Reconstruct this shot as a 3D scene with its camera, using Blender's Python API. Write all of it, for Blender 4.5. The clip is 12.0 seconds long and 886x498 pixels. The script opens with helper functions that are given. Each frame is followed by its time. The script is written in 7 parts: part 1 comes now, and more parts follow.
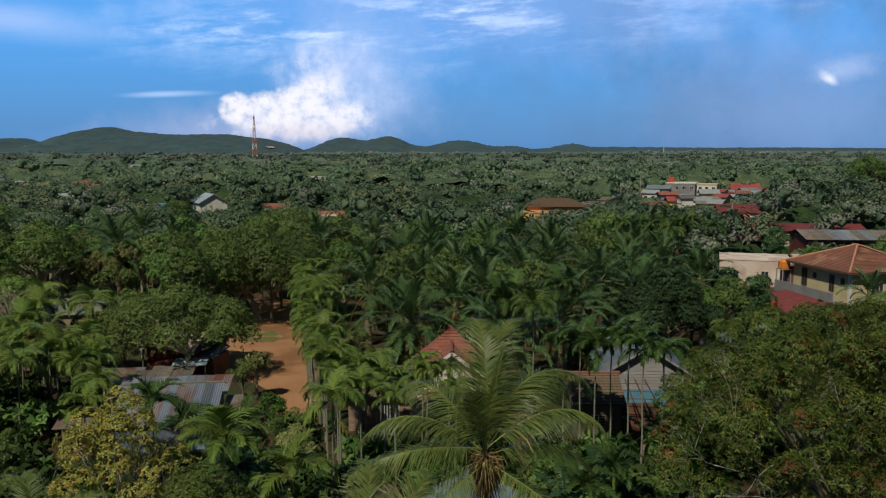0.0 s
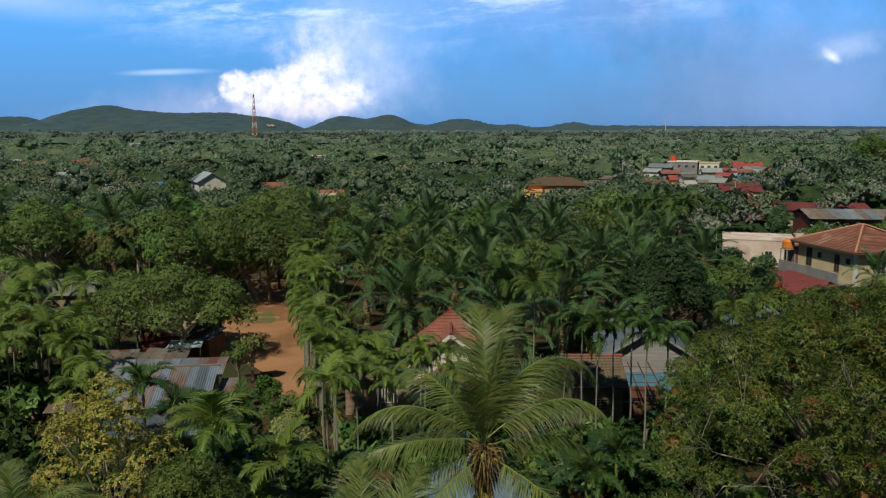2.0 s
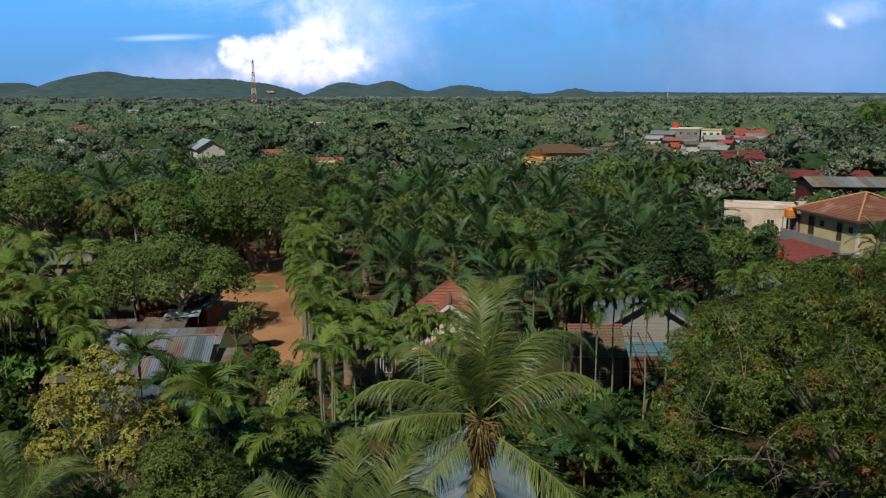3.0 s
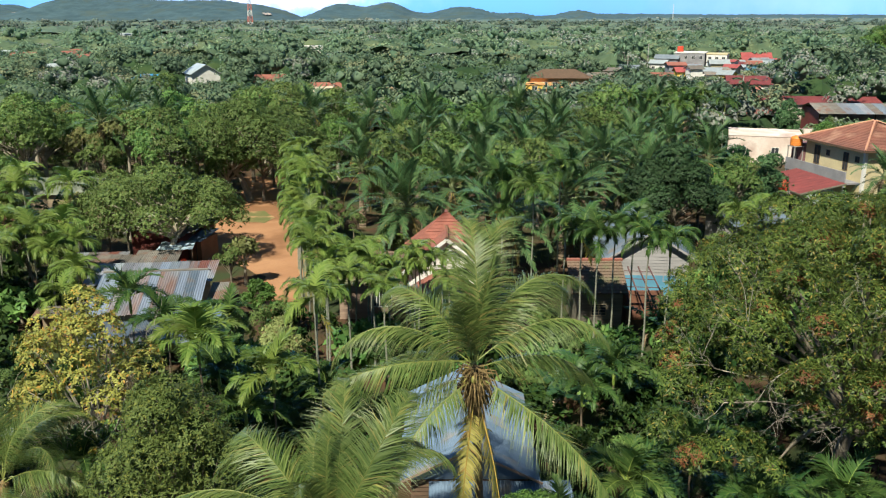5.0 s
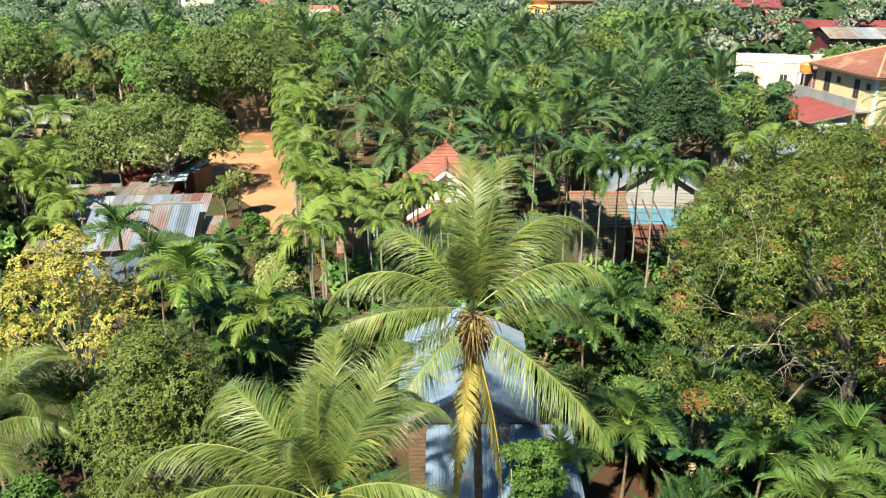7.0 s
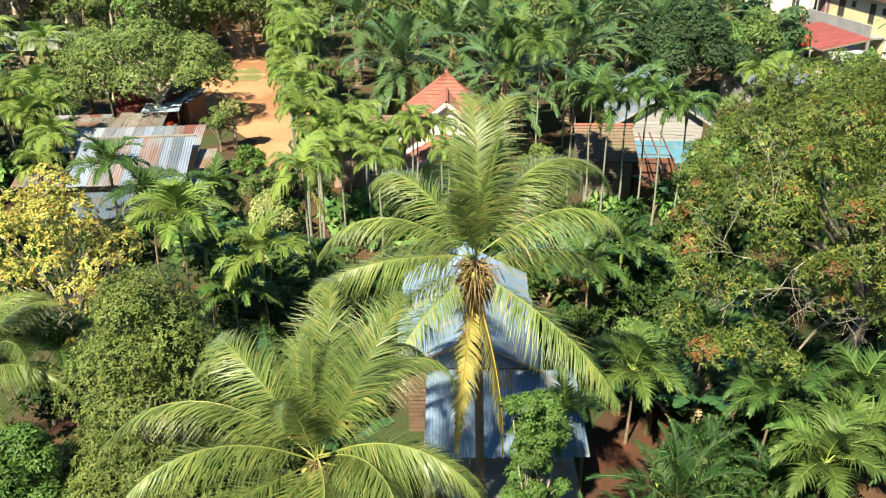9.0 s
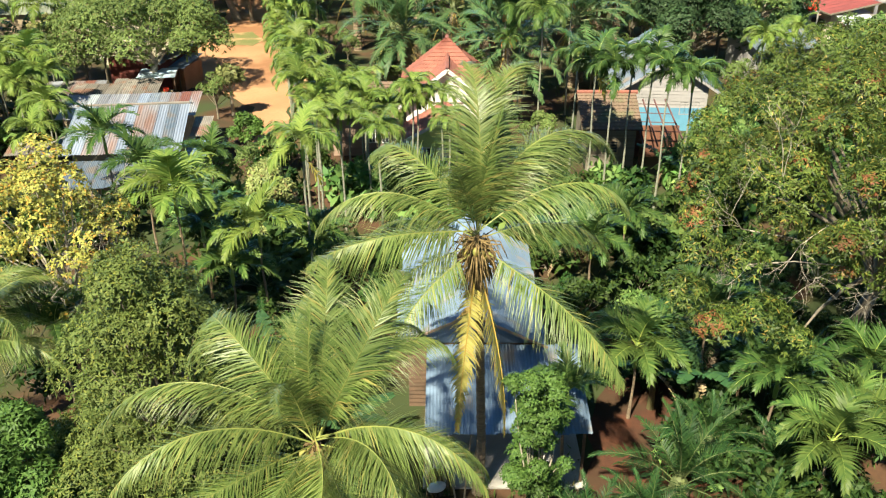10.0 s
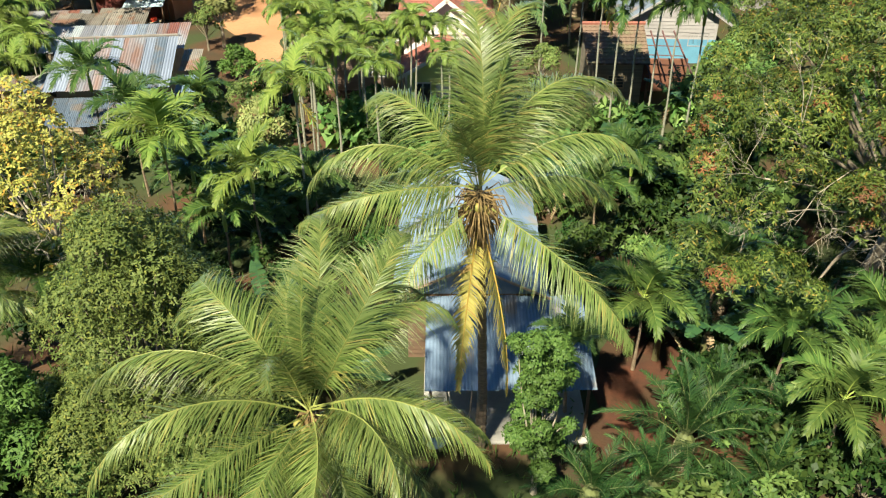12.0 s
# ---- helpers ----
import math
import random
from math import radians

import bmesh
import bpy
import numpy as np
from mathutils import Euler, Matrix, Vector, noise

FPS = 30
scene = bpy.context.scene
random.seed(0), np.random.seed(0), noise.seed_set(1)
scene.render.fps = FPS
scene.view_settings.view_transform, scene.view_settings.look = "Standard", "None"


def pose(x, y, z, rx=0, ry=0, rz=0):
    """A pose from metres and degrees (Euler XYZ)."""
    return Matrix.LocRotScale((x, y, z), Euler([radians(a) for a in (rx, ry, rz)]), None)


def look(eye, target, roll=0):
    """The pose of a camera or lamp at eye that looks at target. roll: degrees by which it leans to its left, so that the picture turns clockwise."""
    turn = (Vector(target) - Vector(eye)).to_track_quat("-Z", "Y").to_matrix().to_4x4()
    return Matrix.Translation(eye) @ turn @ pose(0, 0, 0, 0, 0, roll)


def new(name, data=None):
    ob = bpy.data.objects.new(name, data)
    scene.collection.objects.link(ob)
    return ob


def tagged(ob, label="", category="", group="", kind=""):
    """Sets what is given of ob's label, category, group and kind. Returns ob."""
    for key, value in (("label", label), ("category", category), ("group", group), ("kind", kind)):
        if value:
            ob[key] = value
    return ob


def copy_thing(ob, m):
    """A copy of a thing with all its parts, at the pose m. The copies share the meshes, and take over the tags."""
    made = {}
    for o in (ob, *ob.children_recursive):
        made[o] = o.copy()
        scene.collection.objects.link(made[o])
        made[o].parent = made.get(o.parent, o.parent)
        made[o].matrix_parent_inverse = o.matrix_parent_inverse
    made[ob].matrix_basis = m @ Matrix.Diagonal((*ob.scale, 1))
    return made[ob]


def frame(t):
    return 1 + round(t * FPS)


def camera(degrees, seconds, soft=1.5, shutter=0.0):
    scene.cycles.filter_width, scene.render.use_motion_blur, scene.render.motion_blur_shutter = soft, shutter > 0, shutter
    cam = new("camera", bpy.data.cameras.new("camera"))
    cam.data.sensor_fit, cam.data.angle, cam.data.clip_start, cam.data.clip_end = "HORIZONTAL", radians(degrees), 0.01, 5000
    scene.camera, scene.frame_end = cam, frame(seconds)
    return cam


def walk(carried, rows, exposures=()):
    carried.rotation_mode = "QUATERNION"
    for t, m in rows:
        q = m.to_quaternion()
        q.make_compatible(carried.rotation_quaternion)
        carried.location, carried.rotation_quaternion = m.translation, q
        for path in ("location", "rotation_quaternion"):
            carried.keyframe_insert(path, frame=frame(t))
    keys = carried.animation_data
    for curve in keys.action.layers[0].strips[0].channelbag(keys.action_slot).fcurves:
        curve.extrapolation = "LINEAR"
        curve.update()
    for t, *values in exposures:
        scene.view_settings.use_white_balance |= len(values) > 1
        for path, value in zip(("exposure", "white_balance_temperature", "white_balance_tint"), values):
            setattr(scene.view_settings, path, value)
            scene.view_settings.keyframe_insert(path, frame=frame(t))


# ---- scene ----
cam = camera(55.7, 12.0, soft=1.2)
PATH = [
    (0, (-0.271, -3.556, 21.248), (-0.267, -1.57, 21.011), 0.0),
    (0.5, (-0.232, -3.182, 21.246), (-0.229, -1.198, 20.998), 0.1),
    (1, (-0.221, -2.802, 21.2), (-0.217, -0.818, 20.941), 0.1),
    (1.5, (-0.17, -2.42, 21.187), (-0.167, -0.438, 20.918), 0.0),
    (2, (-0.122, -2.061, 21.174), (-0.12, -0.082, 20.887), 0.0),
    (2.5, (-0.05, -1.73, 21.19), (-0.048, 0.226, 20.872), 0.0),
    (3, (0.038, -1.35, 21.2), (0.038, 0.617, 20.836), 0.0),
    (5, (0.277, 0.114, 21.418), (0.276, 2.041, 20.882), -0.0),
    (5.5, (0.313, 0.502, 21.443), (0.311, 2.417, 20.865), -0.0),
    (6, (0.33, 0.89, 21.444), (0.33, 2.791, 20.824), -0.0),
    (6.5, (0.358, 1.298, 21.423), (0.357, 3.185, 20.762), 0.0),
    (7, (0.381, 1.659, 21.442), (0.379, 3.531, 20.74), 0.0),
    (9, (0.395, 3.14, 21.453), (0.391, 4.944, 20.59), 0.0),
    (9.5, (0.376, 3.525, 21.435), (0.373, 5.31, 20.533), 0.0),
    (10, (0.383, 3.89, 21.431), (0.378, 5.656, 20.493), 0.0),
    (10.5, (0.366, 4.284, 21.442), (0.362, 6.03, 20.466), -0.0),
    (11, (0.351, 4.673, 21.418), (0.348, 6.398, 20.405), -0.0),
    (11.5, (0.354, 5.062, 21.442), (0.351, 6.764, 20.391), -0.0),
    (12, (0.337, 5.423, 21.486), (0.335, 7.101, 20.398), -0.0),
]
EXPOSURES = [(0.0, -1.1, 5950, 4), (1.5, -0.94, 5950, 4), (3.0, -0.78, 5900, 3), (3.6, -0.15, 5950, 3), (4.8, 0.2, 5650, 3), (5.5, 0.7, 5750, 3), (6.5, 1.03, 5950, 3), (9.0, 1.22, 6150, 3),
             (12.0, 1.05, 6150, 3)]
walk(cam, [(t, look(e, g, r)) for t, e, g, r in PATH], EXPOSURES)

# ---- daylight ----
SUN = Vector((-0.28, -0.54, 0.79)).normalized()
sun = new("sun", bpy.data.lights.new("sun", "SUN"))
sun.data.energy, sun.data.angle, sun.data.color = 6.6, radians(1.5), (1.0, 0.87, 0.64)
sun.matrix_world = look(SUN * 50, (0, 0, 0))

world = bpy.data.worlds.new("sky")
scene.world = world
world.use_nodes = True
W = world.node_tree
W.nodes.clear()


def wn(kind, **values):
    n = W.nodes.new(kind)
    for k, v in values.items():
        n.inputs[k].default_value = v
    return n


def wmath(op, a, b=None, c=None, clamp=False):
    n = W.nodes.new("ShaderNodeMath")
    n.operation, n.use_clamp = op, clamp
    for i, v in enumerate((a, b, c)):
        if v is None:
            continue
        if isinstance(v, (int, float)):
            n.inputs[i].default_value = v
        else:
            W.links.new(v, n.inputs[i])
    return n.outputs[0]


def wmix(fac, a, b):
    n = W.nodes.new("ShaderNodeMix")
    n.data_type = "RGBA"
    for sock, v in ((n.inputs[0], fac), (n.inputs[6], a), (n.inputs[7], b)):
        if isinstance(v, (int, float)):
            sock.default_value = v
        elif isinstance(v, tuple):
            sock.default_value = (*v, 1)
        else:
            W.links.new(v, sock)
    return n.outputs[2]


def wnoise(vec, scale, detail=6.0, rough=0.55):
    n = W.nodes.new("ShaderNodeTexNoise")
    n.inputs["Scale"].default_value, n.inputs["Detail"].default_value, n.inputs["Roughness"].default_value = scale, detail, rough
    W.links.new(vec, n.inputs["Vector"])
    return n.outputs["Fac"]


def wsmooth(v, lo, hi):
    n = W.nodes.new("ShaderNodeMapRange")
    n.interpolation_type = "SMOOTHSTEP"
    n.inputs["From Min"].default_value, n.inputs["From Max"].default_value = lo, hi
    W.links.new(v, n.inputs["Value"])
    return n.outputs["Result"]


sky = W.nodes.new("ShaderNodeTexSky")
sky.sky_type, sky.sun_disc = "NISHITA", False
sky.sun_elevation, sky.sun_rotation = math.asin(SUN.z), math.atan2(SUN.x, SUN.y)
sky.air_density, sky.dust_density, sky.ozone_density = 1.0, 0.6, 2.0
coord = W.nodes.new("ShaderNodeTexCoord")
sep = W.nodes.new("ShaderNodeSeparateXYZ")
W.links.new(coord.outputs["Generated"], sep.inputs[0])
ahead = wmath("MAXIMUM", sep.outputs[1], 0.05)
su = wmath("DIVIDE", sep.outputs[0], ahead)
sv = wmath("DIVIDE", sep.outputs[2], ahead)
flat = W.nodes.new("ShaderNodeCombineXYZ")
W.links.new(su, flat.inputs[0])
W.links.new(sv, flat.inputs[1])
stretch = W.nodes.new("ShaderNodeCombineXYZ")
W.links.new(wmath("MULTIPLY", su, 0.22), stretch.inputs[0])
W.links.new(wmath("ADD", sv, wmath("MULTIPLY", su, -0.06)), stretch.inputs[1])
puff = wnoise(flat.outputs[0], 24.0, 9.0, 0.62)
curl = wnoise(flat.outputs[0], 70.0, 6.0, 0.6)
broad = wnoise(flat.outputs[0], 5.0, 6.0, 0.55)
wisp = wnoise(stretch.outputs[0], 20.0, 9.0, 0.66)


def cloud(cu, cv, ru, rv, edge=0.5, ragged=1.3, tilt=0.0, grain=None):
    """A cloud bank round a direction, with a ragged edge."""
    du = wmath("DIVIDE", wmath("SUBTRACT", su, cu), ru)
    dv = wmath("DIVIDE", wmath("SUBTRACT", wmath("SUBTRACT", sv, cv), wmath("MULTIPLY", wmath("SUBTRACT", su, cu), tilt)), rv)
    d = wmath("SQRT", wmath("ADD", wmath("MULTIPLY", du, du), wmath("MULTIPLY", dv, dv)))
    d = wmath("ADD", d, wmath("MULTIPLY", wmath("SUBTRACT", grain or puff, 0.5), ragged))
    return wsmooth(d, 1.0 + edge / 2, 1.0 - edge)


def most(values):
    out = values[0]
    for v in values[1:]:
        out = wmath("MAXIMUM", out, v)
    return out


def over(base, mask, share, colour):
    return wmix(wmath("MULTIPLY", wmath("MULTIPLY", mask, share), front), base, colour)


front = wsmooth(sep.outputs[1], 0.05, 0.25)
# the blue of the sky behind a thin veil, duller towards the rain in the distance
veil = wmix(wsmooth(sv, 0.0, 0.16), (0.075, 0.29, 0.68), (0.12, 0.45, 1.05))
rain = wmath("MULTIPLY", wsmooth(su, -0.10, 0.22), wsmooth(broad, 0.34, 0.60))
veil = wmix(wmath("MULTIPLY", rain, 0.7), veil, (0.085, 0.23, 0.52))
scaled = W.nodes.new("ShaderNodeMix")
scaled.data_type, scaled.blend_type = "RGBA", "MULTIPLY"
scaled.inputs[0].default_value = 1.0
W.links.new(sky.outputs[0], scaled.inputs[6])
scaled.inputs[7].default_value = (0.10, 0.10, 0.10, 1)
clear = wmix(0.85, scaled.outputs[2], veil)
# the unseen sky overhead and behind is made dull to cut the fill light
clear = wmix(wmath("MULTIPLY", wsmooth(sep.outputs[2], 0.19, 0.55), 0.92), clear, (0.014, 0.021, 0.032))
clear = wmix(wmath("MULTIPLY", wsmooth(sep.outputs[1], 0.45, -0.05), 0.88), clear, (0.022, 0.032, 0.05))
# thin pale veils: the anvil that spreads to the east, the haze at the foot of the heap and the lit rain
clear = over(clear, cloud(0.08, 0.170, 0.40, 0.070, 1.0, 1.3, -0.03), 0.62, (0.34, 0.52, 0.98))
clear = over(clear, cloud(-0.24, 0.016, 0.20, 0.040, 1.0, 1.2, 0.10), 0.75, (0.50, 0.56, 0.84))
clear = over(clear, cloud(0.43, 0.050, 0.17, 0.075, 1.2, 1.3), 0.55, (0.36, 0.46, 0.80))
clear = over(clear, cloud(-0.105, 0.088, 0.085, 0.075, 1.0, 0.9), 0.72, (0.56, 0.70, 1.08))
clear = over(clear, cloud(-0.50, 0.150, 0.12, 0.020, 1.1, 1.6, -0.12, wisp), 0.8, (0.50, 0.68, 1.10))
clear = over(clear, wmath("MULTIPLY", cloud(0.0, 0.16, 0.36, 0.055, 1.2, 1.0, 0.06), wsmooth(wisp, 0.45, 0.62)), 0.75, (0.80, 0.93, 1.30))
# bright threads along the anvil's edge
thread = wmath("MULTIPLY", most([cloud(-0.12, 0.140, 0.18, 0.020, 1.0, 1.2, 0.03), cloud(0.04, 0.165, 0.06, 0.020, 1.2, 1.4, 0.2)]), wsmooth(wisp, 0.50, 0.64))
clear = over(clear, thread, 0.9, (1.05, 1.16, 1.4))
clear = over(clear, cloud(-0.325, 0.064, 0.048, 0.0035, 1.0, 1.2, 0.03, wisp), 0.6, (0.72, 0.86, 1.2))
# the sunlit heap and its tower
tower = most([cloud(-0.140, 0.078, 0.050, 0.034, 0.7, 2.4, 0.5), cloud(-0.150, 0.100, 0.040, 0.030, 0.9, 2.4, 0.3), cloud(-0.105, 0.060, 0.045, 0.040, 1.3, 2.2)])
clear = over(clear, tower, wsmooth(curl, 0.2, 0.75), (0.78, 0.84, 1.1))
heap = most([cloud(-0.172, 0.036, 0.085, 0.024, 0.5, 1.9, 0.04), cloud(-0.242, 0.046, 0.022, 0.020, 0.35, 1.5), cloud(-0.200, 0.050, 0.034, 0.020, 0.4, 1.9), cloud(-0.150, 0.062, 0.044, 0.024, 0.7, 2.2, 0.3)])
clear = over(clear, heap, wsmooth(curl, 0.1, 0.62), (1.2, 1.09, 1.12))
clear = over(clear, cloud(-0.165, 0.020, 0.07, 0.012, 1.2, 2.2), 0.55, (0.95, 0.80, 0.86))
clear = over(clear, cloud(0.470, 0.090, 0.030, 0.012, 1.6, 2.4, 0.2), 0.55, (0.75, 0.82, 1.1))
clear = over(clear, cloud(0.456, 0.081, 0.010, 0.006, 1.0, 2.0, -0.4), 0.85, (1.15, 1.12, 1.2))
shell = W.nodes.new("ShaderNodeBackground")
shell.inputs["Strength"].default_value = 1.85
W.links.new(clear, shell.inputs["Color"])
out = W.nodes.new("ShaderNodeOutputWorld")
W.links.new(shell.outputs[0], out.inputs["Surface"])


# ---- materials ----
def shade(name, base, other=None, rough=0.7, metal=0.0, scale=3.0, fine=40.0, bump=0.2, spec=0.4, vary=0.0, rust=None, rust_amount=0.5, stretch=(1, 1, 1)):
    """A surface with stains at one scale and grain at another; vary: how far alike pieces differ; rust: a third colour in worn patches."""
    m = bpy.data.materials.new(name)
    m.use_nodes = True
    t = m.node_tree
    b = t.nodes["Principled BSDF"]
    b.inputs["Roughness"].default_value, b.inputs["Metallic"].default_value = rough, metal
    b.inputs["Specular IOR Level"].default_value = spec
    co = t.nodes.new("ShaderNodeTexCoord")
    mp = t.nodes.new("ShaderNodeMapping")
    mp.inputs["Scale"].default_value = stretch
    t.links.new(co.outputs["Object"], mp.inputs[0])
    info = t.nodes.new("ShaderNodeObjectInfo")
    shift = t.nodes.new("ShaderNodeVectorMath")
    shift.operation = "ADD"
    spread = t.nodes.new("ShaderNodeMath")
    spread.operation = "MULTIPLY"
    spread.inputs[1].default_value = 37.0
    t.links.new(info.outputs["Random"], spread.inputs[0])
    t.links.new(mp.outputs[0], shift.inputs[0])
    t.links.new(spread.outputs[0], shift.inputs[1])

    def noise_of(s, d):
        n = t.nodes.new("ShaderNodeTexNoise")
        n.inputs["Scale"].default_value, n.inputs["Detail"].default_value = s, d
        t.links.new(shift.outputs[0], n.inputs["Vector"])
        return n.outputs["Fac"]

    def blend(fac, a, c, lo=0.35, hi=0.65):
        r = t.nodes.new("ShaderNodeMapRange")
        r.inputs["From Min"].default_value, r.inputs["From Max"].default_value = lo, hi
        t.links.new(fac, r.inputs["Value"])
        x = t.nodes.new("ShaderNodeMix")
        x.data_type = "RGBA"
        t.links.new(r.outputs[0], x.inputs[0])
        for sock, v in ((x.inputs[6], a), (x.inputs[7], c)):
            if isinstance(v, tuple):
                sock.default_value = (*v, 1)
            else:
                t.links.new(v, sock)
        return x.outputs[2]

    coarse, grain = noise_of(scale, 5), noise_of(fine, 3)
    other = other or tuple(c * 0.72 for c in base)
    colour = blend(coarse, base, other)
    colour = blend(grain, colour, tuple((p + q) * 0.5 * 0.8 for p, q in zip(base, other)), 0.5, 0.95)
    if rust:
        colour = blend(noise_of(scale * 0.6, 6), colour, rust, 0.62 - rust_amount * 0.25, 0.72 - rust_amount * 0.2)
    if vary:
        hsv = t.nodes.new("ShaderNodeHueSaturation")
        r = t.nodes.new("ShaderNodeMapRange")
        r.inputs["To Min"].default_value, r.inputs["To Max"].default_value = 1 - vary, 1 + vary
        t.links.new(info.outputs["Random"], r.inputs["Value"])
        t.links.new(r.outputs[0], hsv.inputs["Value"])
        t.links.new(colour, hsv.inputs["Color"])
        colour = hsv.outputs[0]
    t.links.new(colour, b.inputs["Base Color"])
    if bump:
        bp = t.nodes.new("ShaderNodeBump")
        bp.inputs["Strength"].default_value, bp.inputs["Distance"].default_value = bump, 0.02
        t.links.new(grain, bp.inputs["Height"])
        t.links.new(bp.outputs[0], b.inputs["Normal"])
    return m


def leafy(name, a, b, c=None, share=0.08, thin=0.22, rough=0.55, patch=0.35, vary=0.36, spec=0.22, patch_scale=0.55, relief=0.0):
    """Leaves: each differs between a and b, a few are c; boughs differ in patches, and whole plants by vary."""
    m = bpy.data.materials.new(name)
    m.use_nodes = True
    t = m.node_tree
    p = t.nodes["Principled BSDF"]
    p.inputs["Roughness"].default_value = rough
    p.inputs["Specular IOR Level"].default_value = spec
    geo = t.nodes.new("ShaderNodeNewGeometry")
    info = t.nodes.new("ShaderNodeObjectInfo")
    ramp = t.nodes.new("ShaderNodeValToRGB")
    ramp.color_ramp.elements[0].color, ramp.color_ramp.elements[1].color = (*a, 1), (*b, 1)
    if c:
        ramp.color_ramp.elements[1].position = 1 - share
        e = ramp.color_ramp.elements.new(min(0.999, 1 - share + 0.02))
        e.color = (*c, 1)
    t.links.new(geo.outputs["Random Per Island"], ramp.inputs[0])
    co = t.nodes.new("ShaderNodeTexCoord")
    n = t.nodes.new("ShaderNodeTexNoise")
    n.inputs["Scale"].default_value, n.inputs["Detail"].default_value = patch_scale, 3
    t.links.new(co.outputs["Object"], n.inputs["Vector"])
    r1 = t.nodes.new("ShaderNodeMapRange")
    r1.inputs["From Min"].default_value, r1.inputs["From Max"].default_value = 0.3, 0.7
    r1.inputs["To Min"].default_value, r1.inputs["To Max"].default_value = 1 - patch, 1 + patch
    t.links.new(n.outputs["Fac"], r1.inputs["Value"])
    r2 = t.nodes.new("ShaderNodeMapRange")
    r2.inputs["To Min"].default_value, r2.inputs["To Max"].default_value = 1 - vary, 1 + vary
    t.links.new(info.outputs["Random"], r2.inputs["Value"])
    mul = t.nodes.new("ShaderNodeMath")
    mul.operation = "MULTIPLY"
    t.links.new(r1.outputs[0], mul.inputs[0])
    t.links.new(r2.outputs[0], mul.inputs[1])
    hue = t.nodes.new("ShaderNodeMapRange")
    hue.inputs["To Min"].default_value, hue.inputs["To Max"].default_value = 0.5 - vary * 0.05, 0.5 + vary * 0.05
    wob = t.nodes.new("ShaderNodeMath")
    wob.operation = "FRACT"
    big = t.nodes.new("ShaderNodeMath")
    big.operation = "MULTIPLY"
    big.inputs[1].default_value = 7.3
    t.links.new(info.outputs["Random"], big.inputs[0])
    t.links.new(big.outputs[0], wob.inputs[0])
    t.links.new(wob.outputs[0], hue.inputs["Value"])
    hsv = t.nodes.new("ShaderNodeHueSaturation")
    t.links.new(hue.outputs[0], hsv.inputs["Hue"])
    t.links.new(mul.outputs[0], hsv.inputs["Value"])
    t.links.new(ramp.outputs[0], hsv.inputs["Color"])
    t.links.new(hsv.outputs[0], p.inputs["Base Color"])
    if relief:
        tuft = t.nodes.new("ShaderNodeTexNoise")
        tuft.inputs["Scale"].default_value, tuft.inputs["Detail"].default_value = relief, 4
        t.links.new(co.outputs["Object"], tuft.inputs["Vector"])
        bp = t.nodes.new("ShaderNodeBump")
        bp.inputs["Strength"].default_value, bp.inputs["Distance"].default_value = 1.0, 1.2 / relief
        t.links.new(tuft.outputs["Fac"], bp.inputs["Height"])
        t.links.new(bp.outputs[0], p.inputs["Normal"])
    tr = t.nodes.new("ShaderNodeBsdfTranslucent")
    t.links.new(hsv.outputs[0], tr.inputs["Color"])
    mx = t.nodes.new("ShaderNodeMixShader")
    mx.inputs[0].default_value = thin
    t.links.new(p.outputs[0], mx.inputs[1])
    t.links.new(tr.outputs[0], mx.inputs[2])
    t.links.new(mx.outputs[0], t.nodes["Material Output"].inputs["Surface"])
    return m


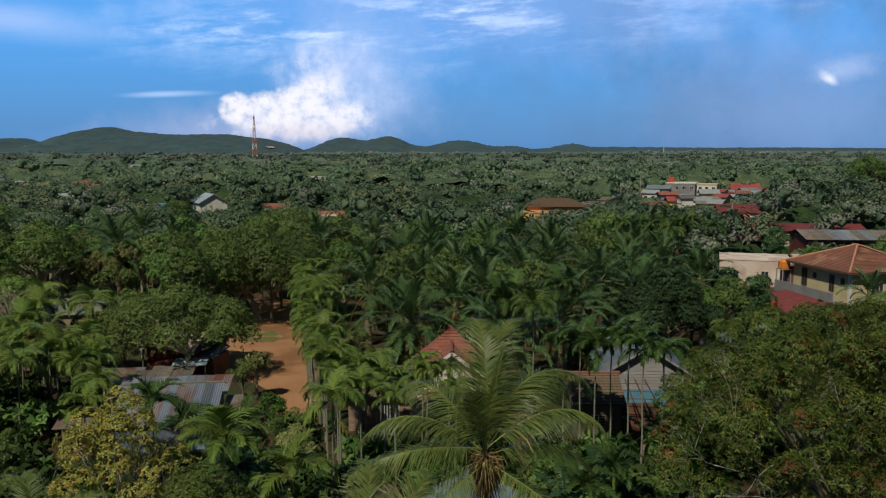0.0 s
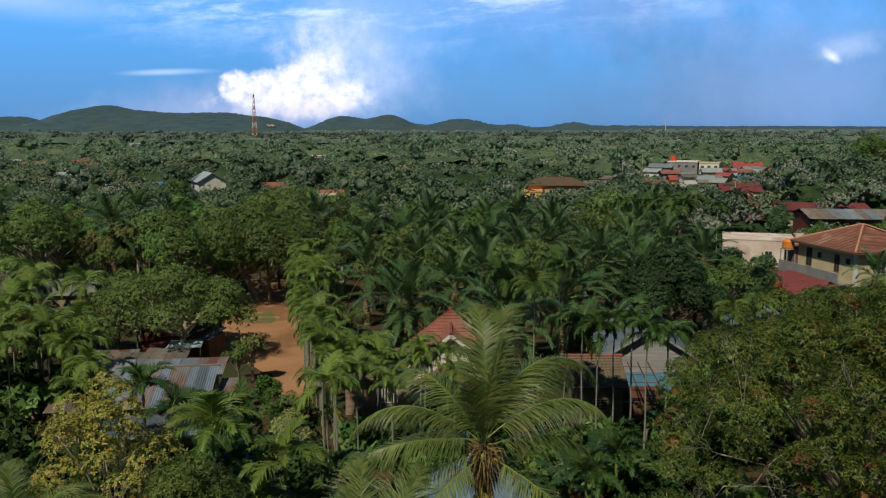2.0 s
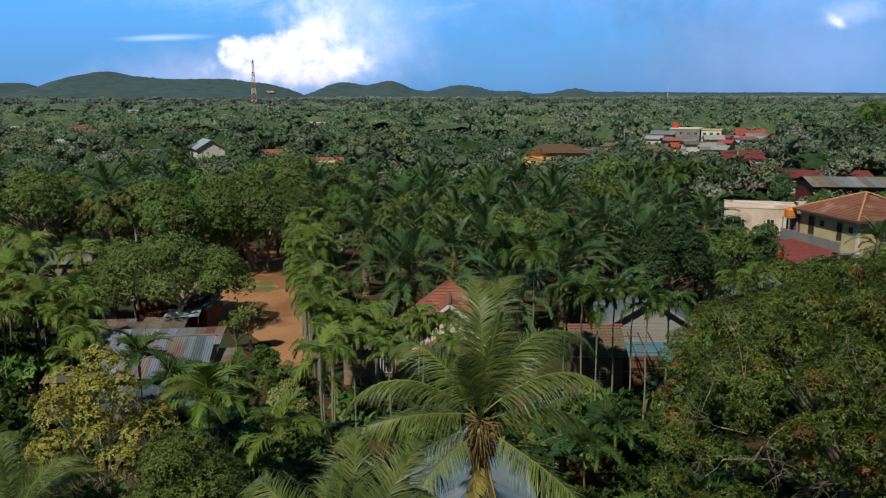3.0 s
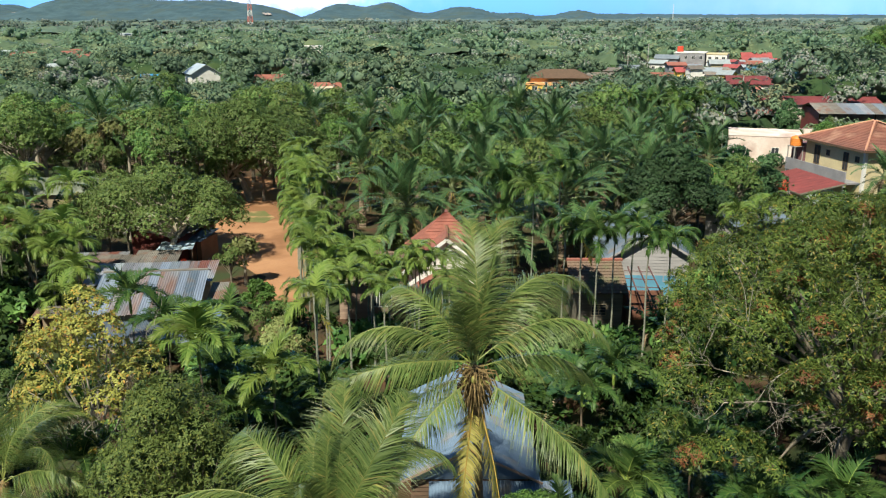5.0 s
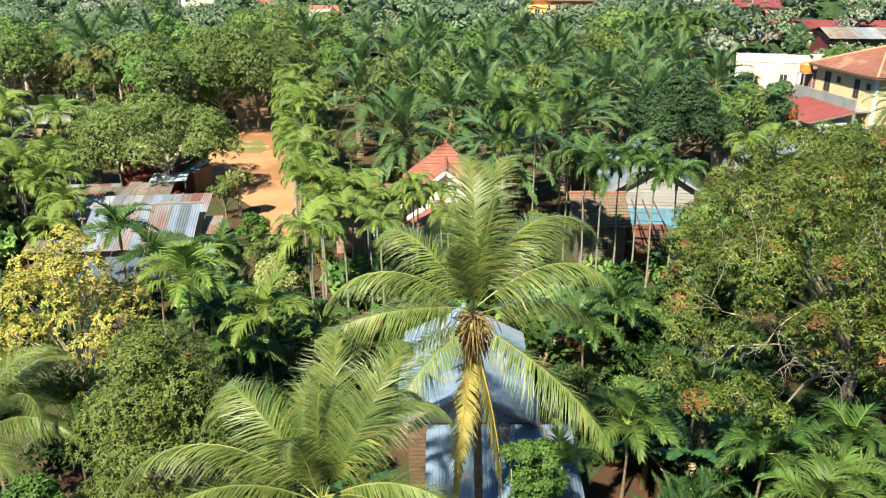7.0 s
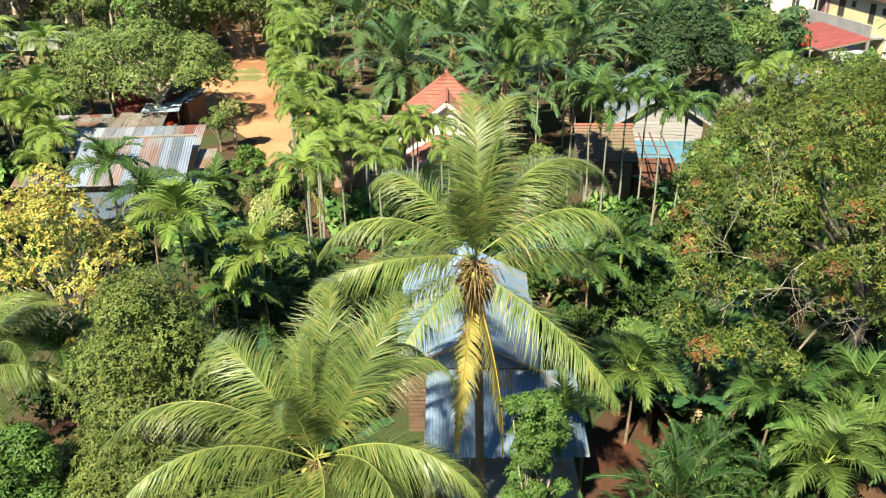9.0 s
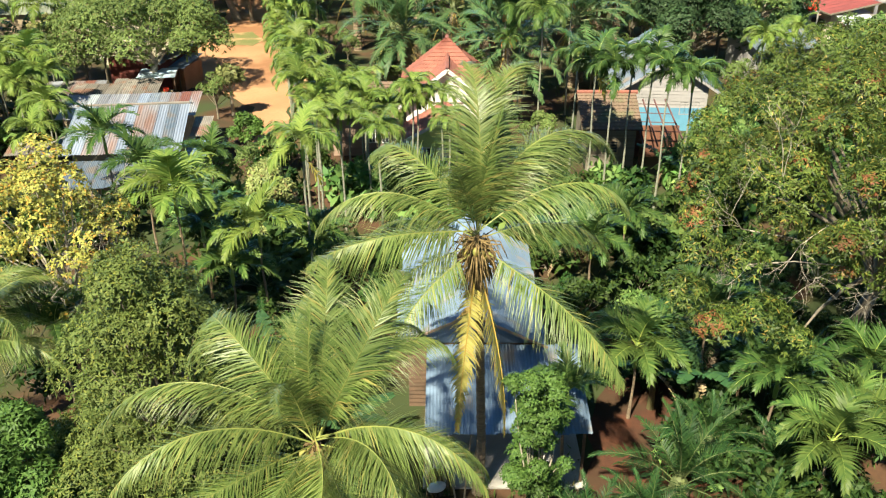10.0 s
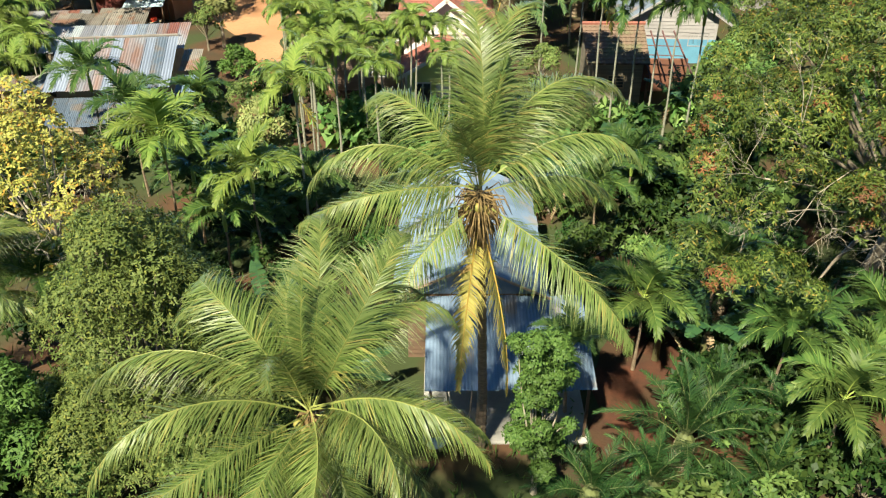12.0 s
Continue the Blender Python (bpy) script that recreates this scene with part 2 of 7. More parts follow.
M = {
    "mango": leafy("mango_leaf", (0.034, 0.06, 0.013), (0.125, 0.16, 0.033), (0.23, 0.18, 0.04), 0.08, 0.3, 0.45, 0.45),
    "flush": leafy("young_mango_leaf", (0.24, 0.09, 0.04), (0.34, 0.17, 0.07), (0.17, 0.14, 0.035), 0.3, 0.3),
    "dense": leafy("small_leaf", (0.075, 0.11, 0.026), (0.165, 0.205, 0.055), (0.2, 0.22, 0.045), 0.10, 0.30, 0.6, 0.25, 0.2, 0.2),
    "yellow": leafy("yellow_leaf", (0.19, 0.19, 0.045), (0.39, 0.345, 0.085), (0.47, 0.24, 0.055), 0.13),
    "bright": leafy("bright_leaf", (0.06, 0.125, 0.026), (0.135, 0.225, 0.05)),
    "wood_a": leafy("tree_leaf", (0.1, 0.165, 0.044), (0.205, 0.27, 0.08), (0.15, 0.12, 0.045), 0.04, 0.3, 0.55, 0.35, 0.24),
    "wood_b": leafy("dark_tree_leaf", (0.081, 0.161, 0.041), (0.19, 0.276, 0.074), thin=0.3),
    "wood_deep": leafy("deep_green_tree_leaf", (0.035, 0.085, 0.036), (0.09, 0.155, 0.062), thin=0.25),
    "wood_c": leafy("olive_tree_leaf", (0.15, 0.17, 0.06), (0.25, 0.265, 0.095), (0.17, 0.12, 0.06), 0.08),
    # haze is put into the far leaf colours: paler and bluer with distance
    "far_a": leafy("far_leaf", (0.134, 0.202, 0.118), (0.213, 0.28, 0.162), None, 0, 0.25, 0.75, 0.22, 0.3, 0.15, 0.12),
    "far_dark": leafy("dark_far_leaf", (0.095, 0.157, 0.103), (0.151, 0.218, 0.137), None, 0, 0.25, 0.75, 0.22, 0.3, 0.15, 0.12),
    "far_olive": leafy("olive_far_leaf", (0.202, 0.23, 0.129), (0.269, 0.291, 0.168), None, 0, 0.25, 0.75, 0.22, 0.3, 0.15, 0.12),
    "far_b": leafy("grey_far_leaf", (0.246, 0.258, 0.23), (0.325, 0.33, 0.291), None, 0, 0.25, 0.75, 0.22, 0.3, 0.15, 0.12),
    "far_c": leafy("hazed_leaf", (0.18, 0.235, 0.20), (0.24, 0.295, 0.245), None, 0, 0.25, 0.75, 0.22, 0.3, 0.15, 0.05, 0.5),
    "far_c_dark": leafy("dark_hazed_leaf", (0.125, 0.18, 0.16), (0.17, 0.225, 0.195), None, 0, 0.25, 0.75, 0.22, 0.3, 0.15, 0.05, 0.5),
    "far_d": leafy("haze_blue_leaf", (0.155, 0.215, 0.22), (0.21, 0.27, 0.27), None, 0, 0.25, 0.75, 0.22, 0.3, 0.15, 0.02, 0.25),
    "coconut": leafy("coconut_leaflet", (0.085, 0.14, 0.03), (0.2, 0.245, 0.068), (0.27, 0.25, 0.07), 0.10, 0.35, 0.42, 0.25, 0.12, 0.45),
    "coconut_old": leafy("old_coconut_leaflet", (0.36, 0.33, 0.08), (0.5, 0.43, 0.14), (0.4, 0.28, 0.09), 0.12, 0.35, 0.45, 0.25, 0.12),
    "areca": leafy("areca_leaflet", (0.115, 0.185, 0.036), (0.235, 0.3, 0.068), (0.32, 0.26, 0.06), 0.05, 0.35, 0.42, 0.2, 0.2),
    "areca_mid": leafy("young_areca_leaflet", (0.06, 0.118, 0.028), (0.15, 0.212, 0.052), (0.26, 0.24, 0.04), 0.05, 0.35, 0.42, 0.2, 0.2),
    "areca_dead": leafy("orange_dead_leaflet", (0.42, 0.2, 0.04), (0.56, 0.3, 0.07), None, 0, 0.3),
    # darker copy of the areca leaflet, undergrowth shade put into its colour
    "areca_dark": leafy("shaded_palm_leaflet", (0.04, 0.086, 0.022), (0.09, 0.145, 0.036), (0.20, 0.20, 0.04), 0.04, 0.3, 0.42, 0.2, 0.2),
    "areca_old": leafy("old_areca_leaflet", (0.34, 0.29, 0.05), (0.42, 0.36, 0.07), None, 0, 0.3),
    "oil": leafy("oil_palm_leaflet", (0.05, 0.105, 0.04), (0.11, 0.18, 0.065), (0.16, 0.13, 0.06), 0.04, 0.25, 0.42, 0.2, 0.2),
    # young palm, banana and shrub leaves darkened: understory shade is in the colour
    "oil_young": leafy("shaded_young_palm_leaflet", (0.016, 0.05, 0.015), (0.045, 0.095, 0.024), (0.10, 0.13, 0.03), 0.04, 0.22, 0.5, 0.2, 0.2),
    "oil_old": leafy("old_oil_palm_leaflet", (0.13, 0.13, 0.05), (0.22, 0.17, 0.08), None, 0, 0.25),
    "banana": leafy("banana_leaf", (0.035, 0.085, 0.035), (0.065, 0.13, 0.045), None, 0, 0.3, 0.4, 0.2, 0.2),
    "banana_old": leafy("dry_banana_leaf", (0.30, 0.22, 0.13), (0.38, 0.29, 0.18), None, 0, 0.2),
    "shrub": leafy("shaded_shrub_leaf", (0.018, 0.046, 0.011), (0.05, 0.088, 0.018)),
    "grass": leafy("grass_blade", (0.05, 0.10, 0.02), (0.12, 0.17, 0.04), (0.2, 0.17, 0.06), 0.1),
    "rachis": shade("palm_midrib", (0.24, 0.25, 0.06), (0.17, 0.2, 0.05), 0.5, scale=2),
    "rachis_old": shade("old_palm_midrib", (0.45, 0.33, 0.07), (0.4, 0.26, 0.06), 0.5, scale=2),
    "rachis_dark": shade("dark_palm_midrib", (0.13, 0.15, 0.05), (0.10, 0.12, 0.05), 0.6, scale=2),
    "bark": shade("bark", (0.23, 0.19, 0.14), (0.13, 0.11, 0.085), 0.9, scale=2.5, fine=25, bump=0.6),
    "pale_bark": shade("pale_bark", (0.42, 0.37, 0.29), (0.27, 0.23, 0.18), 0.85, scale=2.5, fine=25, bump=0.4),
    "grey_twig": shade("grey_twig", (0.40, 0.35, 0.28), (0.27, 0.23, 0.18), 0.9, scale=3, fine=25, bump=0.2),
    "palm_bark": shade("palm_bark", (0.27, 0.20, 0.13), (0.16, 0.12, 0.085), 0.9, scale=5, fine=30, bump=0.7, stretch=(1, 1, 3)),
    "areca_bark": shade("areca_bark", (0.30, 0.285, 0.23), (0.19, 0.20, 0.15), 0.8, scale=3, fine=22, bump=0.3, stretch=(1, 1, 4)),
    "crownshaft": shade("crownshaft", (0.20, 0.30, 0.05), (0.30, 0.33, 0.08), 0.4, scale=3),
    "banana_stem": shade("banana_stem", (0.12, 0.13, 0.05), (0.08, 0.06, 0.03), 0.6, scale=3, fine=12, stretch=(1, 1, 0.3)),
    "fibre": shade("palm_fibre", (0.27, 0.19, 0.075), (0.11, 0.07, 0.03), 0.9, scale=12, fine=60, bump=0.6),
    "nut": shade("coconut_husk", (0.30, 0.24, 0.06), (0.20, 0.20, 0.05), 0.5, scale=8),
    "fruit": shade("areca_fruit", (0.40, 0.18, 0.05), (0.28, 0.11, 0.03), 0.5, scale=12),
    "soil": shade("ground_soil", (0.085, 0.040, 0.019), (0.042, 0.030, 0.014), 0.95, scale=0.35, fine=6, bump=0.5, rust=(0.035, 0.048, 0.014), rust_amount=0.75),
    "dirt": shade("yard_dirt", (0.42, 0.225, 0.115), (0.33, 0.165, 0.08), 0.95, scale=0.25, fine=5, bump=0.35, rust=(0.23, 0.11, 0.05), rust_amount=0.4),
    "asphalt": shade("road_surface", (0.22, 0.20, 0.18), (0.16, 0.15, 0.14), 0.9, scale=0.2, fine=4),
    "tin": shade("grey_roof_sheet", (0.28, 0.31, 0.355), (0.2, 0.23, 0.275), 0.5, 0.2, scale=1.2, fine=18, bump=0.1, vary=0.18),
    "tin_blue": shade("blue_roof_sheet", (0.175, 0.235, 0.33), (0.13, 0.185, 0.27), 0.7, 0.0, scale=1.0, fine=14, bump=0.1, vary=0.16, spec=0.3, rust=(0.22, 0.20, 0.19), rust_amount=0.2),
    "tin_rust": shade("rusty_roof_sheet", (0.26, 0.27, 0.30), (0.20, 0.20, 0.23), 0.6, 0.05, scale=1.1, fine=14, bump=0.15, vary=0.25, rust=(0.2, 0.125, 0.105), rust_amount=0.3, stretch=(1, 0.35, 1)),
    "tin_red": shade("red_rusted_sheet", (0.22, 0.085, 0.065), (0.17, 0.075, 0.06), 0.65, 0.1, scale=1.1, fine=14, vary=0.2, stretch=(1, 0.35, 1)),
    "tin_old": shade("weathered_roof_sheet", (0.22, 0.2, 0.18), (0.15, 0.135, 0.12), 0.8, 0.05, scale=1.2, fine=14, vary=0.25, rust=(0.19, 0.11, 0.08), rust_amount=0.4),
    "tin_maroon": shade("maroon_roof_sheet", (0.2, 0.046, 0.046), (0.14, 0.036, 0.038), 0.6, 0.0, scale=0.8, fine=10, vary=0.15),
    "tile": shade("red_roof_tile", (0.30, 0.112, 0.082), (0.21, 0.082, 0.062), 0.8, scale=1.5, fine=12, bump=0.4, vary=0.15),
    "tile_brown": shade("brown_roof_tile", (0.25, 0.105, 0.075), (0.18, 0.08, 0.06), 0.85, scale=0.6, fine=8, bump=0.4, rust=(0.33, 0.18, 0.13), rust_amount=0.3),
    "tile_dull": shade("mossy_roof_tile", (0.20, 0.13, 0.095), (0.14, 0.10, 0.07), 0.9, scale=0.9, fine=10, bump=0.4, rust=(0.13, 0.13, 0.07), rust_amount=0.5),
    "white": shade("white_paint", (0.78, 0.75, 0.72), (0.68, 0.64, 0.60), 0.7, scale=0.8, fine=12, bump=0.1),
    "plank_white": shade("white_planks", (0.36, 0.34, 0.345), (0.27, 0.255, 0.26), 0.8, scale=1.0, fine=20, bump=0.2, stretch=(0.3, 1, 2)),
    "plank": shade("bare_planks", (0.34, 0.27, 0.18), (0.24, 0.18, 0.12), 0.9, scale=1.2, fine=20, bump=0.4, stretch=(0.3, 1, 3)),
    "plank_grey": shade("weathered_planks", (0.22, 0.19, 0.15), (0.15, 0.13, 0.10), 0.9, scale=1.2, fine=20, bump=0.4, stretch=(0.3, 1, 3)),
    "plank_dark": shade("dark_timber", (0.14, 0.085, 0.055), (0.09, 0.06, 0.04), 0.9, scale=2, fine=20, bump=0.3),
    # dark red paint, darkened further for the shade of the spreading tree
    "red_wall": shade("shaded_dark_red_planks", (0.15, 0.038, 0.03), (0.10, 0.03, 0.026), 0.85, scale=1, fine=16, bump=0.3, stretch=(2, 1, 0.3)),
    "blue": shade("sky_blue_paint", (0.132, 0.315, 0.458), (0.11, 0.255, 0.387), 0.7, scale=1, fine=12),
    "lime": shade("lime_paint", (0.58, 0.66, 0.24), (0.50, 0.58, 0.22), 0.7, scale=1, fine=12),
    "cream": shade("cream_plaster", (0.62, 0.52, 0.31), (0.52, 0.43, 0.27), 0.85, scale=0.5, fine=8),
    "grey": shade("grey_plaster", (0.30, 0.29, 0.31), (0.22, 0.21, 0.23), 0.9, scale=0.6, fine=8),
    "pink": shade("pale_pink_plaster", (0.76, 0.65, 0.6), (0.58, 0.44, 0.38), 0.9, scale=0.35, fine=6, rust=(0.42, 0.3, 0.25), rust_amount=0.25),
    "orange_wall": shade("orange_paint", (0.78, 0.41, 0.17), (0.66, 0.33, 0.13), 0.8, scale=0.4, fine=6),
    "yellow_wall": shade("yellow_paint", (0.82, 0.55, 0.10), (0.72, 0.46, 0.09), 0.8, scale=0.4, fine=6),
    "brick": shade("brick_wall", (0.204, 0.091, 0.056), (0.156, 0.07, 0.048), 0.9, scale=1.5, fine=14, bump=0.5),
    "dark": shade("dark_opening", (0.02, 0.018, 0.016), (0.03, 0.026, 0.022), 0.6, scale=2),
    "glass": shade("window_glass", (0.05, 0.055, 0.06), (0.035, 0.04, 0.05), 0.12, scale=2, bump=0.0, spec=0.6),
    "orange_tank": shade("orange_plastic", (0.75, 0.25, 0.04), (0.62, 0.20, 0.04), 0.4, scale=2),
    "red_tank": shade("red_plastic", (0.70, 0.08, 0.04), (0.60, 0.07, 0.035), 0.4, scale=2),
    "tarp": shade("pale_blue_tarpaulin", (0.60, 0.70, 0.80), (0.45, 0.60, 0.75), 0.5, scale=2.0, fine=14, bump=0.4),
    # mast red lightened, with the haze before it put into the paint colour
    "tower_red": shade("hazed_red_steel", (0.60, 0.20, 0.15), (0.50, 0.16, 0.12), 0.5, scale=0.5),
    "scar": shade("bare_hillside", (0.50, 0.42, 0.38), (0.40, 0.33, 0.29), 0.95, scale=0.02, fine=0.2, bump=0.2),
    # hill woods blued past green: distance haze is put into the colour
    "hill": shade("hazed_wooded_hillside", (0.062, 0.105, 0.122), (0.036, 0.068, 0.082), 0.95, scale=0.03, fine=0.12, bump=0.6, rust=(0.06, 0.085, 0.075), rust_amount=0.4),
    # darkened sheet: the missing shade between crowns is put into its colour
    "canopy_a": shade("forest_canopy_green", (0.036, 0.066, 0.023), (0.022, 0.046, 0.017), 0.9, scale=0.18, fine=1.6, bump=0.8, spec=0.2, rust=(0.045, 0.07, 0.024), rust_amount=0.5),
    # the three farther canopy sheets are paled and blued to stand for haze
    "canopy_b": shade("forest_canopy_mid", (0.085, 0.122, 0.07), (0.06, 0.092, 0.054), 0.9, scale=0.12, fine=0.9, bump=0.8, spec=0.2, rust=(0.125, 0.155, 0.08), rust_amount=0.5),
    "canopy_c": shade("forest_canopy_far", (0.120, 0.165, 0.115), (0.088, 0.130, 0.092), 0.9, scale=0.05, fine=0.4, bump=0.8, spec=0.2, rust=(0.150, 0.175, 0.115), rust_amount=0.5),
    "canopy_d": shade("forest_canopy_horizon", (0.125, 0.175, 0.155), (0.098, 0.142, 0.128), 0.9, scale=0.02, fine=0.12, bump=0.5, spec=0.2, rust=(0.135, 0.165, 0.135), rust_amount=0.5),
    "concrete": shade("concrete", (0.42, 0.40, 0.37), (0.32, 0.30, 0.28), 0.9, scale=1, fine=10),
    # earth colour lowered so that it carries the shade of the trees
    "earth": shade("shaded_red_earth", (0.105, 0.036, 0.017), (0.045, 0.019, 0.010), 0.95, scale=1.1, fine=8, bump=0.9, rust=(0.05, 0.026, 0.012), rust_amount=0.6),
    "verge": shade("short_grass", (0.12, 0.13, 0.04), (0.17, 0.15, 0.055), 0.95, scale=0.6, fine=9, bump=0.5, rust=(0.42, 0.25, 0.13), rust_amount=0.55),
    "mud": shade("mud_wall", (0.368, 0.18, 0.099), (0.288, 0.144, 0.077), 0.9, scale=1, fine=10),
    "tin_silver": shade("bluish_roof_sheet", (0.255, 0.29, 0.37), (0.19, 0.225, 0.30), 0.55, 0.1, scale=1.0, fine=14, bump=0.1, vary=0.12, stretch=(1, 0.35, 1)),
    "tin_streak": shade("streaked_rusty_sheet", (0.25, 0.235, 0.265), (0.205, 0.155, 0.145), 0.65, 0.05, scale=1.6, fine=14, bump=0.15, vary=0.15, rust=(0.22, 0.14, 0.12), rust_amount=0.45, stretch=(2.5, 0.25, 1)),
    "tin_grey": shade("dull_blue_roof_sheet", (0.125, 0.155, 0.205), (0.09, 0.12, 0.165), 0.6, 0.1, scale=1.0, fine=14, bump=0.1, vary=0.12, rust=(0.15, 0.13, 0.12), rust_amount=0.2),
    "tin_pale": shade("pale_roof_sheet", (0.40, 0.43, 0.45), (0.31, 0.34, 0.365), 0.5, 0.1, scale=1.0, fine=14, vary=0.1),
    "tin_moss": shade("mossy_roof_sheet", (0.24, 0.25, 0.20), (0.17, 0.19, 0.14), 0.85, scale=1.0, fine=10, vary=0.15),
    "plank_pink": shade("faded_brown_planks", (0.34, 0.24, 0.18), (0.25, 0.17, 0.13), 0.9, scale=1, fine=16, bump=0.3),
    "red_timber": shade("red_painted_timber", (0.156, 0.083, 0.081), (0.114, 0.064, 0.063), 0.8, scale=2),
    "maroon": shade("maroon_plaster", (0.26, 0.13, 0.13), (0.20, 0.10, 0.10), 0.9, scale=0.6, fine=8),
    "hip_tile": shade("hip_ridge_tile", (0.55, 0.28, 0.18), (0.45, 0.22, 0.14), 0.85, scale=2),
    "pale_tile": shade("pale_roof_tile", (0.55, 0.47, 0.34), (0.45, 0.38, 0.28), 0.85, scale=0.8),
    "blue_sheet": shade("bright_blue_sheet", (0.05, 0.28, 0.62), (0.05, 0.22, 0.50), 0.5, scale=0.8),
    "red_roof": shade("bright_red_roof", (0.36, 0.085, 0.08), (0.28, 0.065, 0.065), 0.6, scale=0.5),
}


# ---- mesh building ----
def thing(name, at=(0, 0, 0), turn=0.0, label="", category="", group="", kind=""):
    e = new(name)
    e.location, e.rotation_euler = at, (0, 0, radians(turn))
    e.empty_display_size = 0.3
    return tagged(e, label, category, group, kind)


def mesh_of(name, verts, faces, mats, index=None, smooth=False):
    me = bpy.data.meshes.new(name)
    me.from_pydata([tuple(v) for v in verts], [], [tuple(f) for f in faces])
    for m in (mats if isinstance(mats, (list, tuple)) else [mats]):
        me.materials.append(M[m])
    if index is not None:
        me.polygons.foreach_set("material_index", np.asarray(index, dtype=np.int32))
    if smooth:
        me.polygons.foreach_set("use_smooth", np.ones(len(me.polygons), dtype=bool))
    me.update()
    return me


def place(name, me, parent=None, m=None, label=""):
    ob = new(name, me)
    ob.parent = parent
    if m is not None:
        ob.matrix_basis = m
    return tagged(ob, label)


def part(name, bm, material, parent, label=""):
    me = bpy.data.meshes.new(name)
    bm.to_mesh(me)
    bm.free()
    me.materials.append(M[material])
    ob = new(name, me)
    ob.parent = parent
    return tagged(ob, label)


def box_bm(lo, hi, bevel=0.0, bm=None):
    bm = bm or bmesh.new()
    c = [(a + b) / 2 for a, b in zip(lo, hi)]
    s = [b - a for a, b in zip(lo, hi)]
    r = bmesh.ops.create_cube(bm, size=1.0, matrix=Matrix.Translation(c) @ Matrix.Diagonal((*s, 1)))
    if bevel:
        es = {e for v in r["verts"] for e in v.link_edges}
        bmesh.ops.bevel(bm, geom=list(es), offset=bevel, segments=1, affect="EDGES")
    return bm


def box(name, lo, hi, material, parent, label="", bevel=0.0):
    return part(name, box_bm(lo, hi, bevel), material, parent, label)


def prism(name, outline, depth, material, parent, label="", m=None):
    """An outline in x, z pushed back along y by depth."""
    bm = bmesh.new()
    a = [bm.verts.new((x, 0, z)) for x, z in outline]
    b = [bm.verts.new((x, depth, z)) for x, z in outline]
    bm.faces.new(a)
    bm.faces.new(list(reversed(b)))
    n = len(a)
    for i in range(n):
        bm.faces.new((a[i], b[i], b[(i + 1) % n], a[(i + 1) % n]))
    bmesh.ops.recalc_face_normals(bm, faces=bm.faces)
    if m is not None:
        bm.transform(m)
    return part(name, bm, material, parent, label)


def tube(pts, radii, sides=6):
    pts = [Vector(p) for p in pts]
    verts, faces = [], []
    for i, p in enumerate(pts):
        d = (pts[min(i + 1, len(pts) - 1)] - pts[max(i - 1, 0)]).normalized()
        u = d.cross(Vector((0.31, 0.95, 0.05)))
        if u.length < 0.05:
            u = d.cross(Vector((1, 0, 0)))
        u.normalize()
        w = d.cross(u)
        for k in range(sides):
            a = 2 * math.pi * k / sides
            verts.append(p + (u * math.cos(a) + w * math.sin(a)) * radii[i])
    for i in range(len(pts) - 1):
        for k in range(sides):
            k2 = (k + 1) % sides
            faces.append((i * sides + k, i * sides + k2, (i + 1) * sides + k2, (i + 1) * sides + k))
    verts.append(pts[-1])
    for k in range(sides):
        faces.append(((len(pts) - 1) * sides + k, (len(pts) - 1) * sides + (k + 1) % sides, len(verts) - 1))
    return verts, faces


def join(pieces):
    verts, faces = [], []
    for v, f in pieces:
        o = len(verts)
        verts += [tuple(p) for p in v]
        faces += [tuple(i + o for i in q) for q in f]
    return verts, faces


def unit(a):
    return a / np.maximum(np.linalg.norm(a, axis=1, keepdims=True), 1e-6)


def leaves(P, D, N, L, Wd):
    """One folded kite-shaped leaf at each point."""
    n = len(P)
    S = unit(np.cross(D, N))
    N2 = np.cross(S, D)
    L, Wd = np.broadcast_to(L, n)[:, None], np.broadcast_to(Wd, n)[:, None]
    mid = P + D * L * 0.45
    v = np.stack([P, mid + S * Wd * 0.5 + N2 * Wd * 0.12, P + D * L - N2 * L * 0.10, mid - S * Wd * 0.5 + N2 * Wd * 0.12], axis=1).reshape(-1, 3)
    f = np.arange(n * 4).reshape(-1, 4)
    return v, f


def facing(v, A, soft):
    """Turn each leaf to face out along A; gives the leaves and normals that lean by soft from the leaf's own to A."""
    q = v.reshape(-1, 4, 3).copy()
    fn = unit(np.cross(q[:, 1] - q[:, 0], q[:, 3] - q[:, 0]))
    back = np.einsum("ij,ij->i", fn, A) < 0
    q[back] = q[back][:, [0, 3, 2, 1]]
    fn[back] *= -1
    nn = unit(A * soft + fn * (1 - soft))
    return q.reshape(-1, 3), np.repeat(nn, 4, axis=0)


